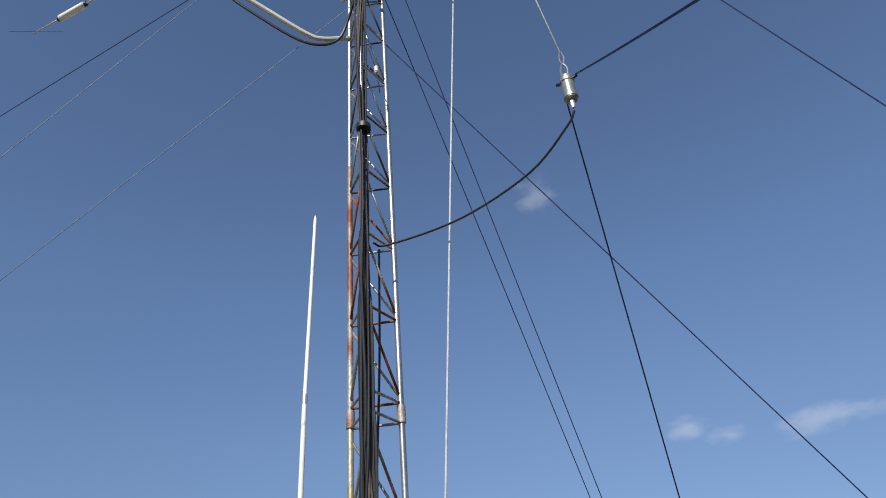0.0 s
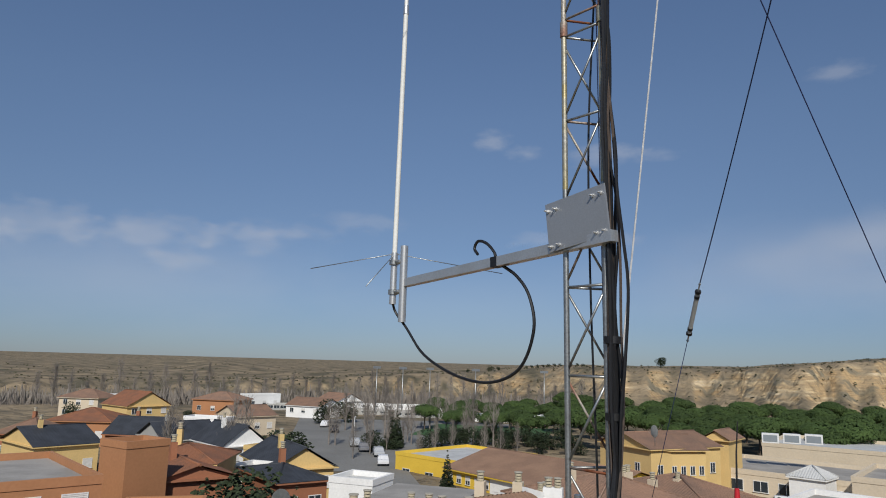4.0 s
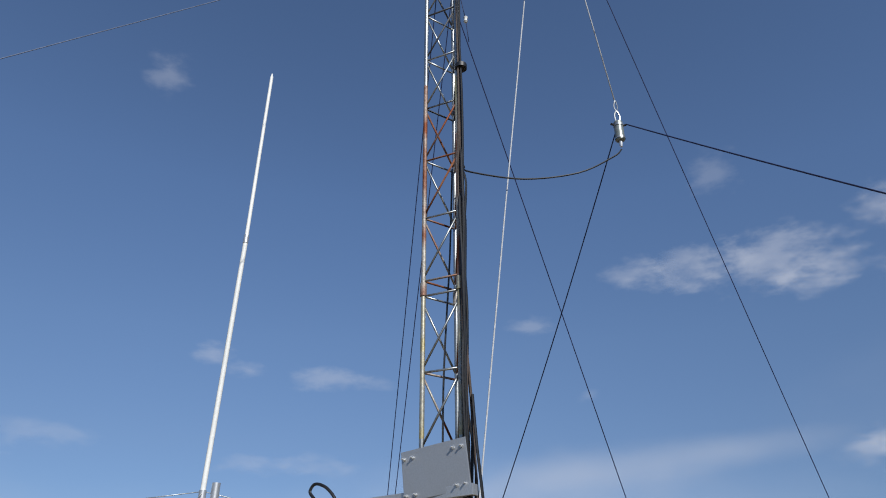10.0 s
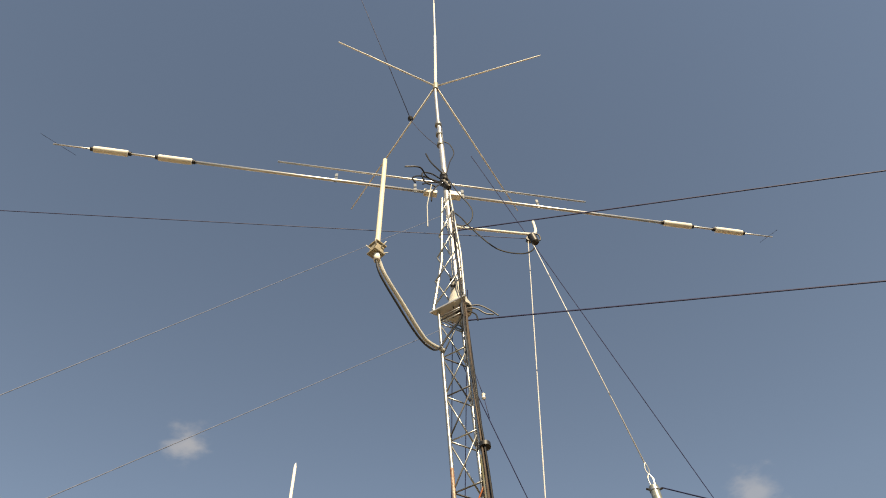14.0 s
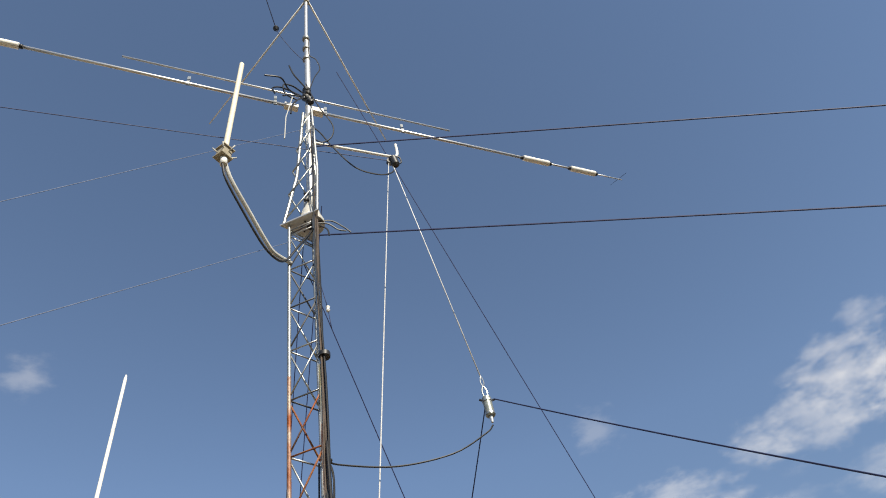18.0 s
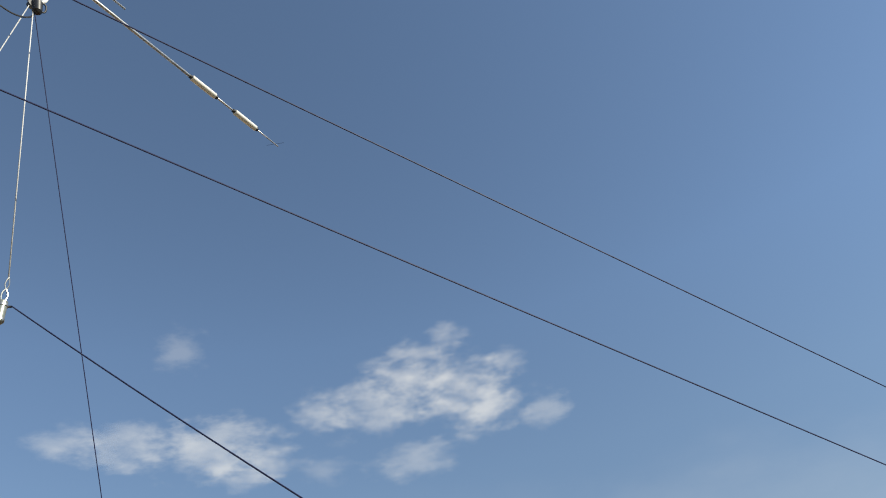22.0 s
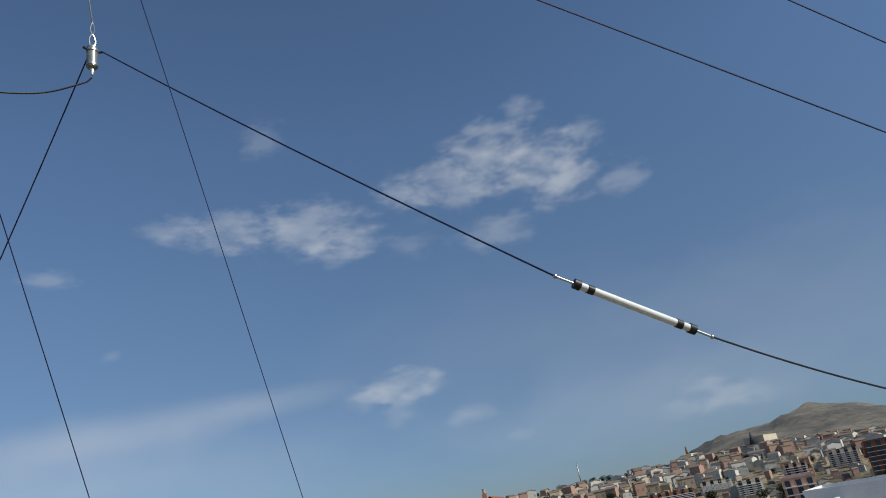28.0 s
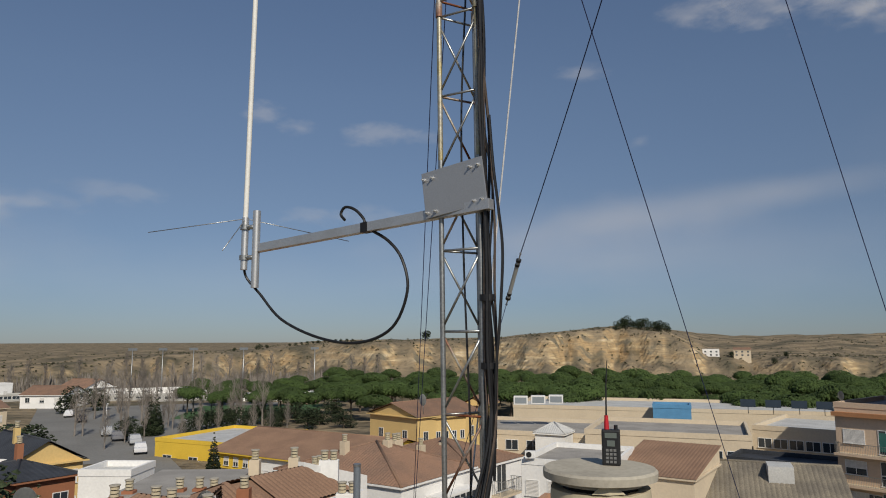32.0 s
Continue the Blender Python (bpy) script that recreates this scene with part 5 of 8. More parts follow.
            part("pot_ring", bm, CONCRETE_RING, stack)
        # black core puts the pot's shaded inside into colour
        bm = bmesh.new()
        tube(bm, [(x, y, e + h), (x, y, e + h + 0.5)], 0.13, 10)
        part("pot_core", bm, RUBBER_AND_SHADE, stack)
        bm = bmesh.new()
        tube(bm, [(x, y, e + h + 0.55), (x, y, e + h + 0.62)], 0.25, 12)
        part("pot_cap", bm, CONCRETE, stack)
    return ob, (w, d)


def rows(h, size, face, cols, levels, w=1.1, hh=1.2, style="plain", x0=None, step=None, styles=None):
    span = size[0] if face in "fb" else size[1]
    step = step or span / cols
    x0 = step / 2 if x0 is None else x0
    k = 0
    for z in levels:
        for c in range(cols):
            add_window(h, face, x0 + c * step, z, w, hh, styles[k % len(styles)] if styles else style, size)
            k += 1


def pol(az, d):
    p = polar(az, d)
    return (p.x, p.y)


# white apartment block with glazed gallery bays
def gallery_bay(block, size, x0, x1, out, z, h):
    """A glazed bay that stands out from the front: low parapet, glass front and end, thin roof slab and rail."""
    bm = bmesh.new()
    box(bm, (x0, -out, z - 0.55), (x1, 0, z))
    bay = part("gallery_bay", bm, W_WHITE, block)
    bm = bmesh.new()
    box(bm, (x0 - 0.06, -out - 0.06, z + h), (x1 + 0.06, 0, z + h + 0.12))
    part("bay_slab", bm, W_WHITE, bay)
    bm = bmesh.new()
    box(bm, (x0 + 0.05, -out + 0.06, z), (x1 - 0.05, -0.01, z + h))
    part("curtain", bm, SHUTTER, bay, "pale curtains behind the glass")
    me, pane, _ = window_mesh(x1 - x0, h, "gallery")
    for one, m in ((me, pose((x0 + x1) / 2, -out, z)), (pane, pose((x0 + x1) / 2, -out + 0.005, z))):
        shared("window" if one is me else "pane", one, bay, m)
    me, pane, _ = window_mesh(out, h, "plain")
    for one, m in ((me, pose(x0, -out / 2, z, 0, 0, -90)), (pane, pose(x0 + 0.005, -out / 2, z, 0, 0, -90))):
        shared("window" if one is me else "pane", one, bay, m)
    bm = bmesh.new()
    for zz in (z - 0.12, z + 0.12):
        tube(bm, [(x0 - 1.7, -out * 0.4, zz), (x0 - 0.1, -out - 0.12, zz), (x1 + 0.1, -out - 0.12, zz)], 0.025, 5)
    part("railing", bm, STEEL, bay)


def pot_stack(ob, x, y, z, pots=1, tall=0.7, wall=None, turn=0.0):
    """A chimney: rendered shaft with one or two ringed pots, in the frame of ob."""
    bm = bmesh.new()
    wd = 0.24 + 0.22 * (pots - 1)
    box(bm, (x - wd, y - 0.24, z - 1.2), (x + wd, y + 0.24, z + tall), bevel=0.02)
    stack = part("chimney_body", bm, wall or W_BEIGE, ob)
    for q in range(pots):
        xx = x + (q - (pots - 1) / 2) * 0.44
        for k in range(3):
            bm = bmesh.new()
            tube(bm, [(xx, y, z + tall + 0.03 + k * 0.13), (xx, y, z + tall + 0.12 + k * 0.13)], 0.165, 12)
            part("pot_ring", bm, CONCRETE_RING, stack)
        # black core, colour in place of the shade behind the rings
        bm = bmesh.new()
        tube(bm, [(xx, y, z + tall - 0.02), (xx, y, z + tall + 0.4)], 0.11, 10)
        part("pot_core", bm, RUBBER_AND_SHADE, stack)
        bm = bmesh.new()
        tube(bm, [(xx, y, z + tall + 0.41), (xx, y, z + tall + 0.45)], 0.2, 12)
        part("pot_cap", bm, CONCRETE, stack)


h, s = house("apartment_block", "white three-storey block with glazed gallery bays and brown roof", pol(-1.9, 42), pol(3.9, 48.7), 10.5, -1, 7.45, "hip", W_WHITE, R_TILE, 1.75, 0.12)
for z in (0.4, 3.2, 6.0):
    gallery_bay(h, s, 2.5, 6.6, 1.1, z, 1.45)
    # dark glass sheet on the wall stands in for the shaded balcony recess
    bm = bmesh.new()
    box(bm, (0.75, -0.03, z - 0.5), (1.75, 0.02, z + 1.5))
    part("balcony_door", bm, GLASS, h)
    bm = bmesh.new()
    box(bm, (0.5, -0.9, z - 0.7), (2.5, 0, z - 0.55))
    part("balcony_slab", bm, W_WHITE, h)
    add_window(h, "l", 9.3, z + 0.1, 0.9, 1.2, "half", s)
    add_window(h, "f", 7.6, z + 0.1, 0.9, 1.2, "plain", s)
bm = bmesh.new()
box(bm, (-0.2, -0.2, 8.35), (8.3, 10.7, 8.44))
part("eave_slab", bm, W_WHITE, h)
for x, y, z, n in ((2.4, 6.6, 9.75, 1), (-1.6, 5.2, 9.0, 2), (6.9, 3.6, 9.2, 1), (6.2, 5.2, 9.5, 2), (4.2, 4.4, 9.8, 1)):
    pot_stack(h, x, y, z, n, 0.55)
h, s = house("apartment_block", "white rendered wing with laundry balconies beside the glazed block", pol(3.9, 48.7), pol(7.6, 54), 10, -1, 7.3, "hip", W_WHITE, R_TILE, 1.3, 0.12)
for z in (0.8, 3.6, 6.3):
    add_window(h, "f", 3.4, z, 1.3, 1.9, "plain", s)
    balcony(h, "f", 3.4, z - 0.1, 2.6, 0.9, s)
    add_window(h, "f", 1.2, z + 0.3, 0.9, 1.1, "half", s)
pot_stack(h, 2.4, 4.4, 8.9, 1, 0.5)
h, s = house("apartment_block", "white flat-roofed block with rows of shuttered windows", pol(7.6, 60), pol(14.5, 58), 10, -2, 5.75, "flat", W_WHITE, R_FLAT)
rows(h, s, "f", 4, (2.5, 5.3), 1.15, 1.25, styles=["closed", "half", "closed", "half", "closed"])
h, s = house("house", "brick annex with a white ledge and a ribbon of dark windows", pol(7.3, 45), pol(14.5, 43.5), 6, -1, 4.9, "flat", W_BRICK_PALE, R_FLAT)
rows(h, s, "f", 4, (4.35,), 0.95, 0.75, "dark", x0=2.2, step=1.0)
bm = bmesh.new()
box(bm, (1.5, -0.35, 5.25), (5.9, 0.0, 5.4))
part("window_ledge", bm, W_WHITE, h)

# brown roofs stepped between our house and the white block
def tile_sheet(name, ob, p0, p1, q1, q0, material=R_TILE, pitch=0.24):
    """A roof slope with real rows and a thick edge; eave p0-p1, top q0-q1."""
    bm = bmesh.new()
    slope(bm, p0, p1, q1, q0, pitch, 0.05)
    under = [bm.verts.new(Vector(v) - Vector((0, 0, 0.12))) for v in (p0, p1, q1, q0)]
    bm.faces.new(under)
    part(name, bm, material, ob)


def wall_run(name, ob, a, b, za, zb, low, thick, material, label=""):
    """A wall from a to b on plan whose top runs from za to zb."""
    a, b = Vector((*a, 0)), Vector((*b, 0))
    out = Vector((-(b - a).y, (b - a).x, 0)).normalized() * thick
    bm = bmesh.new()
    v = [bm.verts.new(p + Vector((0, 0, z))) for p, z in ((a, low), (b, low), (b + out, low), (a + out, low), (a, za), (b, zb), (b + out, zb), (a + out, za))]
    for q in ((3, 2, 1, 0), (4, 5, 6, 7), (0, 1, 5, 4), (1, 2, 6, 5), (2, 3, 7, 6), (3, 0, 4, 7)):
        bm.faces.new([v[i] for i in q])
    return part(name, bm, material, ob, label)


R_OLD = mat("smooth_brown_roof_tile", (0.3, 0.185, 0.12), 0.92, 0, 0.2, 0.35, 14, 0.5, second=(0.245, 0.15, 0.1), amount=0.6, dist=0.03)
R_PALE = mat("pale_brown_roof_tile", (0.33, 0.2, 0.125), 0.92, 0, 0.3, 0.6, 10, 0.5, second=(0.26, 0.16, 0.1), amount=0.6, dist=0.03)
low_house = thing("house", (-8.0, 25.0, 0), "low brick house under a worn brown hipped tile roof", "house")
tile_sheet("roof_slope", low_house, (-14.6, 18.7, 8.05), (-8.9, 16.4, 8.05), (-5.2, 24.55, 10.3), (-10.67, 27.07, 10.3), R_OLD)
tile_sheet("roof_slope", low_house, (-15.0, 22.2, 9.35), (-14.6, 18.7, 8.05), (-10.67, 27.07, 10.3), (-14.6, 25.7, 9.6), R_OLD)
tile_sheet("roof_slope", low_house, (-16.6, 24.2, 8.7), (-15.0, 22.2, 9.35), (-14.6, 25.7, 9.7), (-15.2, 26.2, 9.6), R_SLATE)
wall_run("wall", low_house, (-16.4, 24.2), (-14.5, 19.4), 8.7, 8.3, 0, 0.3, W_BRICK, "red brick end wall")
tile_sheet("roof_slope", low_house, (-9.0, 16.2, 8.0), (-2.43, 25.1, 9.69), (-5.2, 24.55, 10.3), (-5.3, 24.4, 10.28), R_PALE)
tile_sheet("roof_slope", low_house, (-1.3, 31.5, 8.3), (-9.5, 34.0, 8.3), (-10.67, 27.07, 10.3), (-5.2, 24.55, 10.3), R_OLD)
wall_run("wall", low_house, (-5.6, 21.0), (-2.5, 25.0), 9.05, 9.6, 0, 0.3, W_BRICK, "red brick wall under the hipped eave")
wall_run("wall_pier", low_house, (-3.55, 23.55), (-3.35, 23.8), 9.42, 9.45, 0, 0.38, CONCRETE)
wall_run("eave_band", low_house, (-5.7, 20.8), (-2.4, 25.05), 9.25, 9.8, 9.0, 0.36, CONCRETE, "grey concrete eave band")
for x, y, z, n in ((-9.6, 21.2, 8.95, 1), (-14.0, 24.9, 9.75, 2), (-11.2, 26.4, 10.2, 1), (-9.6, 26.1, 10.2, 1), (-8.9, 25.7, 10.2, 1), (-7.4, 24.9, 10.15, 1)):
    pot_stack(low_house, x, y, z, n, 0.12, W_BRICK)
mid_house = thing("house", (-5.5, 31.0, 0), "house with a hipped brown roof against a white party wall", "house")
tile_sheet("roof_slope", mid_house, (-5.43, 28.9, 9.36), (-3.2, 32.3, 9.36), (-5.5, 32.6, 10.3), (-8.0, 29.1, 10.3), R_OLD)
tile_sheet("roof_slope", mid_house, (-7.3, 26.4, 9.3), (-5.43, 28.9, 9.36), (-8.0, 29.1, 10.3), (-8.1, 29.0, 10.3), R_OLD)
tile_sheet("roof_slope", mid_house, (-7.0, 36.5, 9.0), (-11.0, 31.0, 9.0), (-8.0, 29.1, 10.3), (-5.5, 32.6, 10.3), R_OLD)
tile_sheet("hip_verge", mid_house, (-5.5, 28.75, 9.42), (-5.35, 28.9, 9.42), (-7.95, 29.2, 10.4), (-8.1, 29.05, 10.4), W_BROWN)
wall_run("party_wall", mid_house, (-5.6, 33.4), (-3.0, 37.4), 10.35, 9.0, 0, 0.35, W_WHITE, "white limewashed raking party wall")
wall_run("wall", mid_house, (-5.0, 29.0), (-2.6, 32.4), 9.3, 9.3, 0, 0.3, W_WHITE)
for x, y, z, n, m in ((-3.15, 29.6, 9.3, 2, W_WHITE), (-4.6, 34.6, 9.8, 2, W_WHITE), (-7.9, 33.6, 10.0, 1, W_BEIGE), (-6.2, 34.2, 10.0, 1, W_BEIGE), (-7.0, 28.2, 9.8, 1, W_BRICK)):
    pot_stack(mid_house, x, y, z, n, 0.45, m)
dormer = thing("roof_dormer", (-8.3, 27.3, 9.4), "small white dormer gable with a tiled roof", "dormer")
wall_run("dormer_wall", dormer, (-8.9, 26.95), (-7.75, 26.5), 9.75, 10.3, 9.2, 0.25, W_WHITE)
tile_sheet("dormer_roof", dormer, (-9.1, 27.0, 9.75), (-9.0, 28.3, 10.0), (-7.7, 27.9, 10.45), (-7.7, 26.45, 10.4), R_OLD)
bm = bmesh.new()
box(bm, (-13.05, 30.15, 9.5), (-8.55, 36.05, 9.6))
back_terrace = thing("roof_terrace", (-11.0, 32.0, 0), "grey flat roof terrace behind the brown ridge", "terrace")
part("deck", bm, R_FLAT, back_terrace)
bm = bmesh.new()
box(bm, (-13.0, 30.2, 0), (-8.6, 36.0, 9.5))
part("block", bm, R_FLAT, back_terrace)
for x, y in ((-12.4, 30.6), (-10.4, 30.9), (-9.6, 31.0), (-8.9, 30.7)):
    pot_stack(back_terrace, x, y, 9.6, 1, 0.12, W_BRICK)

# orange brick school-like block with tower and maroon roof
h, s = house("apartment_block", "orange brick block with white shuttered windows", pol(-56, 44), pol(-41.7, 46), 12, 0, 8.5, "flat", W_ORANGE, R_FLAT)
for z in (3.6, 6.8):
    for x in (2.0, 5.0, 7.6, 10.0):
        add_window(h, "f", x, z, 1.4, 1.3, "half" if z < 5 else "closed", s)
h, s = house("stair_tower", "orange brick stair tower above the flat roof", pol(-40.4, 55), pol(-37.5, 57), 3.2, 0, 9.3, "flat", W_ORANGE, R_FLAT, category="tower")
h, s = house("canopy_hall", "low hall under a maroon ribbed sheet roof", pol(-43.3, 40), pol(-35.7, 42), 4.5, 0, 5.8, "shed", W_BEIGE, R_MAROON, 0.8, 0.3, 0.5)
rows(h, s, "f", 4, (2.6,), 1.0, 1.6, "plain")
h, s = house("house", "flat dark roof terrace with orange walls", pol(-41.3, 47), pol(-34.9, 46.5), 8, 0, 5.6, "flat", W_ORANGE, R_FLAT)
h, s = house("house", "house with a brown tile roof and pink chimney", pol(-56, 27), pol(-41.2, 29), 7, 0, 6.9, "gable_x", W_PINK, R_OLD, 1.4, 0.3, chimneys=((3.0, 2.6, 2.3),))

# villas on the left
VILLAS = [(-40.0, -34.3, 66, 6.9, "hip", W_YELLOW, R_VILLA, 1.2), (-38.0, -32.7, 58, 6.6, "gable_y", W_BRICK, R_VILLA, 1.0), (-33.3, -30.8, 72, 5.2, "flat", W_WHITE, R_FLAT, 1),
          (-29.9, -25.3, 72, 5.2, "gable_y", W_YELLOW, R_SLATE, 2.0), (-25.5, -22.1, 60, 6.0, "flat", W_WHITE, R_WHITE, 1), (-33.8, -30.6, 92, 5.0, "gable_y", W_WHITE, R_SLATE, 2.4), (-32.3, -30.3, 86, 5.4, "flat", W_YELLOW, R_FLAT, 1),
          (-46.5, -42.5, 100, 4.4, "gable_x", W_YELLOW, R_SLATE, 2.0), (-42.2, -38.5, 112, 4.6, "gable_x", W_BRICK, R_SLATE, 2.2), (-38.2, -34.2, 100, 4.9, "gable_x", W_GREY, R_SLATE, 2.0), (-46, -42, 140, 4.2, "hip", W_ORANGE, R_VILLA, 2.0)]
VILLAS += [(-41, -38, 165, 4.8, "gable_y", W_YELLOW, R_VILLA, 3), (-37, -34, 150, 3.6, "flat", W_WHITE, R_FLAT, 1), (-33, -30.2, 150, 3.9, "gable_x", W_BEIGE, R_TILE, 2), (-29.5, -26.8, 200, 3.2, "gable_x", W_WHITE, R_TILE, 2), (-25.5, -23.6, 230, 2.6, "gable_y", W_WHITE, R_TILE, 2.4),
           (-45.5, -43, 200, 4.8, "hip", W_BEIGE, R_TILE, 2), (-42.5, -39.5, 215, 4.2, "flat", W_WHITE, R_FLAT, 1), (-36.5, -33.5, 205, 4.2, "hip", W_ORANGE, R_TILE, 2), (-32.5, -30, 225, 4.2, "flat", W_WHITE, R_FLAT, 1), (-49, -46.5, 120, 4.2, "hip", W_BRICK, R_TILE, 2), (-29.3, -25.7, 62, 5.6, "hip", W_BRICK, R_SLATE, 0.9)]
ROOFWORD = {"hip": "hipped", "gable_x": "gabled", "gable_y": "front-gabled", "flat": "flat"}
MATWORD = {R_VILLA: "orange tile", R_TILE: "brown tile", R_SLATE: "dark slate", R_FLAT: "gravel", R_WHITE: "pale sheet"}
WALLWORD = {W_YELLOW: "yellow", W_BRICK: "red brick", W_WHITE: "white", W_BEIGE: "beige", W_ORANGE: "orange brick", W_GREY: "grey"}
for i, (a0, a1, d, e, rf, wm, rm, rise) in enumerate(VILLAS):
    h, s = house("villa", f"{WALLWORD[wm]} villa with a {ROOFWORD[rf]} {MATWORD[rm]} roof", pol(a0, d), pol(a1, d * (1.03 if i % 2 else 0.97)), 4 if rf == "flat" else 8 + i % 4, 0, e, rf, wm, rm, rise, 0.4, 0.4, chimneys=((2.2, 5.0, 1.6 + rise * 0.6),) if rf != "flat" and d < 130 else (), group="villas of the suburb")
    rows(h, s, "f", 3 if s[0] > 6 else 2, (0.8, 3.2) if e > 4.6 else (1.4,), 1.2, 1.2, styles=["plain", "half", "closed"])

# bright yellow hall, yellow farmhouse, cream institute
h, s = house("sports_hall", "long bright yellow hall with a pale flat roof", pol(-20.6, 108), pol(-14.9, 98), 16, -2, 2.1, "flat", W_HALL, R_WHITE)
rows(h, s, "f", 3, (1.6,), 1.6, 0.8, "dark")
h, s = house("long_building", "long low yellow building with a brown tile roof and white windows", pol(-16.5, 97), (-7.0, 79.4), 16, -3, 2.0, "gable_x", W_HALL, R_OLD, 2.2, 0.5, 0.35)
rows(h, s, "f", 14, (3.4,), 0.9, 1.1, "half")
bm = bmesh.new()
box(bm, (8.6, -0.06, 2.0), (13.6, 0.0, 4.9))
part("white_front", bm, W_WHITE, h, "white rendered stretch of the front")
h, s = house("farmhouse", "yellow rendered two-storey house with a brown gable roof", pol(-4.5, 99), pol(-0.7, 92), 12, -1.5, 6.1, "gable_y", W_YELLOW, R_TILE, 1.6, 0.4, 0.35)
rows(h, s, "f", 2, (1.6, 4.6), 0.9, 1.2, "dark")
rows(h, s, "r", 4, (4.4,), 0.9, 1.3, "dark")
h, s = house("farmhouse", "yellow long wing with arched upper windows and brown roof", pol(-0.7, 93), pol(3.2, 97), 9, -1.5, 5.9, "gable_x", W_YELLOW, R_TILE, 1.5, 0.4, 0.35)
rows(h, s, "f", 6, (4.4,), 0.7, 1.1, "dark")
h, s = house("farmhouse", "small yellow tower house behind the wing", pol(3.0, 104), pol(4.8, 103), 6, -1.5, 6.7, "gable_y", W_YELLOW, R_TILE, 1.2, 0.4, 0.35)
h, s = house("institute", "cream flat-roofed institute building with blue windows", pol(2.8, 84), pol(12.8, 80), 14, 0, 5.2, "flat", W_CREAM, R_FLAT)
rows(h, s, "f", 6, (3.6,), 1.5, 1.1, "dark")
farther(h, 1.25)
h, s = house("institute", "cream low institute wing with a pale roof edge", pol(12.6, 73), pol(24.7, 72), 12, 0, 6.6, "flat", W_CREAM, R_FLAT)
rows(h, s, "f", 4, (4.6,), 1.4, 1.0, "dark", x0=8.6, step=1.75)
farther(h, 1.25)
h, s = house("institute", "beige institute wing with a row of blue-grey windows", pol(24.8, 84), pol(31, 82), 14, 0, 6.3, "flat", W_CREAM, R_WHITE)
rows(h, s, "f", 5, (4.5,), 1.4, 1.0, "dark", x0=1.2, step=1.55)
farther(h, 1.25)
h, s = house("institute", "long pale roof of the rear institute hall", pol(7, 104), pol(31, 104), 16, 0, 6.2, "flat", W_BEIGE, R_WHITE)
farther(h, 1.25)
h, s = house("plant_room", "bright blue clad plant room on the roof", pol(17.8, 99), pol(20.6, 99), 4, 5.7, 6.9, "flat", BLUE_PANEL, R_WHITE, category="roof hut")
farther(h, 1.25)
h, s = house("plant_room", "white plant room with a pyramid roof on the institute", pol(8.7, 78), pol(11.0, 77), 3.2, 4.6, 6.0, "hip", W_WHITE, R_WHITE, 1.0, 0.2, category="roof hut")
farther(h, 1.25)
for az in (24.6, 26.3, 28.0, 29.6):
    panel = thing("solar_panel", (*pol(az, 122), 0), "tilted dark solar panel on the institute roof", "solar panel", "solar panels", rz=-az)
    bm = bmesh.new()
    box(bm, (-1.1, -0.05, -0.7), (1.1, 0.02, 0.7), Matrix.Translation((0, 0, 6.0)) @ Matrix.Rotation(radians(-40), 4, "X"))
    part("glass", bm, GLASS, panel)
    bm = bmesh.new()
    tube(bm, [(0, 0.1, 4.4), (0, 0.1, 6.0)], 0.06, 6)
    part("stand", bm, STEEL, panel)
h, s = house("roof_shed", "dark flat-roofed shed behind the warehouse", pol(23.0, 82), pol(30.4, 80), 6, 0, 3.2, "flat", R_SLATE, R_SLATE, category="shed")
for az, z in ((7.6, 8.2), (9.0, 8.3), (10.4, 8.4)):
    unit = thing("rooftop_unit", (*pol(az, 112), 0), "white louvred ventilation unit on the institute roof", "ventilation unit", "ventilation units", rz=-az)
    bm = bmesh.new()
    box(bm, (-1.1, -0.6, z - 2.2), (1.1, 0.6, z - 0.9), bevel=0.05)
    part("casing", bm, FRAME_W, unit)
    bm = bmesh.new()
    box(bm, (-0.9, -0.64, z - 2.0), (0.9, -0.6, z - 1.1))
    part("louvre", bm, W_BLUEGREY, unit)
h, s = house("house", "brown sheet-roofed house in front of the institute", pol(14.6, 62), pol(20.6, 60), 9, -2, 5.0, "shed", W_CREAM, R_OLD, 1.5, 0.2, 0.3)

# grey warehouse with porch
h, s = house("warehouse", "grey rendered warehouse with a rusty corrugated roof", pol(20.9, 45), pol(30.8, 45.5), 9, 0, 6.5, "gable_x", W_GREY, R_GREY, 1.7, 0.3, 0.28)
for x, w, z, hh, mm, nm in ((0.5, 0.75, 4.7, 0.8, W_ORANGE, "bricked_opening"), (3.1, 0.95, 4.7, 0.8, W_ORANGE, "bricked_opening"), (5.4, 0.9, 4.7, 0.8, W_ORANGE, "bricked_opening"), (6.8, 0.7, 3.6, 1.8, W_ORANGE, "bricked_door"), (7.5, 0.6, 3.7, 1.7, W_ORANGE, "bricked_door"), (1.3, 0.55, 3.7, 1.6, FRAME_W, "door")):
    bm = bmesh.new()
    box(bm, (x - w / 2, -0.03, z), (x + w / 2, 0.03, z + hh))
    op = part(nm, bm, mm, h)
    bm = bmesh.new()
    box(bm, (x - w / 2 - 0.08, -0.07, z - 0.08), (x + w / 2 + 0.08, 0.0, z))
    part("sill", bm, W_GREY, op)
bm = bmesh.new()
box(bm, (3.9, 2.2, 7.3), (5.3, 4.2, 8.35))
part("roof_light", bm, R_WHITE, h, "sheet-metal roof light")
farther(h, 1.4)
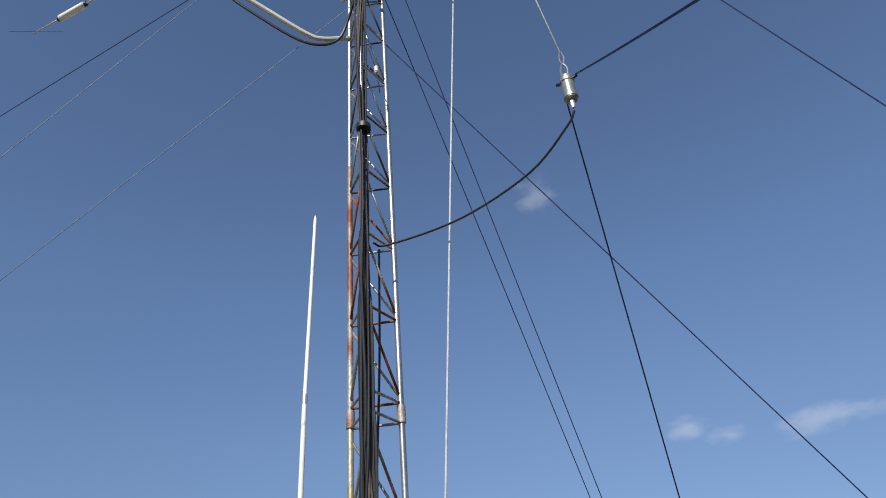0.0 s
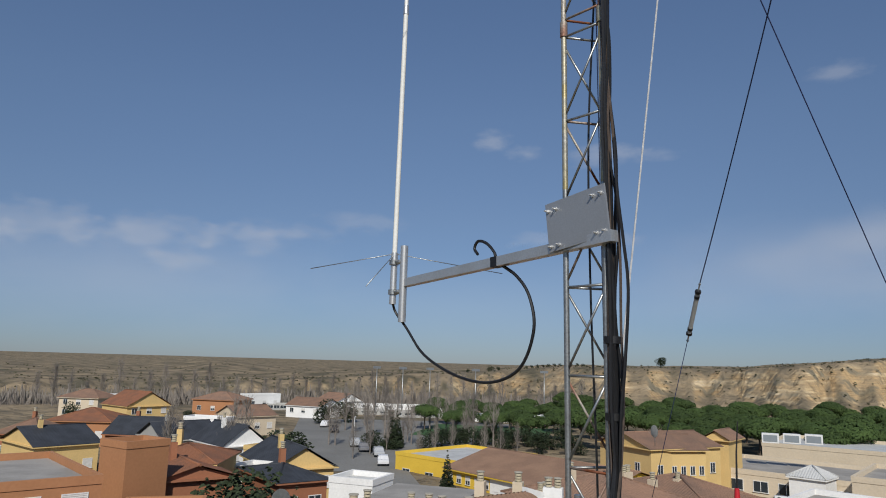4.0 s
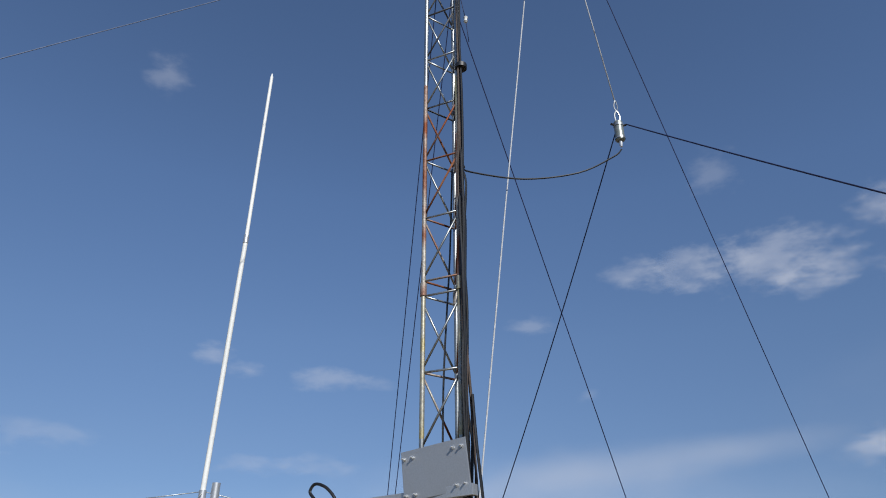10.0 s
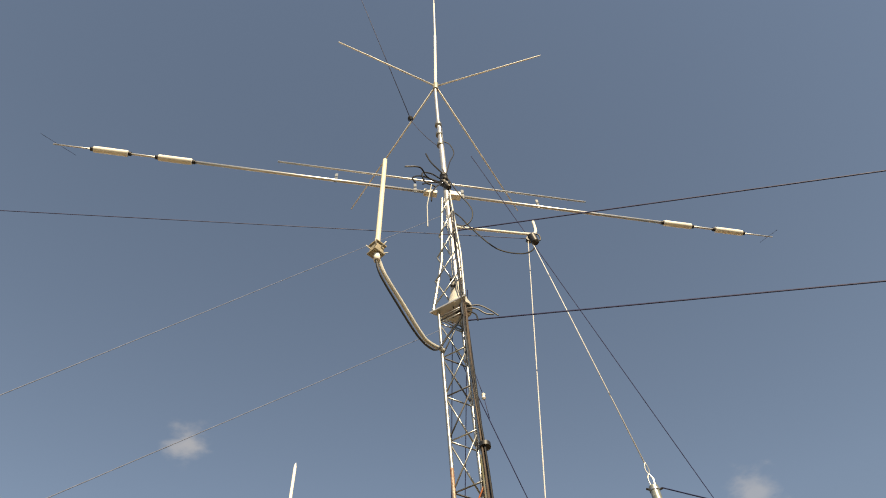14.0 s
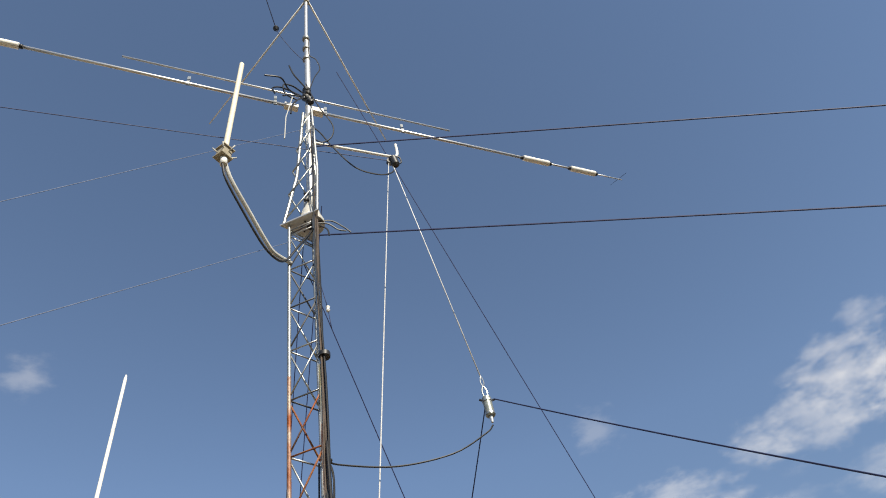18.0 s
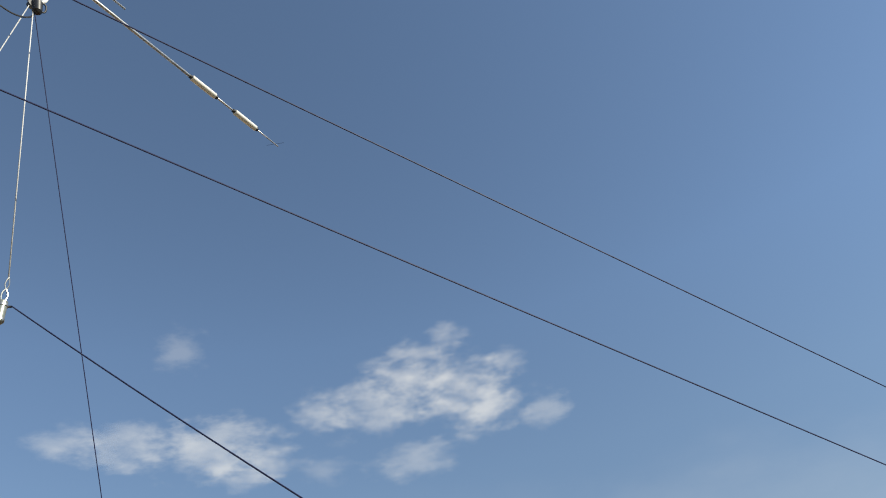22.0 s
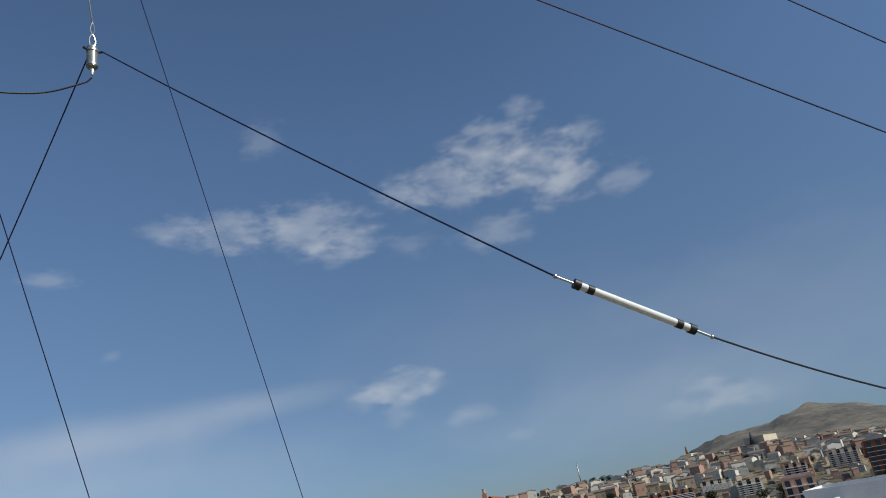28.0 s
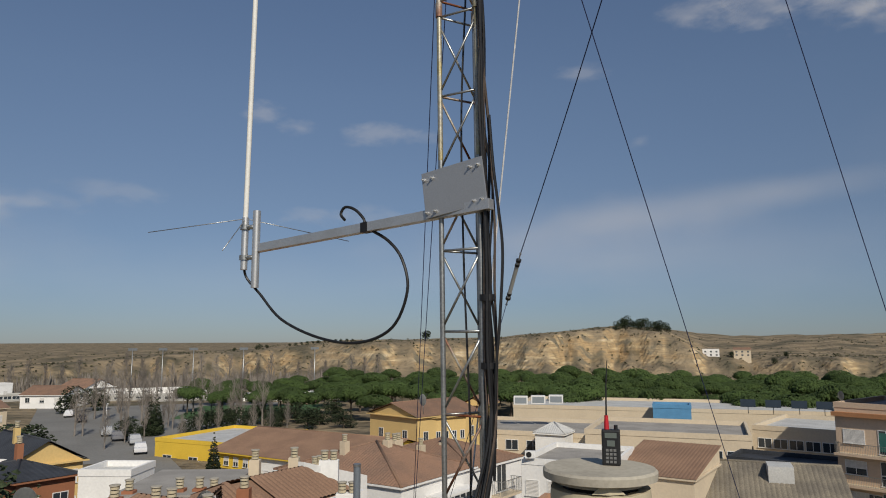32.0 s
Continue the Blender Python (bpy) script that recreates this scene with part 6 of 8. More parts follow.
h, s = house("porch", "lean-to porch with a corrugated roof and dark bays", pol(22.8, 41.5), pol(28.4, 42.5), 3.0, 0, 5.3, "shed", W_GREY, R_GREY, 0.8, 0.2, 0.28, category="porch")
# black panels on the closed front, painted as the shade in two bays
for x in (1.25, 3.1):
    bm = bmesh.new()
    box(bm, (x - 0.8, -0.02, 3.2), (x + 0.8, 0.02, 5.0))
    part("bay_opening", bm, RUBBER_AND_SHADE, h, "flat black panel painted as the shade of an open bay")
farther(h, 1.4)
bm = bmesh.new()
prism(bm, [pol(19.5, 46), pol(31.5, 46), pol(31.5, 70), pol(19.5, 70)][::-1], -8, -1.9)
tagged(part("yard_terrace", bm, R_FLAT), "raised concrete yard in front of the warehouse", "yard", kind="structure")

# peach and orange corner block
TEAL_GLASS = mat("green_tinted_glazing", (0.03, 0.16, 0.14), 0.12, 0, 0.1, 1, 3, 0.0, spec=0.6)
h, s = house("apartment_block", "peach rendered block with balconies and a green-glazed gallery", pol(30.2, 79), pol(35.4, 76.4), 12, -6, 9.4, "flat", W_PEACH, R_FLAT)
for k, z in enumerate((5.2, 2.35, -0.5, -3.35)):
    zz = z + 6
    add_window(h, "f", 1.6, zz + 0.9, 1.9, 1.3, "closed" if k % 2 == 0 else "half", s)
    add_window(h, "f", 5.0, zz + 0.15, 2.6, 2.2, "gallery", s)
    if k == 2:
        add_window(h, "f", 2.2, zz + 0.15, 3.0, 2.0, "gallery", s)
    if k == 0:
        bm = bmesh.new()
        box(bm, (3.8, -0.06, zz + 0.4), (6.2, -0.035, zz + 2.1))
        part("green_glazing", bm, TEAL_GLASS, h, "green-tinted gallery glass")
    balcony(h, "f", 3.4, zz, 6.4, 1.0, s)
    bm = bmesh.new()
    box(bm, (0.1, -1.05, zz - 0.2), (6.7, -0.95, zz + 0.02))
    part("slab_edge", bm, W_PEACH, h)
bm = bmesh.new()
box(bm, (-0.15, -0.5, 14.6), (7.0, 0.0, 15.0))
part("cornice", bm, W_ORANGE, h)
h, s = house("apartment_block", "peach stair bay with a column of small windows and brown side", (43.7, 61.6), (45.96, 60.3), 20, -6, 17.2, "flat", W_PEACH, R_FLAT)
for k in range(6):
    add_window(h, "f", 1.3, 20.2 - 2.85 * k, 1.3, 0.9, "dark", s)
# thin sheet over the left side, darker and browner than the front
bm = bmesh.new()
box(bm, (-0.06, 0.0, 0.0), (0.0, 20.0, 23.7))
part("brown_side", bm, W_BROWN, h, "dark brown side wall")
h, s = house("apartment_block", "orange rendered block with tiled roof and glazed balconies", (46.1, 60.3), (51.2, 57.4), 9, -6, 14.5, "gable_x", W_ORANGE, R_ORANGE, 2.8, 0.3, 0.3, chimneys=((3.2, 4.5, 3.0),))
for k in range(4):
    z = 18.0 - 2.85 * k
    add_window(h, "f", 1.9, z, 3.0, 2.0, "gallery", s)
    add_window(h, "f", 4.7, z + 0.4, 1.3, 1.4, "plain", s)
    balcony(h, "f", 2.6, z - 0.1, 5.0, 0.9, s)
h, s = house("apartment_block", "orange rendered gable block with chimneys on the verge", pol(41.7, 76), pol(49.0, 75), 14, -6, 14.1, "gable_y", W_ORANGE, R_ORANGE, 3.6, 0.12, 0.3, fine=False)
for x, y in ((1.5, 0.9), (2.7, 0.9), (4.2, 1.2)):
    pot_stack(h, x, y, 20.1 + 3.6 * x / 4.9, 1, 0.9, W_ORANGE)
for x, lv in ((9.1, 0), (9.1, 1), (9.1, 2), (9.1, 3)):
    add_window(h, "r", 1.6, 17.2 - 2.85 * lv, 1.6, 1.7, "gallery", s)
    balcony(h, "r", 1.8, 16.6 - 2.85 * lv, 2.6, 0.8, s)
bm = bmesh.new()
box(bm, (-0.1, 1.0, 20.0), (0.0, 13.8, 22.6))
part("side_parapet", bm, W_ORANGE, h)
for x, z in ((3.3, 14.5), (6.2, 17.0)):
    ant = thing("tv_aerial", (*pol(41.7 + 0.74 * x, 75.2), z), "thin metal television aerial on the gable wall", "antenna", "television aerials")
    c = Vector((*pol(41.7 + 0.74 * x, 75.2), 0))
    bm = bmesh.new()
    tube(bm, [c + Vector((0, 0, z - 5)), c + Vector((0, 0, z))], 0.05, 6)
    part("pole", bm, STEEL, ant)
    for q in range(3):
        bm = bmesh.new()
        tube(bm, [c + Vector((-0.7, 0.7, z - 0.5 - 1.2 * q)), c + Vector((0.7, -0.7, z - 0.5 - 1.2 * q))], 0.035, 5)
        part("rod", bm, STEEL, ant)

# near neighbour roofs in orange tile, brick and grey sheet
h, s = house("house", "neighbouring house under a bright orange tile roof", pol(30.9, 10.4), (polar(30.9, 10.4) + polar(120.9, 6.5))[:2], 4.0, 0, 10.85, "shed", W_ORANGE, R_ORANGE, 1.0, 0.15, 0.14)
# raking orange parapet with two louvred vents
fin = thing("party_parapet", (*pol(31.5, 14.6), 0), "orange rendered raking parapet with two louvred vents behind the roof", "parapet")
pa2, pb2 = Vector((*pol(31.2, 14.6), 0)), Vector((*pol(31.2, 14.6), 0)) + polar(121.2, 2.3)
fw = (pb2 - pa2).normalized()
fn = Vector((-fw.y, fw.x, 0))
bm = bmesh.new()
fl = (pb2 - pa2).length
low, high = [], []
for off in (0.0, 0.25):
    for d, z in ((0, 10.5), (fl, 10.5), (fl, 12.02), (0.32, 12.72), (0, 11.9)):
        low.append(bm.verts.new(pa2 + fw * d + fn * off + Vector((0, 0, z))))
bm.faces.new(low[:5])
bm.faces.new(low[5:][::-1])
for i in range(5):
    bm.faces.new((low[i], low[i + 5], low[(i + 1) % 5 + 5], low[(i + 1) % 5])[::-1])
bmesh.ops.recalc_face_normals(bm, faces=bm.faces)
part("wall", bm, W_ORANGE, fin)
for d in (0.76, 1.68):
    bm = bmesh.new()
    fm = Matrix.Translation(pa2 + fw * d + Vector((0, 0, 12.18))) @ Matrix((fw, fn, Vector((0, 0, 1)))).transposed().to_4x4()
    box(bm, (-0.16, -0.04, -0.16), (0.16, 0.02, 0.16), fm, bevel=0.01)
    vent = part("vent", bm, GREY_TUBE, fin)
    for k in range(4):
        bm = bmesh.new()
        box(bm, (-0.13, -0.055, -0.12 + 0.065 * k), (0.13, -0.035, -0.08 + 0.065 * k), fm)
        part("slat", bm, W_BROWN, vent)
h, s = house("house", "brick-walled house under a grey corrugated roof", pol(37.36, 23), pol(36.4, 19), 4.2, 0, 11.5, "shed", W_BRICK, R_GREY, 0.9, 0.2, 0.24)
h, s = house("house", "small brick upper house behind the grey roof", pol(39.9, 33), pol(40.2, 28), 3.0, 0, 12.0, "shed", W_BRICK, R_GREY, 1.3, 0.4, 0.28)

# mid town on the right
h, s = house("apartment_block", "tall cream block with red front and blank yellow party wall", pol(73.4, 70), pol(78.2, 60.2), 12.4, 0, 13.4, "flat", W_PARTY, R_FLAT)
bm = bmesh.new()
box(bm, (0.4, -0.06, 5.6), (6.6, 0.0, 13.7))
part("red_front_panel", bm, W_BRICK, h, "red rendered front panel")
for z in (2.0, 5.0, 8.0, 10.8):
    for x, st in ((2.2, "half"), (4.8, "closed"), (7.8, "dark"), (10.0, "dark")):
        ob = add_window(h, "f", x, z, 1.0, 1.5, st, s)
        ob.location.y -= 0.06
h, s = house("roof_stair_hut", "red rendered stair hut behind the party wall", pol(76.4, 69), pol(79.5, 68), 5, 13.0, 15.2, "flat", W_BRICK, R_FLAT, category="roof hut")
h, s = house("house", "blue-grey two-storey house with white windows and tile roof", pol(82.8, 58), pol(90, 56), 6, 0, 7.5, "gable_x", W_BLUEGREY, R_TILE, 1.8, 0.3, 0.3)
rows(h, s, "f", 3, (2.2, 4.9), 1.2, 1.4, styles=["half", "plain", "plain"])
h, s = house("garage", "white low garage with a brown tile roof", pol(78.5, 55), pol(82.6, 56), 4, 0, 3.6, "gable_x", W_WHITE, R_TOWN, 1.0, 0.3, 0.3)
h, s = house("apartment_block", "white block with turquoise balconies and a dark side wall", pol(63.0, 92), pol(65.6, 89), 12, 0, 10.4, "flat", W_WHITE, R_FLAT)
TURQ = mat("turquoise_panel", (0.1, 0.3, 0.33), 0.6, 0, 0.1, 1, 10, 0)
for z in (0.8, 3.4, 6.0, 8.6):
    add_window(h, "f", 1.4, z, 1.2, 1.7, "dark", s)
    add_window(h, "f", 3.4, z, 1.2, 1.7, "dark", s)
    balcony(h, "f", 2.4, z - 0.1, 4.4, 0.9, s, TURQ)
h, s = house("apartment_block", "cream block with a blank sunlit side", pol(65.7, 90), pol(67.4, 96), 9, 0, 10.6, "flat", W_CREAM, R_FLAT)
h, s = house("apartment_block", "white flat block behind the cream house", pol(67.4, 100), pol(73, 98), 9, 0, 11.6, "flat", W_WHITE, R_FLAT)
h, s = house("house", "cream house with a brown roof, attic balcony and broken render", pol(66.8, 76), pol(73.4, 72), 10, 0, 8.2, "gable_x", W_BEIGE, R_TILE, 1.8, 0.3, 0.3)
rows(h, s, "f", 4, (1.5, 4.4), 1.1, 1.3, styles=["half", "dark"])
MID = [(50.0, 51.6, 100, 6.6, W_GREY), (51.6, 53.2, 98, 7.8, W_PARTY), (56.0, 57.8, 130, 6.3, W_PARTY), (50, 54.2, 80, 4.5, W_BRICK), (58.6, 61.5, 140, 4.6, W_GREY), (59, 62.6, 108, 5.0, W_WHITE), (57.5, 61.5, 84, 1.8, W_GREY), (47, 50, 64, 7, W_CREAM), (54, 58, 72, 3.4, W_BRICK)]
for i, (a0, a1, d, e, wm) in enumerate(MID):
    h, s = house("town_building", f"{'cream' if wm in (W_CREAM, W_PARTY) else 'beige' if wm is W_BEIGE else 'white' if wm is W_WHITE else 'brick'} town building with a flat roof and small windows", pol(a0, d), pol(a1, d), 9, 0, e, "flat", wm, R_FLAT, group="buildings below the old town", category="building")
    rows(h, s, "f", max(2, int(s[0] / 2.6)), (1.4, 4.3, 7.1)[: max(1, int(e / 2.9))], 1.1, 1.2, styles=["dark", "half", "plain"])

# green apartment building
GA, GD = Vector((37.3, 2.42, 0)), Vector((-0.65, -0.76, 0)).normalized()
h, s = house("green_apartment_building", "six-storey dark green rendered apartment building with white shutters", (GA.x, GA.y), ((GA + GD * 19).x, (GA + GD * 19).y), 11, 0, 24.8, "flat", W_GREEN, R_FLAT, category="building")

# ---- clouds: thin far sheets of vapour ----
def cloud_material(name, clear, full, rough, grain):
    m = bpy.data.materials.new(name)
    m.use_nodes = True
    n, l = m.node_tree.nodes, m.node_tree.links
    for x in list(n):
        if x.type != "OUTPUT_MATERIAL":
            n.remove(x)
    out = n["Material Output"]
    tc = n.new("ShaderNodeTexCoord")
    info = n.new("ShaderNodeObjectInfo")
    geo = n.new("ShaderNodeNewGeometry")
    sc = n.new("ShaderNodeVectorMath")
    sc.operation = "SCALE"
    sc.inputs["Scale"].default_value = grain
    l.new(geo.outputs["Position"], sc.inputs[0])
    t = n.new("ShaderNodeTexNoise")
    t.inputs["Scale"].default_value, t.inputs["Detail"].default_value, t.inputs["Roughness"].default_value = 1.0, 8.0, 0.55
    flat = n.new("ShaderNodeVectorMath")
    flat.operation = "MULTIPLY"
    flat.inputs[1].default_value = (1.0, 1.0, 2.2)
    l.new(sc.outputs["Vector"], flat.inputs[0])
    l.new(flat.outputs["Vector"], t.inputs["Vector"])
    d = n.new("ShaderNodeVectorMath")
    d.operation = "LENGTH"
    l.new(tc.outputs["Object"], d.inputs[0])
    fall = n.new("ShaderNodeMapRange")
    fall.inputs["From Min"].default_value, fall.inputs["From Max"].default_value = 1.0, 0.0
    l.new(d.outputs["Value"], fall.inputs["Value"])
    swing = n.new("ShaderNodeMapRange")
    swing.clamp = False
    swing.inputs["To Min"].default_value, swing.inputs["To Max"].default_value = -0.5 * rough, 0.5 * rough
    l.new(t.outputs["Fac"], swing.inputs["Value"])
    add = n.new("ShaderNodeMath")
    l.new(swing.outputs["Result"], add.inputs[0])
    l.new(fall.outputs["Result"], add.inputs[1])
    rim = n.new("ShaderNodeMapRange")
    rim.interpolation_type = "SMOOTHSTEP"
    rim.inputs["From Min"].default_value, rim.inputs["From Max"].default_value = 0.0, 0.3
    l.new(fall.outputs["Result"], rim.inputs["Value"])
    dens = n.new("ShaderNodeMapRange")
    dens.interpolation_type = "SMOOTHSTEP"
    dens.inputs["From Min"].default_value, dens.inputs["From Max"].default_value = clear, full
    l.new(add.outputs["Value"], dens.inputs["Value"])
    thin = n.new("ShaderNodeMath")
    thin.operation = "MULTIPLY"
    thin.use_clamp = True
    soft = n.new("ShaderNodeMath")
    soft.operation = "MULTIPLY"
    l.new(dens.outputs["Result"], soft.inputs[0])
    l.new(rim.outputs["Result"], soft.inputs[1])
    l.new(soft.outputs["Value"], thin.inputs[0])
    l.new(info.outputs["Alpha"], thin.inputs[1])
    em = n.new("ShaderNodeEmission")
    em.inputs["Color"].default_value, em.inputs["Strength"].default_value = (0.93, 0.93, 0.97, 1), 0.49
    tr = n.new("ShaderNodeBsdfTransparent")
    mx = n.new("ShaderNodeMixShader")
    l.new(thin.outputs["Value"], mx.inputs["Fac"])
    l.new(tr.outputs[0], mx.inputs[1])
    l.new(em.outputs[0], mx.inputs[2])
    l.new(mx.outputs[0], out.inputs["Surface"])
    return m


def cloud_mesh(material):
    bm = bmesh.new()
    bmesh.ops.create_grid(bm, x_segments=1, y_segments=1, size=1.0)
    me = bpy.data.meshes.new("cloud")
    bm.to_mesh(me)
    bm.free()
    me.materials.append(material)
    return me


def cloud(material, puffs):
    """One cloud out of overlapping thin puffs: azimuth, elevation, half width and half height in degrees, density, lean to the upper east."""
    for az, el, hw, hh, dens, lean in puffs:
        a, e, t = radians(az), radians(el), radians(lean)
        way = Vector((math.sin(a) * math.cos(e), math.cos(a) * math.cos(e), math.sin(e)))
        side = Vector((math.cos(a), -math.sin(a), 0))
        up = side.cross(way)
        x, y = side * math.cos(t) + up * math.sin(t), up * math.cos(t) - side * math.sin(t)
        m = Matrix((x * 2400 * math.tan(radians(hw * 1.6)), y * 2400 * math.tan(radians(hh * 1.75)), -way)).transposed().to_4x4()
        ob = new("cloud", material)
        ob.matrix_world = Matrix.Translation(way * 2400 + Vector((0, 0, 16))) @ m
        ob.color = (1, 1, 1, dens * 0.8)
        ob.visible_shadow = False
        tagged(ob, "thin white fair-weather cloud in the blue sky", "cloud", "clouds", "structure")


PUFF, VEIL = cloud_mesh(cloud_material("cloud_vapour", 0.2, 1.05, 1.7, 0.0095)), cloud_mesh(cloud_material("veil_vapour", 0.1, 1.1, 0.55, 0.004))
# the large fair-weather cloud and the one beside it
cloud(PUFF, [(46.8, 26.4, 5.2, 2.0, 0.4, -4), (51, 28, 3.6, 2.4, 0.42, 0), (55.5, 26.2, 4.2, 3.0, 0.45, 0), (57.3, 25, 2.6, 2.0, 0.4, 0), (42.4, 26.2, 2.8, 1.2, 0.3, 0), (54.3, 31, 1.7, 0.9, 0.35, 0), (51.2, 30.1, 1.9, 0.9, 0.3, 0), (59.8, 28, 1.6, 1.0, 0.3, 0), (61.8, 23.5, 2.0, 1.1, 0.3, 0), (50, 21.7, 3.6, 1.5, 0.32, 0)])
cloud(PUFF, [(33.5, 24.5, 5.2, 2.0, 0.42, 4), (27.5, 24.7, 4.4, 1.5, 0.36, 4), (22.2, 25, 2.2, 1.1, 0.3, 0), (37, 23.2, 3.2, 1.2, 0.36, 0), (36, 22.2, 2.5, 0.9, 0.3, 0), (42.4, 21.9, 2.0, 0.8, 0.2, 0)])
# low heaps over the valley and the town
cloud(PUFF, [(39.6, 10.9, 2.9, 1.2, 0.5, 0), (36.3, 10.3, 2.4, 0.8, 0.4, 0), (42.1, 10.3, 1.9, 0.9, 0.4, 10), (39.4, 8.6, 1.8, 0.9, 0.25, 0), (44.7, 7.6, 1.9, 0.7, 0.3, 0)])
cloud(PUFF, [(63.6, 6.5, 2.1, 0.9, 0.34, 0), (64.6, 5.2, 2.8, 0.9, 0.3, 0), (62, 4.9, 2.1, 0.7, 0.28, 0), (67, 4.8, 1.9, 0.7, 0.22, 0), (48.3, 5.6, 1.4, 0.5, 0.2, 0)])
# small flecks
cloud(PUFF, [(-13.7, 18.2, 1.5, 0.7, 0.36, 0), (-10.6, 17.1, 1.5, 0.7, 0.3, 0), (-4.0, 16.9, 3.2, 0.8, 0.34, 4), (0.3, 16.8, 1.4, 0.5, 0.2, 0), (13.1, 21.4, 1.9, 0.7, 0.28, -4), (17.7, 15.6, 0.9, 0.5, 0.18, 0), (30.5, 31.6, 1.8, 1.6, 0.2, 0), (-21.8, 38.5, 1.5, 1.4, 0.26, 0)])
cloud(PUFF, [(-9.4, 10, 2.4, 0.7, 0.24, 0), (-4.2, 10.2, 3.4, 0.8, 0.24, 0), (-24.3, 11.2, 3.6, 0.8, 0.2, 0), (-33, 9.3, 3.8, 1.2, 0.3, 0), (-41, 9.1, 5.0, 1.4, 0.34, 0), (-48.5, 9.2, 5.5, 1.4, 0.3, 0), (-54, 8.3, 4.5, 1.2, 0.3, 0), (-67, 8.2, 4.5, 1.2, 0.3, 0), (-38.3, 7.3, 2.8, 0.9, 0.3, 0), (-31, 10.1, 4.5, 0.8, 0.22, 0)])
# broad pale veils low in the sky
cloud(VEIL, [(27.5, 10.9, 7.0, 1.1, 0.3, 4), (17.5, 9.8, 10.0, 1.7, 0.32, 6), (8.0, 7.6, 13.0, 3.2, 0.28, 4), (22, 6.4, 15.0, 3.4, 0.2, 0), (-42, 5.8, 16.0, 3.4, 0.28, 0), (-14, 4.6, 16.0, 3.0, 0.12, 0), (58, 6.0, 16.0, 3.4, 0.22, 0), (72, 10.0, 18.0, 6.0, 0.15, 0), (50, 13.0, 16.0, 5.0, 0.08, 0)])

# ---- green building: windows, galleries and balconies ----
gh, gs = h, s
WHITE_RAIL = FRAME_W


def gz(z):
    return 16 + (z - 16) * 1.17


LAUNDRY = [mat("blue_laundry", (0.05, 0.22, 0.5), 0.9, 0, 0.2, 3, 30, 0.1), mat("dark_laundry", (0.07, 0.06, 0.11), 0.9, 0, 0.2, 3, 30, 0.1), mat("pale_laundry", (0.5, 0.47, 0.47), 0.9, 0, 0.2, 3, 30, 0.1), mat("patterned_laundry", (0.4, 0.36, 0.4), 0.9, 0, 0.4, 8, 30, 0.1, second=(0.08, 0.07, 0.1), amount=0.5)]
# washing on the open balconies, by storey: place, width, top, drop, cloth
WASHING = {
    1: [(6.08, 0.26, 2.15, 1.5, 2), (6.3, 0.5, 0.98, 0.75, 3), (6.85, 0.3, 0.95, 0.6, 1), (7.2, 0.35, 1.0, 0.7, 1)],
    2: [(6.75, 0.3, 1.35, 0.5, 2), (7.2, 0.55, 1.42, 0.42, 0), (6.2, 0.4, 0.95, 0.5, 1)],
    4: [(6.4, 0.5, 1.0, 0.6, 1), (7.1, 0.4, 1.0, 0.5, 2)],
    6: [(6.5, 0.4, 1.0, 0.6, 2), (7.2, 0.4, 1.0, 0.5, 1)],
}
GREEN_COLS = [(4.75, 0.95, 1.3, ["half", "closed", "half", "plain", "half", "closed", "half"]), (10.3, 1.0, 1.35, ["closed", "half", "plain", "closed", "half", "closed", "half"]), (11.95, 1.3, 1.35, ["half", "half", "half", "closed", "half", "half", "plain"]), (14.6, 1.0, 1.35, ["half", "closed", "half", "half", "closed", "half", "closed"]), (16.8, 1.3, 1.35, ["closed", "half", "half", "half", "half", "closed", "half"])]
for col, (x, w, hh, st) in enumerate(GREEN_COLS):
    for k in range(7):
        add_window(gh, "f", x, gz(21.45) - 2.84 * k, w, hh, st[k], gs)
for k in range(7):
    z = gz(20.65) - 2.75 * k
    if k in (0, 3, 5):
        add_window(gh, "f", 7.15, z + (0 if k == 0 else 1.0), 2.2, 2.35 if k == 0 else 1.4, "gallery" if k == 0 else "closed", gs)
        if k:
            balcony(gh, "f", 7.15, z, 2.4, 0.35, gs, None)
    else:
        # flat black panel stands in for the shade inside the open balcony
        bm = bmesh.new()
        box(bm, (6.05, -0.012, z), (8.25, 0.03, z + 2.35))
        part("balcony_recess", bm, RUBBER_AND_SHADE, gh, "flat black panel painted as the shade of an open balcony")
        add_window(gh, "f", 7.7, z + 0.02, 0.9, 2.0, "plain", gs)
        balcony(gh, "f", 7.15, z, 2.3, 0.25, gs)
        for x0, wide_c, top_c, drop_c, cloth in WASHING[k]:
            bm = bmesh.new()
            vs = [bm.verts.new((x0 + wide_c * a + 0.02 * math.sin(b * 5 + x0 * 7), -0.3 - 0.035 * math.sin(a * 9 + x0 * 5) * (0.4 + b), z + top_c - drop_c * b - 0.04 * math.sin(a * 3))) for b in (0, 0.5, 1) for a in (0, 0.2, 0.4, 0.6, 0.8, 1)]
            for r in range(2):
                for c in range(5):
                    bm.faces.new((vs[r * 6 + c], vs[r * 6 + c + 1], vs[r * 6 + c + 7], vs[r * 6 + c + 6]))
            part("laundry", bm, LAUNDRY[cloth], gh)
bm = bmesh.new()
box(bm, (-0.08, -0.08, gz(23.1)), (19.1, 0.0, gz(23.12)))
part("string_course", bm, W_GREEN, gh)
bm = bmesh.new()
tube(bm, [(5.75, -0.05, 2), (5.75, -0.05, 25.2)], 0.05, 8)
part("downpipe", bm, W_GREEN, gh)
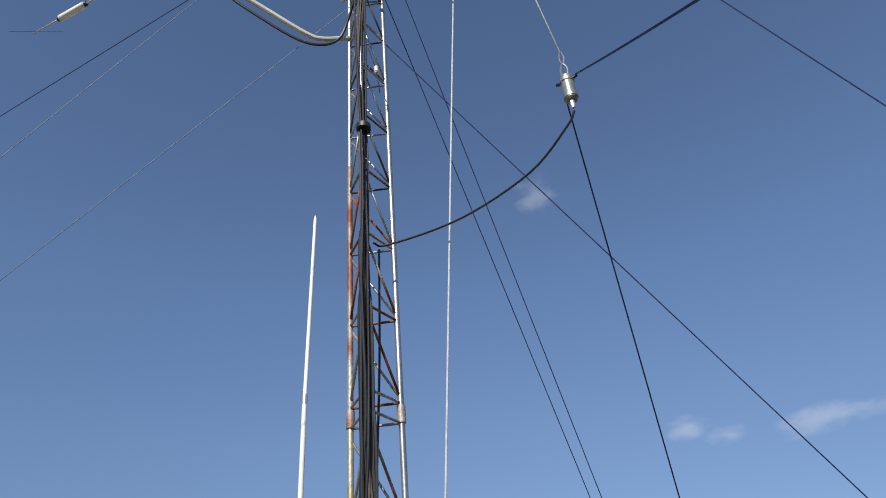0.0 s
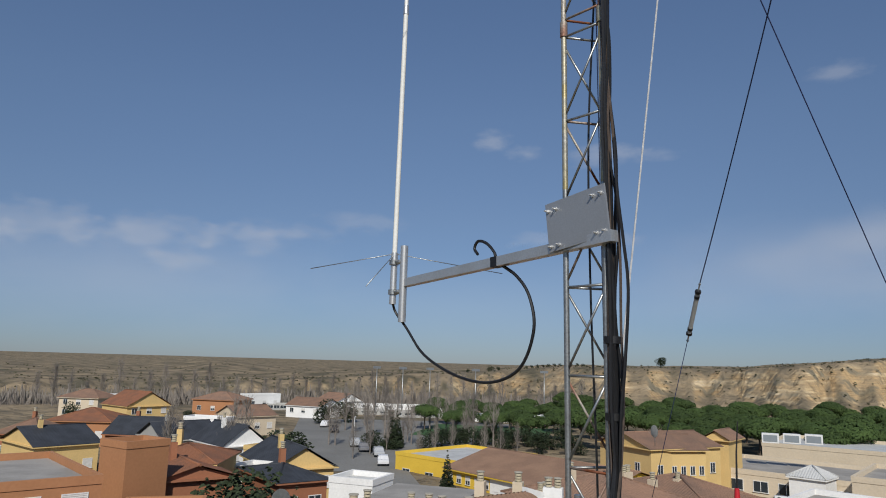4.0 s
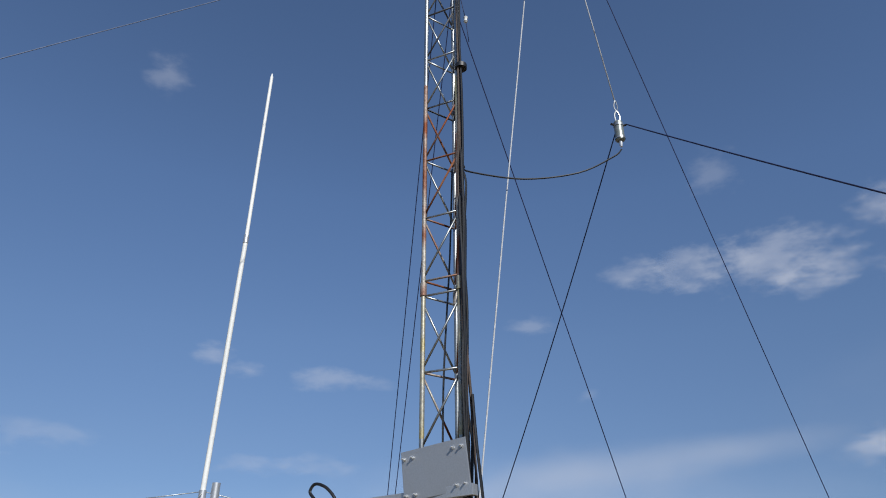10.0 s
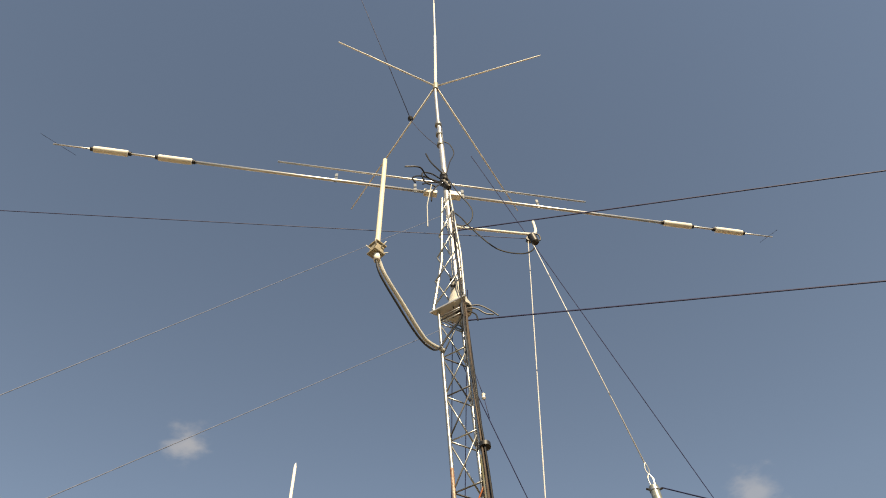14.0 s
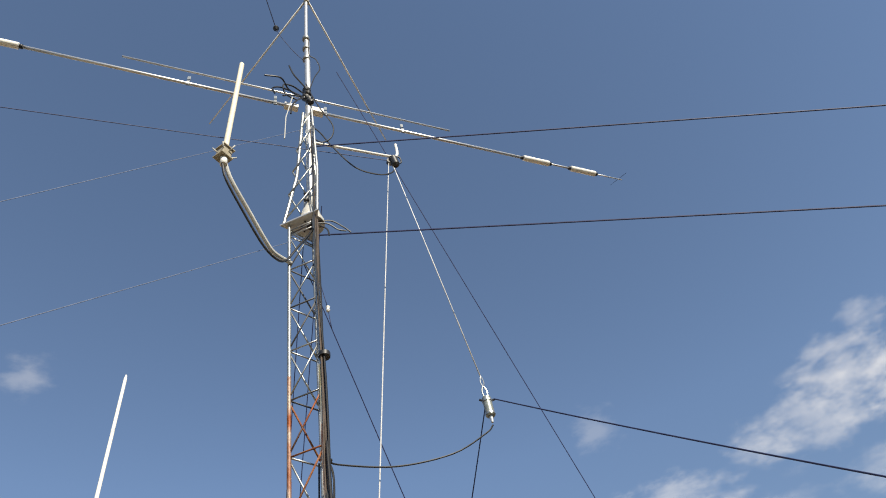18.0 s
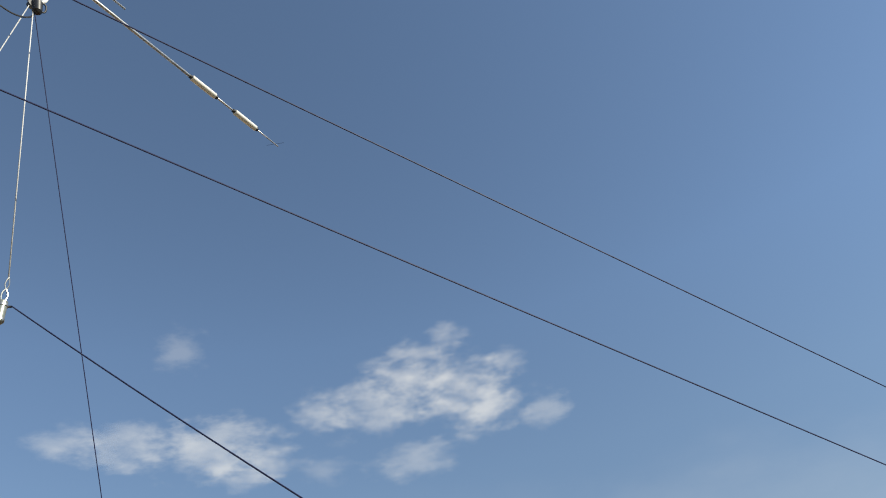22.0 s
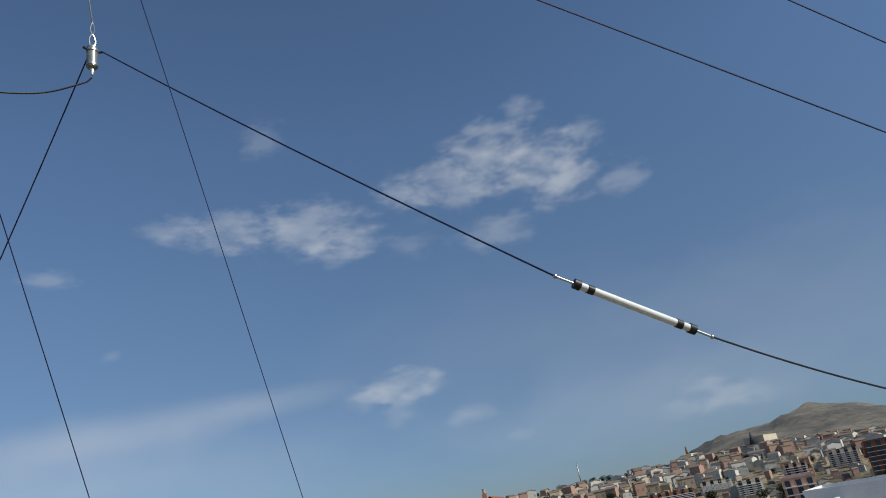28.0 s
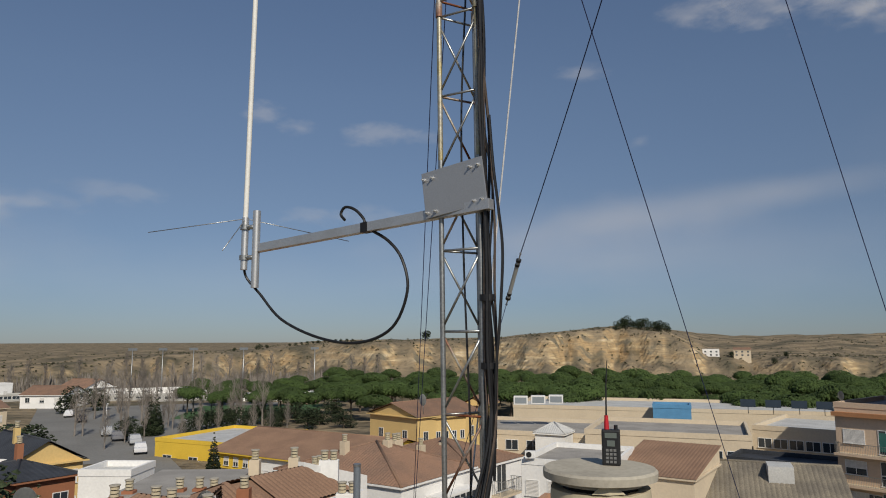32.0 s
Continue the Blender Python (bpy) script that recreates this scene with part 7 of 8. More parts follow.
stair, ss = house("roof_stair_hut", "dark green stair hut with a tiled roof on the building", ((GA + GD * 13.7).x, (GA + GD * 13.7).y), ((GA + GD * 19).x, (GA + GD * 19).y), 5, 24.9, 28.2, "shed", W_GREEN, R_TILE, 0.8, 0.3, 0.28, category="roof hut")
aerial = thing("tv_aerial", tuple((GA + GD * 16.2 + Vector((0, 0, 28.5)))), "thin metal television aerial on the stair hut", "antenna")
c = GA + GD * 16.2
bm = bmesh.new()
tube(bm, [c + Vector((0, 0, 28.0)), c + Vector((0, 0, 31.2))], 0.025, 6)
part("pole", bm, STEEL, aerial)
for zz, ln in ((30.2, 0.9), (31.1, 1.1)):
    bm = bmesh.new()
    tube(bm, [c + GD * -ln + Vector((0, 0, zz)), c + GD * ln + Vector((0, 0, zz + 0.05))], 0.018, 6)
    part("boom", bm, STEEL, aerial)
    for k in range(9):
        bm = bmesh.new()
        q = c + GD * (-ln + 2 * ln * k / 8) + Vector((0, 0, zz))
        tube(bm, [q + Vector((0.15, -0.12, 0)), q - Vector((0.15, -0.12, 0))], 0.008, 5)
        part("rod", bm, STEEL, aerial)

# ---- trees ----
rt = random.Random(11)


def leaf_cloud(bm, lumps, count, size, flat=0.6):
    """Many small leaf clumps scattered through lumps given as (centre, radii)."""
    total = sum(r.x * r.y for _, r in lumps)
    for c, r in lumps:
        for _ in range(max(6, int(count * r.x * r.y / total))):
            v = Vector((rt.gauss(0, 1), rt.gauss(0, 1), rt.gauss(0, 1))).normalized() * (0.55 + 0.5 * rt.random() ** 0.5)
            p = c + Vector((v.x * r.x, v.y * r.y, v.z * r.z))
            k = size * rt.uniform(0.6, 1.4)
            m = Euler((rt.uniform(-1, 1) * flat, rt.uniform(-1, 1) * flat, rt.uniform(0, 6.28))).to_matrix()
            q = [bm.verts.new(p + m @ (Vector((a, b, cc)) * k)) for a, b, cc in ((1, 0, -0.15), (0.25, 0.8, 0.1), (-0.8, 0.5, -0.2), (-0.7, -0.6, 0.15), (0.35, -0.85, -0.1))]
            top = bm.verts.new(p + m @ Vector((0, 0, 0.45 * k)))
            for i in range(5):
                bm.faces.new((q[i], q[(i + 1) % 5], top))


def tree_thing(name, label, trunk_pts, trunk_r, limbs, lumps, count, size, leaf, group, flat=0.6):
    ob = thing(name, (0, 0, 0), label, "tree", group)
    bm = bmesh.new()
    tube(bm, trunk_pts, trunk_r, 7)
    part("trunk", bm, BARK, ob)
    for l in limbs:
        bm = bmesh.new()
        tube(bm, l, [0.12, 0.07, 0.03][: len(l)], 5)
        part("limb", bm, BARK, ob)
    bm = bmesh.new()
    leaf_cloud(bm, lumps, count, size, flat)
    part("crown", bm, leaf, ob)
    return ob


def needle_dome(bm, lumps, count, size):
    """Small needle tufts over the upper side of overlapping domes."""
    total = sum(r.x * r.y for _, r in lumps)
    for c, r in lumps:
        for _ in range(int(count * r.x * r.y / total)):
            v = Vector((rt.gauss(0, 1), rt.gauss(0, 1), rt.gauss(0.35, 0.8))).normalized() * rt.uniform(0.86, 1.04)
            p = c + Vector((v.x * r.x, v.y * r.y, v.z * r.z))
            lean = Vector((v.x / r.x, v.y / r.y, v.z / r.z)).normalized().to_track_quat("Z", "Y").to_matrix()
            k, a0 = size * rt.uniform(0.6, 1.5), rt.uniform(0, 6.28)
            q = [bm.verts.new(p + lean @ Vector((k * math.cos(a0 + a), k * math.sin(a0 + a), rt.uniform(-0.25, 0.05) * k))) for a in (0, 1.6, 3.2, 4.7)]
            top = bm.verts.new(p + lean @ Vector((0, 0, 0.3 * k)))
            for i in range(4):
                bm.faces.new((q[i], q[(i + 1) % 4], top))


def umbrella(seed, w, ht):
    rt.seed(seed)
    lumps = [(Vector((0, 0, ht - 2.0)), Vector((w * 0.75, w * 0.75, 2.1)))]
    for _ in range(9):
        a, d = rt.uniform(0, 6.28), w * (0.35 + 0.35 * rt.random())
        lumps.append((Vector((d * math.cos(a), d * math.sin(a), ht - 2.2 - 1.1 * (d / w) ** 2 + rt.uniform(-0.3, 0.3))), Vector((w * 0.36, w * 0.36, 1.5 + 0.5 * rt.random()))))
    ob = thing("stone_pine", (0, 0, 0), "umbrella-shaped dark green stone pine in the riverside wood", "tree", "pines of the riverside wood")
    bm = bmesh.new()
    tube(bm, [(0, 0, -1), (0.1, 0, ht * 0.4), (0, 0.1, ht - 1.2)], [0.28, 0.22, 0.1], 7)
    part("trunk", bm, BARK, ob)
    for a in (0.3, 1.7, 2.9, 4.1, 5.3):
        bm = bmesh.new()
        tube(bm, [(0, 0, ht * 0.45), (math.cos(a) * w * 0.3, math.sin(a) * w * 0.3, ht * 0.62), (math.cos(a) * w * 0.6, math.sin(a) * w * 0.6, ht - 2.2)], [0.12, 0.07, 0.03], 5)
        part("limb", bm, BARK, ob)
    bm = bmesh.new()
    needle_dome(bm, lumps, 2300, 0.3)
    part("crown", bm, PINE, ob)
    return ob


def conifer(seed, w, ht):
    rt.seed(seed)
    lumps = [(Vector((0, 0, 0.8 + (ht - 1) * f)), Vector((w * (1.05 - f), w * (1.05 - f), ht * 0.09))) for f in (0.0, 0.12, 0.25, 0.38, 0.52, 0.66, 0.8, 0.93)]
    return tree_thing("conifer", "tall dark green garden conifer between the houses", [(0, 0, -1), (0, 0, ht * 0.9)], [0.2, 0.05], [], lumps, 1700, 0.19, DARK_LEAF, "garden conifers")


def round_tree(seed, w, ht):
    rt.seed(seed)
    lumps = [(Vector((rt.uniform(-0.5, 0.5) * w, rt.uniform(-0.5, 0.5) * w, ht * rt.uniform(0.25, 0.8))), Vector((w * 0.55, w * 0.55, ht * 0.24))) for _ in range(8)]
    return tree_thing("evergreen_tree", "rounded dark evergreen tree", [(0, 0, -1), (0, 0, ht * 0.6)], [0.2, 0.1], [[(0, 0, ht * 0.3), (0.4 * w, 0.2, ht * 0.55)], [(0, 0, ht * 0.35), (-0.3 * w, -0.3 * w, ht * 0.6)]], lumps, 1000, 0.25, DARK_LEAF, "evergreen trees")


def bare_tree(seed, ht):
    r = random.Random(seed)
    ob = thing("bare_poplar", (0, 0, 0), "leafless grey poplar tree in winter", "tree", "leafless poplars")
    bm = bmesh.new()
    tube(bm, [(0, 0, -1), (0.1, 0, ht * 0.5), (0, 0.1, ht)], [0.2, 0.12, 0.02], 6)
    part("trunk", bm, BARE, ob)
    twigs = bmesh.new()
    for k in range(34):
        z = ht * (0.2 + 0.75 * k / 34)
        a = r.uniform(0, 6.28)
        ln = (1 - z / ht) * ht * 0.28 + 0.8
        e = Vector((math.cos(a) * ln * 0.55, math.sin(a) * ln * 0.55, z + ln))
        if k < 9:
            bm = bmesh.new()
            tube(bm, [(0, 0, z), Vector((0, 0, z)).lerp(e, 0.5) + Vector((0.1, 0.1, -0.2)), e], [0.06, 0.04, 0.015], 4)
            part("limb", bm, BARE, ob)
        else:
            tube(twigs, [(0, 0, z), e], [0.045, 0.012], 3)
        for _ in range(7):
            s0 = Vector((0, 0, z)).lerp(e, r.uniform(0.3, 0.95))
            tube(twigs, [s0, s0 + Vector((r.uniform(-0.7, 0.7), r.uniform(-0.7, 0.7), r.uniform(0.5, 1.5)))], [0.022, 0.008], 3, cap=False)
    tagged(part("twig_crown", twigs, BARE, ob), kind="stuff")
    return ob


def plant(templates, spots, rnd):
    for i, (az, d, sc) in enumerate(spots):
        src = templates[i % len(templates)]
        p = polar(az, d)
        m = Matrix.Translation((p.x, p.y, height(az, d) - 0.1)) @ Matrix.Rotation(rnd.uniform(0, 6.28), 4, "Z")
        if i < len(templates):
            src.matrix_world = m @ Matrix.Scale(sc, 4)
        else:
            ob = copy_thing(src, m)
            ob.scale = (sc, sc, sc * rnd.uniform(0.9, 1.1))


rp = random.Random(5)
spots = []
for row, (r0, a0, a1, step) in enumerate(((150, -13, 31, 1.75), (166, -18, 33, 1.6), (184, -18, 34, 1.5), (205, -16, 36, 1.5), (232, -10, 38, 1.5))):
    az = a0
    while az < a1:
        sc = 0.72 if az > -8 else 0.6
        spots.append((az + rp.uniform(-0.6, 0.6), r0 + rp.uniform(-8, 8), sc * rp.uniform(0.85, 1.12)))
        az += step
plant([umbrella(1, 6.0, 9.2), umbrella(2, 5.4, 9.6), umbrella(3, 6.4, 8.8)], spots, rp)
extra = [(-29.6, 92, 0.75), (-26.2, 180, 0.9), (-24.9, 185, 0.9), (-39.8, 200, 0.8), (-36.6, 180, 0.5), (-44.8, 190, 0.6), (-0.1, 600, 1.4)] + [(15.3 + 0.42 * k, 590 + 6 * (k % 3), 1.1 + 0.25 * (k % 3)) for k in range(10)] + [(-13.4, 640, 0.8), (-12.8, 645, 0.6), (-15.2, 640, 0.5)] + [(-11 + 0.45 * k, 650, 0.45) for k in range(12)] + [(23.6, 560, 0.7), (26.5, 540, 0.7), (27.4, 545, 0.6)] + [(-18 + 0.95 * k, 133 + 5 * (k % 3), 0.55 + 0.1 * (k % 2)) for k in range(13)] + [(-29.0, 108, 0.95), (-31.6, 56, 1.05), (-30.4, 57, 1.0), (-32.6, 58, 0.95), (-27.5, 84, 0.6), (-30.6, 100, 0.7), (-34.5, 78, 0.55), (-22.6, 128, 0.6)]
plant([round_tree(21, 3.6, 6.5), round_tree(22, 4.2, 7.0)], extra, rp)
plant([conifer(31, 1.7, 9.0), conifer(32, 2.0, 8.0)], [(-33.4, 46, 0.95), (-32.2, 48, 1.0), (-31.0, 47, 0.85), (-29.6, 50, 0.8), (-34.6, 58, 0.7), (-39.6, 57, 0.75), (-28.0, 56, 0.7), (-44.9, 62, 0.9), (-16.4, 88, 0.6), (-21.0, 132, 0.9), (-20.6, 134, 0.8), (-34.3, 40.5, 1.0), (-33.2, 43, 0.8), (-38.6, 44, 0.75), (-40.2, 48, 0.7), (58.6, 118, 0.9), (50.8, 104, 0.6)], rp)
bare = [(-37.8, 100, 1.0), (-37.2, 104, 0.9), (-33.2, 96, 1.0), (-32.4, 100, 1.1), (-34.2, 108, 0.9)] + [(-26 + 0.62 * k + rp.uniform(-0.3, 0.3), 135 + 45 * rp.random(), 0.7 + 0.4 * rp.random()) for k in range(22)] + [(-47 + 1.05 * k, 235 + 50 * rp.random(), 0.9 + 0.5 * rp.random()) for k in range(42)] + [(-24 + 1.3 * k, 118 + 6 * (k % 4), 0.6) for k in range(11)] + [(68.6, 62, 0.6), (70.4, 60, 0.6), (56.2, 100, 0.6), (57.5, 98, 0.5)]
plant([bare_tree(41, 9.0), bare_tree(42, 8.0), bare_tree(43, 10.0)], bare, rp)

# grey winter woods along the foot of the cliffs, past counting
rw = random.Random(23)
bm = bmesh.new()
for _ in range(2600):
    a, d = rw.uniform(-52, -6), rw.uniform(270, 430)
    p = polar(a, d, height(a, d) - 0.3)
    ht = rw.uniform(4, 9)
    base = bm.verts.new(p + Vector((0, 0, ht)))
    for k in range(5):
        q = p + Vector((rw.uniform(-1.6, 1.6), rw.uniform(-1.6, 1.6), ht * rw.uniform(0.6, 1.0)))
        r = rw.uniform(0.12, 0.3)
        vs = [bm.verts.new(p + Vector((-0.1, 0, 0))), bm.verts.new(p + Vector((0.1, 0, 0))), bm.verts.new(q + Vector((r, 0, -ht * 0.25))), bm.verts.new(q), bm.verts.new(q + Vector((-r, 0.1, -ht * 0.3)))]
        bm.faces.new(vs)
    bm.verts.remove(base)
tagged(part("winter_wood", bm, BARE), "grey leafless riverside wood below the cliffs", "woodland", kind="stuff")
# scrub and small trees over the cliffs and the plateau
bm = bmesh.new()
for _ in range(2600):
    a = rw.uniform(-52, 44)
    d = rw.uniform(470, 1000) if rw.random() < 0.6 else rw.uniform(470, 600)
    p = polar(a, d, height(a, d))
    leaf_cloud(bm, [(p + Vector((0, 0, 0.4)), Vector((1, 1, 0.6)) * rw.uniform(0.4, 1.2))], 6, rw.uniform(0.35, 0.7))
SCRUB = mat("dry_scrub", (0.1, 0.095, 0.05), 0.9, 0, 0.4, 0.3, 3, 0.3, second=(0.07, 0.07, 0.04))
tagged(part("cliff_scrub", bm, SCRUB), "low dark scrub dotted over the cliffs and plateau", "scrub", kind="stuff")

# ---- hillside town ----
T_TAN, T_ROSE = paint("tan_render", (0.42, 0.33, 0.22)), paint("dusty_rose_render", (0.42, 0.26, 0.19))
T_PALE = paint("chalky_render", (0.62, 0.58, 0.5))
TOWN_WALLS = [(W_BEIGE, "beige"), (T_TAN, "tan"), (T_PALE, "chalky white"), (T_ROSE, "dusty pink"), (W_GREY, "grey"), (T_PALE, "chalky white")]
templates = []
for k, (wm, word) in enumerate(TOWN_WALLS):
    w, d, e = 7 + 1.3 * (k % 3), 7 + k % 2, 5.6 + 1.1 * (k % 4)
    hh_, sz = house("town_house", f"{word} house with a brown tile roof on the old-town hillside", (0, 0), (w, 0.001), d, 0, e, "gable_x" if k % 2 else "gable_y", wm, R_TOWN, 1.3, 0.3, 0.9, group="old-town houses on the hill", fine=False)
    for z in (3.3,):
        for x in (1.6, w - 1.8):
            add_window(hh_, "f", x, z, 1.1, 1.4, "dark", sz, False)
    templates.append(hh_)
rh = random.Random(3)
count = 0
far_town = []
for r in np.arange(190, 485, 10.0):
    az = 45.0 + rh.uniform(0, 1)
    while az < 91:
        top = along(TOWN, az)
        if rh.random() < (0.92 if az > 50 else 0.55) and not (r > 430 and az < 56):
            p = polar(az, r)
            m = pose(p.x, p.y, height(az, r), 0, 0, -az + rh.uniform(-28, 28)) @ Matrix.Scale(rh.uniform(0.42, 0.68), 4)
            src = templates[rh.randrange(6)]
            if count >= 285:
                far_town.append((rh.randrange(6), m))
            elif count < 6:
                src = templates[count]
                src.matrix_world = m
            else:
                copy_thing(src, m)
            count += 1
        az += math.degrees(6.0 / r) * rh.uniform(0.9, 1.7)

verts, faces, slots = [], [], []
for kind_no, m in far_town:
    for child in templates[kind_no].children:
        n0 = len(verts)
        mm = m @ child.matrix_basis
        verts += [mm @ v.co for v in child.data.vertices]
        slot = kind_no if child.name.startswith(("wall", "gable")) else 6 if child.name.startswith("roof") else 7
        for f in child.data.polygons:
            faces.append([n0 + i for i in f.vertices])
            slots.append(slot)
me = bpy.data.meshes.new("far_town")
me.from_pydata([tuple(v) for v in verts], [], faces)
for wm, _ in TOWN_WALLS:
    me.materials.append(wm)
me.materials.append(R_TOWN)
me.materials.append(GLASS)
for f, slot in zip(me.polygons, slots):
    f.material_index = slot
tagged(new("far_town", me), "dense far rows of tan and pink houses on the upper hillside", "houses", kind="stuff")


def tower_block(label, az0, az1, d, z_top, wall, levels):
    a, b = polar(az0, d), polar(az1, d)
    g = height((az0 + az1) / 2, d)
    ob, sz = house("tower_block", label, (a.x, a.y), (b.x, b.y), 11, g, z_top, "flat", wall, R_FLAT, group="tall blocks of the town", category="building")
    bm = bmesh.new()
    cols = max(3, int(sz[0] / 2.4))
    st = (z_top - g - 1.2) / levels
    for lv in range(levels):
        for c in range(cols):
            x = sz[0] * (c + 0.5) / cols
            z = 1.2 + lv * st
            box(bm, (x - 0.6, -0.05, z), (x + 0.6, 0.05, z + 1.4))
    tagged(part("window_grid", bm, GLASS, ob), kind="stuff")
    for lv in range(levels):
        bm = bmesh.new()
        box(bm, (0.3, -0.7, 0.95 + lv * st), (sz[0] - 0.3, 0, 1.1 + lv * st))
        part("balcony_slab", bm, W_WHITE, ob)


tower_block("red and cream nine-storey block with long balconies", 56.9, 60.3, 262, 12.0, W_BRICK, 8)
tower_block("cream seven-storey block with balconies", 60.8, 63.0, 290, 12.6, W_BEIGE, 8)
tower_block("beige tall block with dark windows", 63.2, 65.0, 250, 11.6, W_CREAM, 6)
tower_block("pink block above the roofs", 66.6, 68.2, 280, 14.0, W_PINK, 6)
tower_block("pale block with stacked balconies", 69.6, 71.6, 300, 15.6, W_CREAM, 8)
tower_block("brown tall block with dark windows", 72.0, 73.8, 240, 16.6, W_BROWN, 8)
tower_block("orange and cream tall block", 74.2, 78.2, 200, 19.0, W_YELLOW, 7)
tower_block("red brick block at the town edge", 85.2, 87.4, 190, 22.2, W_BRICK, 5)
tower_block("pink flats below the church", 66.2, 68.4, 200, 11.5, W_PINK, 4)
church = thing("church", (0, 0, 0), "old stone church with a tall pointed bell tower above the town", "church")
p = polar(65.2, 450)
g = height(65.2, 450)
bm = bmesh.new()
box(bm, (p.x - 2.4, p.y - 2.4, g - 2), (p.x + 2.4, p.y + 2.4, 26.5))
part("bell_tower", bm, W_BEIGE, church)
bm = bmesh.new()
box(bm, (p.x - 2.8, p.y - 2.8, 26.5), (p.x + 2.8, p.y + 2.8, 27.1))
part("cornice", bm, W_BEIGE, church)
bm = bmesh.new()
tube(bm, [(p.x, p.y, 27.1), (p.x, p.y, 34.5)], [2.2, 0.12], 8)
part("spire", bm, R_SLATE, church)
bm = bmesh.new()
box(bm, (p.x + 2, p.y - 6, g - 2), (p.x + 20, p.y + 6, g + 9))
part("nave", bm, W_BEIGE, church)
fort = thing("hill_fort", (0, 0, 0), "ochre ruined fort with a square keep on the hilltop", "fort")
p = polar(60.4, 505)
g = height(60.4, 505)
bm = bmesh.new()
box(bm, (p.x - 9, p.y - 6, g - 3), (p.x + 9, p.y + 6, g + 3.5), bevel=0.6)
part("rampart", bm, W_CREAM, fort)
bm = bmesh.new()
box(bm, (p.x - 1, p.y - 4, g), (p.x + 9, p.y + 4, g + 7.0), bevel=0.3)
part("keep", bm, W_CREAM, fort)
bm = bmesh.new()
tube(bm, [(p.x + 2, p.y, g + 7), (p.x + 2, p.y, g + 12)], [0.9, 0.5], 8)
part("turret", bm, W_BROWN, fort)
relay = thing("relay_mast", (0, 0, 0), "tall thin relay mast on the hill crest", "mast")
p = polar(52.3, 520)
g = height(52.3, 520)
bm = bmesh.new()
tube(bm, [(p.x, p.y, g - 1), (p.x, p.y, g + 17)], [0.5, 0.25], 5)
part("pole", bm, STEEL, relay)
for k in range(4):
    bm = bmesh.new()
    tube(bm, [(p.x - 0.8, p.y, g + 9 + 2 * k), (p.x + 0.8, p.y, g + 9.6 + 2 * k)], 0.3, 5)
    part("aerial", bm, STEEL, relay)
hill = [(47 + 42 * rp.random(), 200 + 280 * rp.random(), 0.4 + 0.4 * rp.random()) for _ in range(70)]
crest = hill + [(46 + 0.75 * k + rp.uniform(-0.3, 0.3), 505 + 20 * rp.random(), 0.55 + 0.35 * rp.random()) for k in range(17)] + [(84 + 0.8 * k, 505, 0.8) for k in range(8)]
plant([round_tree(23, 3.8, 6.0), round_tree(24, 3.4, 6.6)], crest, rp)
for az, lab in ((22.2, "white"), (24.4, "cream")):
    a, b = polar(az - 0.6, 560), polar(az + 0.6, 560)
    g = 16 + 560 * math.tan(radians(-1.35))
    hq, sq = house("cliff_house", f"{lab} house standing on the cliff terrace", (a.x, a.y), (b.x, b.y), 9, g - 4, g + 6, "flat" if lab == "white" else "gable_x", W_WHITE if lab == "white" else W_CREAM, R_FLAT if lab == "white" else R_TILE, 1.6)
    rows(hq, sq, "f", 3, (5.6, 8.0), 1.4, 1.2, "dark")

# ---- roads, cars, street furniture ----


def strip(name, pts, width, z, material, label):
    bm = bmesh.new()
    pts = [Vector((*pol(a, d), 0)) for a, d in pts]
    prev = None
    for i, p in enumerate(pts):
        way = (pts[min(i + 1, len(pts) - 1)] - pts[max(i - 1, 0)]).normalized()
        side = Vector((-way.y, way.x, 0)) * width / 2
        cur = (bm.verts.new(p - side + Vector((0, 0, z))), bm.verts.new(p + side + Vector((0, 0, z))))
        if prev:
            bm.faces.new((prev[0], prev[1], cur[1], cur[0]))
        prev = cur
    return tagged(part(name, bm, material), label, name, kind="structure")


strip("road", [(-18.5, 70), (-21.0, 95), (-22.2, 115), (-24.6, 145), (-27.0, 190), (-28.5, 225)], 8, 0.05, PALE_ASPHALT, "grey asphalt street between the villas")
strip("road", [(54, 60), (55, 85), (56, 110), (56.5, 140)], 16, 0.05, ASPHALT, "asphalt car park and street")
strip("car_park", [(47, 96), (56, 94), (64, 90), (72, 88), (80, 88), (88, 88), (96, 88)], 90, 0.03, ASPHALT, "broad dark asphalt of the streets below the town")
strip("road", [(66, 55), (72, 58), (78, 55), (84, 50)], 7, 0.05, ASPHALT, "asphalt street below the tall block")
GRASS = mat("sports_turf", (0.06, 0.13, 0.05), 0.95, 0, 0.2, 0.3, 5, 0.2)
strip("car_park", [(-29, 150), (-24, 150), (-18, 150), (-13, 148)], 90, 0.03, PALE_ASPHALT, "pale dusty asphalt round the sports ground")
STANDS = [(-27.5, -21.5, 212, 1.0, W_GREY), (-21.0, -15.0, 205, 1.3, W_GREY), (-14.5, -6.5, 198, 1.4, W_WHITE), (-25.0, -17.0, 238, 1.0, W_WHITE), (-12.0, -4.0, 222, 1.6, W_GREY), (-31.0, -27.0, 225, 1.4, W_GREY)]
for a0, a1, d, e, wm in STANDS:
    h, s = house("sports_stand", f"long low {'white' if wm is W_WHITE else 'grey'} sports building behind the poplars", pol(a0, d), pol(a1, d), 6, -2, e, "flat", wm, R_WHITE, group="low sports buildings", category="building")
    rows(h, s, "f", 8, (2.6,), 1.8, 1.0, "dark")
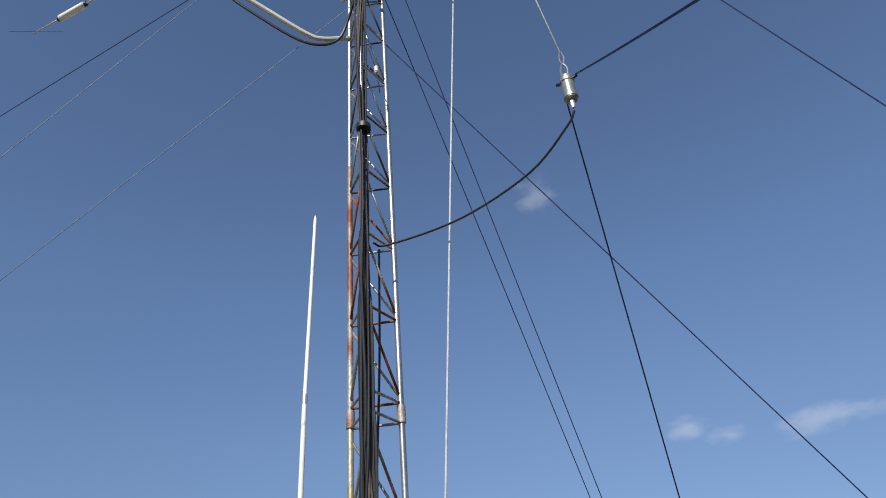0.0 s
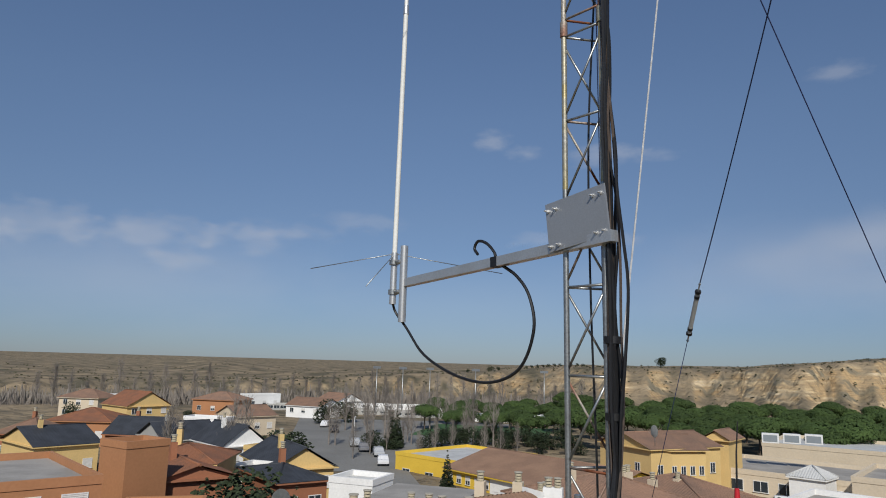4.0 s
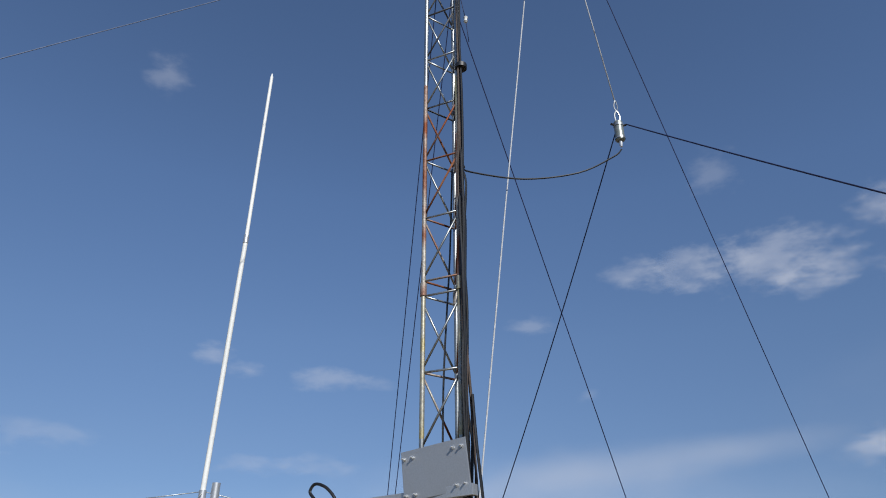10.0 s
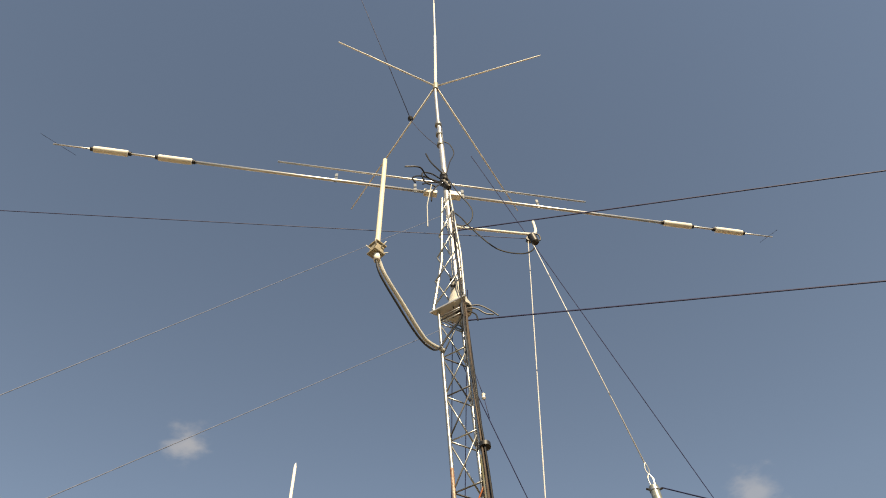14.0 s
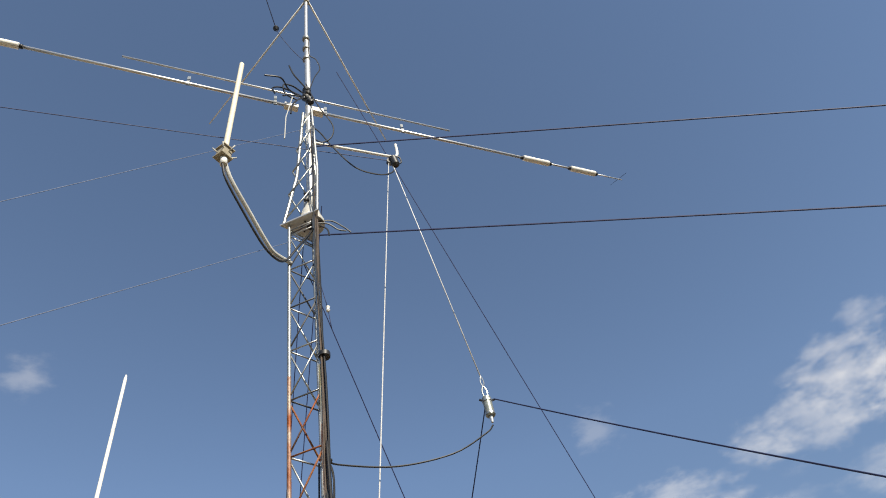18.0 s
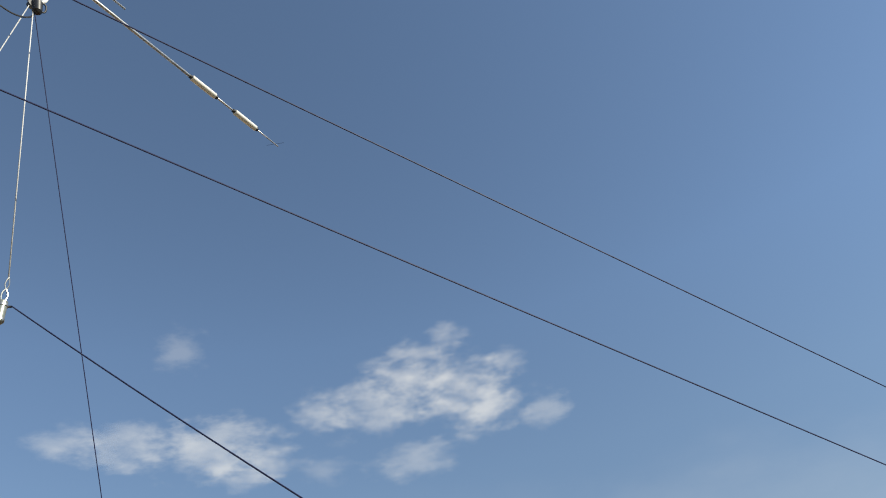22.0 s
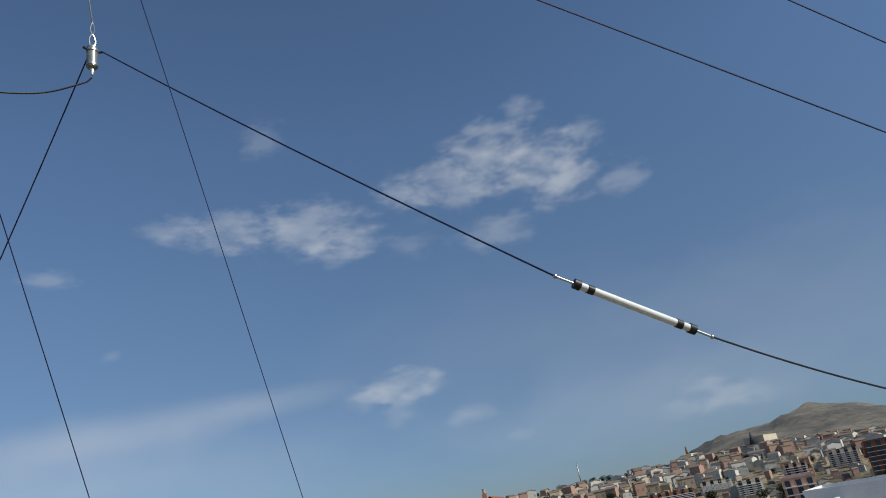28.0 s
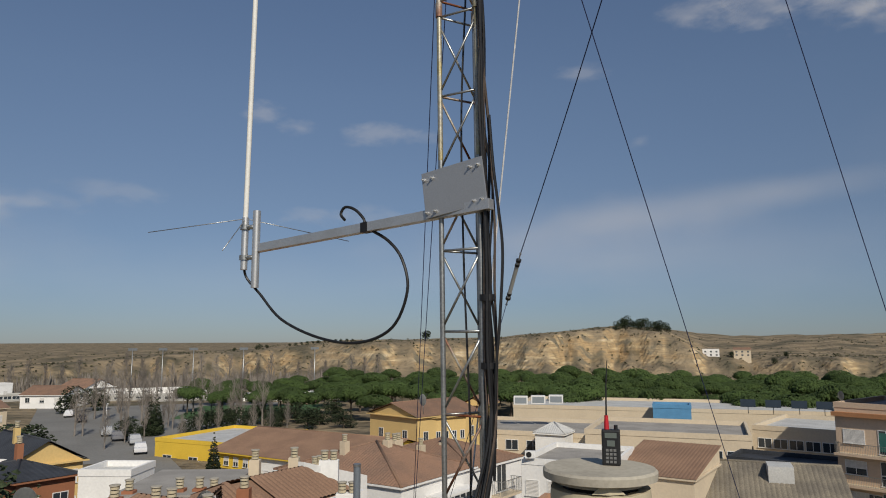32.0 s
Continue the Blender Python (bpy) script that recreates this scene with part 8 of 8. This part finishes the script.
strip("sports_pitch", [(-18.5, 172), (-8.5, 168)], 30, 0.06, GRASS, "green sports pitch beside the pines")


def car(label, colour, kind):
    m = mat(label.split()[0] + "_car_paint", colour, 0.3, 0.1, 0.05, 1, 5, 0, spec=0.6)
    ob = thing("car", (0, 0, 0), label, "car", "parked cars")
    bm = bmesh.new()
    prof = [(-2.1, 0.35), (-2.1, 0.75), (-1.95, 0.9), (-1.0, 0.95), (-0.45, 1.42), (0.95, 1.45), (1.65, 1.0), (2.05, 0.9), (2.1, 0.35)] if kind == "car" else [(-2.5, 0.4), (-2.5, 1.9), (-2.35, 2.05), (1.2, 2.05), (1.8, 1.2), (2.45, 1.0), (2.5, 0.4)]
    sides = [[bm.verts.new((x, y * (0.86 if z > 1.1 else 1.0), z)) for x, z in prof] for y in (-0.85, 0.85)]
    bm.faces.new(sides[0])
    bm.faces.new(sides[1][::-1])
    for i in range(len(prof)):
        j = (i + 1) % len(prof)
        bm.faces.new((sides[0][j], sides[0][i], sides[1][i], sides[1][j]))
    bmesh.ops.bevel(bm, geom=bm.edges[:], offset=0.05, segments=2, affect="EDGES")
    part("body", bm, m, ob)
    bm = bmesh.new()
    if kind == "car":
        for y in (-0.8, 0.74):
            box(bm, (-0.6, y, 1.0), (1.2, y + 0.06, 1.34))
    else:
        for y in (-0.86, 0.8):
            box(bm, (0.4, y, 1.25), (1.4, y + 0.06, 1.8))
    part("side_glass", bm, GLASS, ob)
    for x in (-1.35, 1.35):
        for y in (-0.85, 0.7):
            bm = bmesh.new()
            tube(bm, [(x, y, 0.32), (x, y + 0.16, 0.32)], 0.32, 14)
            wheel = part("wheel", bm, RUBBER_AND_SHADE, ob)
            bm = bmesh.new()
            tube(bm, [(x, y - 0.01, 0.32), (x, y + 0.17, 0.32)], 0.18, 10)
            part("rim", bm, ALU, wheel)
    return ob


cars = [car("white parked hatchback on the asphalt", (0.7, 0.7, 0.7), "car"), car("grey parked hatchback on the asphalt", (0.2, 0.2, 0.21), "car"), car("dark parked hatchback on the asphalt", (0.03, 0.03, 0.04), "car"), car("silver parked hatchback on the asphalt", (0.45, 0.46, 0.47), "car"), car("pale parked delivery van on the asphalt", (0.75, 0.75, 0.74), "van")]
rc = random.Random(9)
car_spots = [(53.2 + 0.62 * k, 103 + 6 * (k % 2), 60) for k in range(8)] + [(54.2 + 0.7 * k, 92, 55) for k in range(5)] + [(55.0, 122, 40), (56.6, 120, 40), (-21.6, 112, 110), (-23.2, 128, 112), (-23.9, 135, 112), (-25.6, 160, 112), (-22.0, 122, 112), (-26.4, 172, 112)]
for i, (az, d, turn) in enumerate(car_spots):
    p = polar(az, d)
    m = pose(p.x, p.y, height(az, d) + 0.06, 0, 0, turn + rc.uniform(-6, 6))
    k = i if i < 5 else rc.randrange(5)
    if i < 5:
        cars[i].matrix_world = m
    else:
        copy_thing(cars[k], m)
lamp = thing("street_lamp", (0, 0, 0), "slim white street lamp post with a short arm", "lamp", "street lamps")
bm = bmesh.new()
tube(bm, [(0, 0, 0), (0, 0, 6.5)], [0.07, 0.045], 8)
part("post", bm, FRAME_W, lamp)
bm = bmesh.new()
tube(bm, [(0, 0, 6.45), (-0.8, 0, 6.6)], 0.035, 6)
part("arm", bm, FRAME_W, lamp)
bm = bmesh.new()
box(bm, (-1.2, -0.1, 6.56), (-0.7, 0.1, 6.66), bevel=0.02)
part("lamp_head", bm, FRAME_W, lamp)
for i, (az, d) in enumerate(((69.4, 58), (76.0, 58), (55.6, 88), (-24.0, 120), (-26.0, 150))):
    p = polar(az, d)
    if i == 0:
        lamp.matrix_world = pose(p.x, p.y, 0)
    else:
        copy_thing(lamp, pose(p.x, p.y, 0, 0, 0, 40 * i))
flood = thing("floodlight_mast", (0, 0, 0), "tall thin floodlight mast beside the sports pitch", "mast", "floodlight masts")
bm = bmesh.new()
tube(bm, [(0, 0, -1), (0, 0, 17)], [0.22, 0.12], 6)
part("pole", bm, STEEL, flood)
bm = bmesh.new()
box(bm, (-1.2, -0.1, 16.5), (1.2, 0.1, 17.2))
part("lamp_bar", bm, STEEL, flood)
for i, az in enumerate((-22.5, -20.4, -18.2, -14.5, -9.0)):
    p = polar(az, 215)
    m = pose(p.x, p.y, height(az, 215) - 3)
    if i == 0:
        flood.matrix_world = m
    else:
        copy_thing(flood, m)

# flue pipe, dishes and air conditioners on the nearer houses
flue = thing("flue_pipe", (0, 0, 0), "grey-blue metal flue pipe above the brick roof", "flue")
p = polar(-5.3, 24)
bm = bmesh.new()
tube(bm, [(p.x, p.y, 6.5), (p.x, p.y, 11.8)], 0.12, 14)
part("pipe", bm, mat("blue_grey_flue", (0.2, 0.23, 0.26), 0.5, 0.3, 0.15, 3, 30, 0.05), flue)
bm = bmesh.new()
tube(bm, [(p.x, p.y, 11.78), (p.x, p.y, 11.86)], 0.135, 14)
part("rim", bm, STEEL, flue)
dish_list = [(-28.6, 31, 10.0), (-16.6, 26.5, 10.2), (-0.2, 56, 11.2), (30.7, 79.2, 10.4)]
for i, (az, d, z) in enumerate(dish_list):
    if i == 0:
        dish = thing("satellite_dish", (0, 0, 0), "small grey satellite dish on a pole", "dish", "satellite dishes")
        bm = bmesh.new()
        tube(bm, [(0, 0, -1.0), (0, 0, 0.0)], 0.025, 6)
        part("pole", bm, STEEL, dish)
        bm = bmesh.new()
        ringz = [[bm.verts.new((r * math.cos(k * 0.393), -0.1 + 0.35 * r * r, r * 1.1 * math.sin(k * 0.393) + 0.1)) for k in range(16)] for r in (0.05, 0.2, 0.33, 0.42)]
        bm.faces.new(ringz[0])
        for a, b in zip(ringz, ringz[1:]):
            for k in range(16):
                bm.faces.new((a[k], b[k], b[(k + 1) % 16], a[(k + 1) % 16]))
        bmesh.ops.solidify(bm, geom=bm.faces[:], thickness=0.02)
        part("reflector", bm, GREY_TUBE, dish)
        bm = bmesh.new()
        tube(bm, [(0, -0.1, -0.3), (0, -0.55, 0.05)], 0.012, 5)
        part("feed_arm", bm, STEEL, dish)
    p = polar(az, d)
    m = pose(p.x, p.y, z, 0, 0, 10 - 30 * i)
    if i == 0:
        dish.matrix_world = m
    else:
        copy_thing(dish, m)
ac = thing("air_conditioner", (0, 0, 0), "white outdoor air-conditioner unit with a fan grille", "air conditioner", "air conditioners")
bm = bmesh.new()
box(bm, (-0.42, -0.16, 0), (0.42, 0.16, 0.6), bevel=0.02)
part("casing", bm, FRAME_W, ac)
bm = bmesh.new()
tube(bm, [(-0.1, -0.175, 0.3), (-0.1, -0.15, 0.3)], 0.23, 16)
part("fan_grille", bm, RUBBER_AND_SHADE, ac)
for i, (az, d, z) in enumerate(((21.3, 62.3, -1.9), (22.2, 62.2, -1.9), (8.3, 59.5, 6.3), (43.8, 75.2, 8.1), (44.8, 75.2, 7.9))):
    p = polar(az, d)
    m = pose(p.x, p.y, z, 0, 0, -az)
    if i == 0:
        ac.matrix_world = m
    else:
        copy_thing(ac, m)

# ---- our roof: ridge caps and interlocking tiles, piece by piece ----
TURN3 = Matrix((ALONG, OUT, Vector((0, 0, 1)))).transposed()


FLAT = [(-0.496, -0.8), (-0.495, 0.85), (-0.2, 0.78), (0.1, 0.68), (0.3, 0.62), (0.492, 0.55), (0.496, -0.8)]
ROLL = [(-0.5, 0.1), (-0.42, 0.0), (-0.2, 0.0), (-0.08, 0.35), (0.08, 0.85), (0.24, 1.0), (0.4, 0.8), (0.52, 0.3)]
FLAT_W = 0.205
JOINT = mat("dirt_in_joints", (0.15, 0.12, 0.08), 0.98, 0, 0.3, 20, 80, 0.3)


def tile_mesh(name, width, length, roll, material, k, step=0.012):
    """One roll tile: a rounded rib with a shallow trough, thick lower edge; x along the ridge, y down the slope."""
    bm = bmesh.new()
    prof = FLAT if roll < 0.02 else ROLL
    top, low = [], []
    for j, y in enumerate((0.0, 0.5, 1.0)):
        lift = step * (j / 2)
        top.append([bm.verts.new((x * width, y * length, z * roll + lift + 0.012 + 0.002 * math.sin(7 * x + 3 * j + k))) for x, z in prof])
    low = [bm.verts.new((x * width, length, z * roll - 0.012 + step * 0.5)) for x, z in prof]
    for a, b in zip(top, top[1:] + [low]):
        for i in range(len(prof) - 1):
            f = bm.faces.new((a[i], a[i + 1], b[i + 1], b[i]))
            f.smooth = b is not low and prof is ROLL
            f.material_index = 1 if prof is FLAT and i in (0, len(prof) - 2) else 0
    side = [bm.verts.new((prof[-1][0] * width, y, -0.004)) for y in (0.0, length)]
    bm.faces.new((top[0][-1], side[0], side[1], top[2][-1]))
    bm.normal_update()
    me = bpy.data.meshes.new(name)
    bm.to_mesh(me)
    bm.free()
    me.materials.append(material)
    me.materials.append(JOINT)
    return me


roof_near = tagged(new("roof_slope_near"), "grey-brown interlocking roll tiles on the walked roof slope", "roof", kind="structure")
roof_far = tagged(new("roof_slope_far"), "mossy roll tiles on the far roof slope", "roof", kind="structure")
TILE_W, TILE_L = 0.185, 0.40
ROOF_CAP = mat("ridge_cap_concrete", (0.265, 0.235, 0.195), 0.92, 0, 0.12, 2.5, 45, 0.12, second=(0.215, 0.19, 0.15), random=0.06, dist=0.004, spots=11)
FAR_TILE = mat("mossy_concrete_tile", (0.3, 0.245, 0.13), 0.95, 0, 0.35, 2.5, 40, 0.4, second=(0.19, 0.16, 0.095), random=0.15, dist=0.004)
tiles = [tile_mesh("tile", FLAT_W, TILE_L + 0.02, 0.012, TILE_ROOF, k, 0.0035) for k in range(3)]
RIB_TILE = mat("tan_rib_tile", (0.26, 0.22, 0.145), 0.92, 0, 0.16, 3, 40, 0.3, second=(0.15, 0.125, 0.085), random=0.1, dist=0.004)
ribbed_tiles = [tile_mesh("tile", TILE_W, TILE_L + 0.05, 0.045, RIB_TILE, k) for k in range(2)]
far_tiles = [tile_mesh("tile", TILE_W, TILE_L + 0.05, 0.042, FAR_TILE, k) for k in range(2)]
rr = random.Random(17)


def lay(slope_sign, parent, choices, run, pick):
    """Tiles of one slope; those in pick(s, u) are objects, the rest one mesh of kind stuff."""
    kk = KN if slope_sign < 0 else KF
    down = (OUT * slope_sign - Vector((0, 0, kk))).normalized()
    across = ALONG * (-slope_sign)
    up = across.cross(down)
    if up.z < 0:
        across = -across
        up = across.cross(down)
    basis = Matrix((across, down, up)).transposed().to_4x4()
    rest = [bmesh.new()]
    courses = int(run * math.sqrt(1 + kk * kk) / TILE_L)
    made = 0
    for c in range(courses + 1):
        places = [0.24 + FLAT_W * k for k in range(16)] if slope_sign < 0 else []
        first_s = places[-1] + FLAT_W / 2 + TILE_W / 2 if places else 0.16
        places += [first_s + TILE_W * k for k in range(int((LENGTH - first_s) / TILE_W))]
        for s in places:
            u = c * TILE_L / math.sqrt(1 + kk * kk) + 0.05
            p = RIDGE + ALONG * s + down * (c * TILE_L + 0.05) + up * (0.012 + rr.uniform(0, 0.003))
            m = Matrix.Translation(p) @ basis @ Euler((rr.uniform(-0.004, 0.004), 0, rr.uniform(-0.006, 0.006))).to_matrix().to_4x4()
            meshes = choices(s)
            if pick(s, u) and made < 300:
                shared("tile", meshes[rr.randrange(len(meshes))], parent, m)
                made += 1
            else:
                n0 = len(rest[0].verts)
                rest[0].from_mesh(meshes[0])
                rest[0].verts.ensure_lookup_table()
                bmesh.ops.transform(rest[0], matrix=m, verts=rest[0].verts[n0:])
                if len(rest[0].verts) > 1500:
                    rest.insert(0, bmesh.new())
    whole = bpy.data.meshes.new("tile_field")
    big = bmesh.new()
    for b in rest:
        tmp = bpy.data.meshes.new("tile_rows")
        b.to_mesh(tmp)
        b.free()
        big.from_mesh(tmp)
        bpy.data.meshes.remove(tmp)
    big.to_mesh(whole)
    big.free()
    whole.materials.append(meshes[0].materials[0])
    whole.materials.append(JOINT)
    ob = new("tile_field", whole)
    ob.parent = parent
    tagged(ob, kind="stuff")


lay(-1, roof_near, lambda s: tiles if s < 3.3 else ribbed_tiles, NEAR_RUN, lambda s, u: s < 5.2 and u < 3.6)
lay(1, roof_far, lambda s: far_tiles, FAR_RUN, lambda s, u: s < 10.5 and u < 2.1)

ridge = tagged(new("roof_ridge"), "overlapping rounded concrete ridge caps bedded in mortar", "roof ridge", kind="structure")


CAP_TAN = mat("tan_barrel_cap", (0.33, 0.3, 0.235), 0.92, 0, 0.14, 3, 45, 0.2, second=(0.27, 0.245, 0.19), random=0.1, dist=0.004, spots=11)


def cap_mesh(outline, length, k, grow_end):
    """One ridge cap: the outline (across, up) swept along the ridge, its far end flared over the next."""
    bm = bmesh.new()
    rings = []
    for x, grow in ((0.0, 0.98), (length * 0.5, 1.0), (length, grow_end), (length, grow_end - 0.06), (length - 0.03, grow_end - 0.1)):
        rings.append([bm.verts.new((x, u * grow, z * grow + 0.0015 * math.sin(3 * i + k))) for i, (u, z) in enumerate(outline)])
    for q, (a, b) in enumerate(zip(rings, rings[1:])):
        for i in range(len(outline) - 1):
            f = bm.faces.new((a[i], b[i], b[i + 1], a[i + 1]))
            f.smooth = q < 2
    me = bpy.data.meshes.new("ridge_cap")
    bm.to_mesh(me)
    bm.free()
    me.materials.append(ROOF_CAP if grow_end < 1.05 else CAP_TAN)
    return me


WING = [(-0.132, 0.02), (-0.13, 0.05), (-0.085, 0.08), (-0.03, 0.104), (0.0, 0.108), (0.03, 0.104), (0.085, 0.08), (0.13, 0.05), (0.132, 0.02)]
BARREL = [(-0.14 * math.cos(math.pi * i / 12), 0.122 * math.sin(math.pi * i / 12) ** 0.85) for i in range(13)]
flat_caps = [cap_mesh(WING, 0.46, k, 1.02) for k in range(2)]
round_caps = [cap_mesh(BARREL, 0.39, k, 1.2) for k in range(2)]
s = 0.02
k = 0
while s < LENGTH - 0.4:
    left = s < 2.25
    if not 1.85 < s < 3.35:
        p = RIDGE + ALONG * s + Vector((0, 0, 0.016 * s - 0.032 if left else 0.012))
        m = Matrix.Translation(p) @ TURN3.to_4x4() @ Euler((rr.uniform(-0.01, 0.01) if left else rr.uniform(-0.03, 0.03), -0.008 if left else -0.03, rr.uniform(-0.008, 0.008))).to_matrix().to_4x4()
        if not left:
            m = m @ Matrix.Translation((0.39, 0, 0)) @ Matrix.Rotation(math.pi, 4, "Z")
        shared("ridge_cap", (flat_caps if left else round_caps)[k % 2], ridge, m)
    s += 0.45 if left else 0.365
    k += 1
# mortar fillets that fill the waves beside the caps
DIRTY = mat("dark_bedding_mortar", (0.22, 0.185, 0.15), 0.95, 0, 0.25, 8, 60, 0.5, second=(0.16, 0.135, 0.105), dist=0.004)
for sign, kk, off in ((-1, KN, 0.14), (1, KF, 0.14)):
    bm = bmesh.new()
    prev = None
    for i in range(int(LENGTH / 0.03)):
        s = 0.03 * i
        tooth = abs((s / 0.135) % 1.0 - 0.5) * 2 if s < 2.3 else 0.5 + 0.5 * math.sin(2 * math.pi * s / TILE_W)
        w = off + 0.014 + 0.045 * tooth + 0.012 * noise.noise(Vector((s * 7, sign, 0)))
        inner = roof_point(s, sign * (off - 0.02), 0.07)
        outer = roof_point(s, sign * (w - 0.01), 0.03)
        foot = roof_point(s, sign * w, 0.01)
        cur = [bm.verts.new(v) for v in (inner, outer, foot)]
        if prev:
            for a in range(2):
                bm.faces.new((prev[a], cur[a], cur[a + 1], prev[a + 1]))
        prev = cur
    ob = part("mortar_fillet", bm, DIRTY, None)
    ob.parent = ridge
# verge: capping pieces along the gable, with lichen
verge = tagged(new("roof_verge"), "lichen-stained mortar and verge caps along the gable edge", "roof verge", kind="structure")
for sign, kk, run in ((-1, KN, NEAR_RUN), (1, KF, FAR_RUN)):
    for i in range(int(run / 0.42)):
        bm = bmesh.new()
        u0, u1 = i * 0.42 + 0.02, i * 0.42 + 0.46
        for a, b in ((u0, u1),):
            A = [roof_point(-0.1, sign * a, 0.0), roof_point(0.13, sign * a, 0.0), roof_point(0.13, sign * a, 0.075), roof_point(-0.1, sign * a, 0.085)]
            B = [roof_point(-0.1, sign * b, 0.02), roof_point(0.14, sign * b, 0.02), roof_point(0.14, sign * b, 0.1), roof_point(-0.1, sign * b, 0.11)]
            va, vb = [bm.verts.new(v) for v in A], [bm.verts.new(v) for v in B]
            bm.faces.new(va[::-1])
            bm.faces.new(vb)
            for j in range(4):
                bm.faces.new((va[j], va[(j + 1) % 4], vb[(j + 1) % 4], vb[j]))
        bmesh.ops.recalc_face_normals(bm, faces=bm.faces)
        bmesh.ops.bevel(bm, geom=bm.edges[:], offset=0.012, segments=1, affect="EDGES")
        ob = part("verge_cap", bm, MOSS, None)
        ob.parent = verge
# far eave: rounded tile ends with a gutter board
bm = bmesh.new()
for a, b in ((FAR_RUN - 0.02, FAR_RUN + 0.03),):
    A = [roof_point(0, a, -0.12), roof_point(0, b, -0.12), roof_point(0, b, -0.02), roof_point(0, a, -0.02)]
    B = [roof_point(LENGTH, a, -0.12), roof_point(LENGTH, b, -0.12), roof_point(LENGTH, b, -0.02), roof_point(LENGTH, a, -0.02)]
    va, vb = [bm.verts.new(v) for v in A], [bm.verts.new(v) for v in B]
    bm.faces.new(va[::-1])
    bm.faces.new(vb)
    for j in range(4):
        bm.faces.new((va[j], va[(j + 1) % 4], vb[(j + 1) % 4], vb[j]))
ob = part("eave_board", bm, MORTAR, None)
ob.parent = roof_far
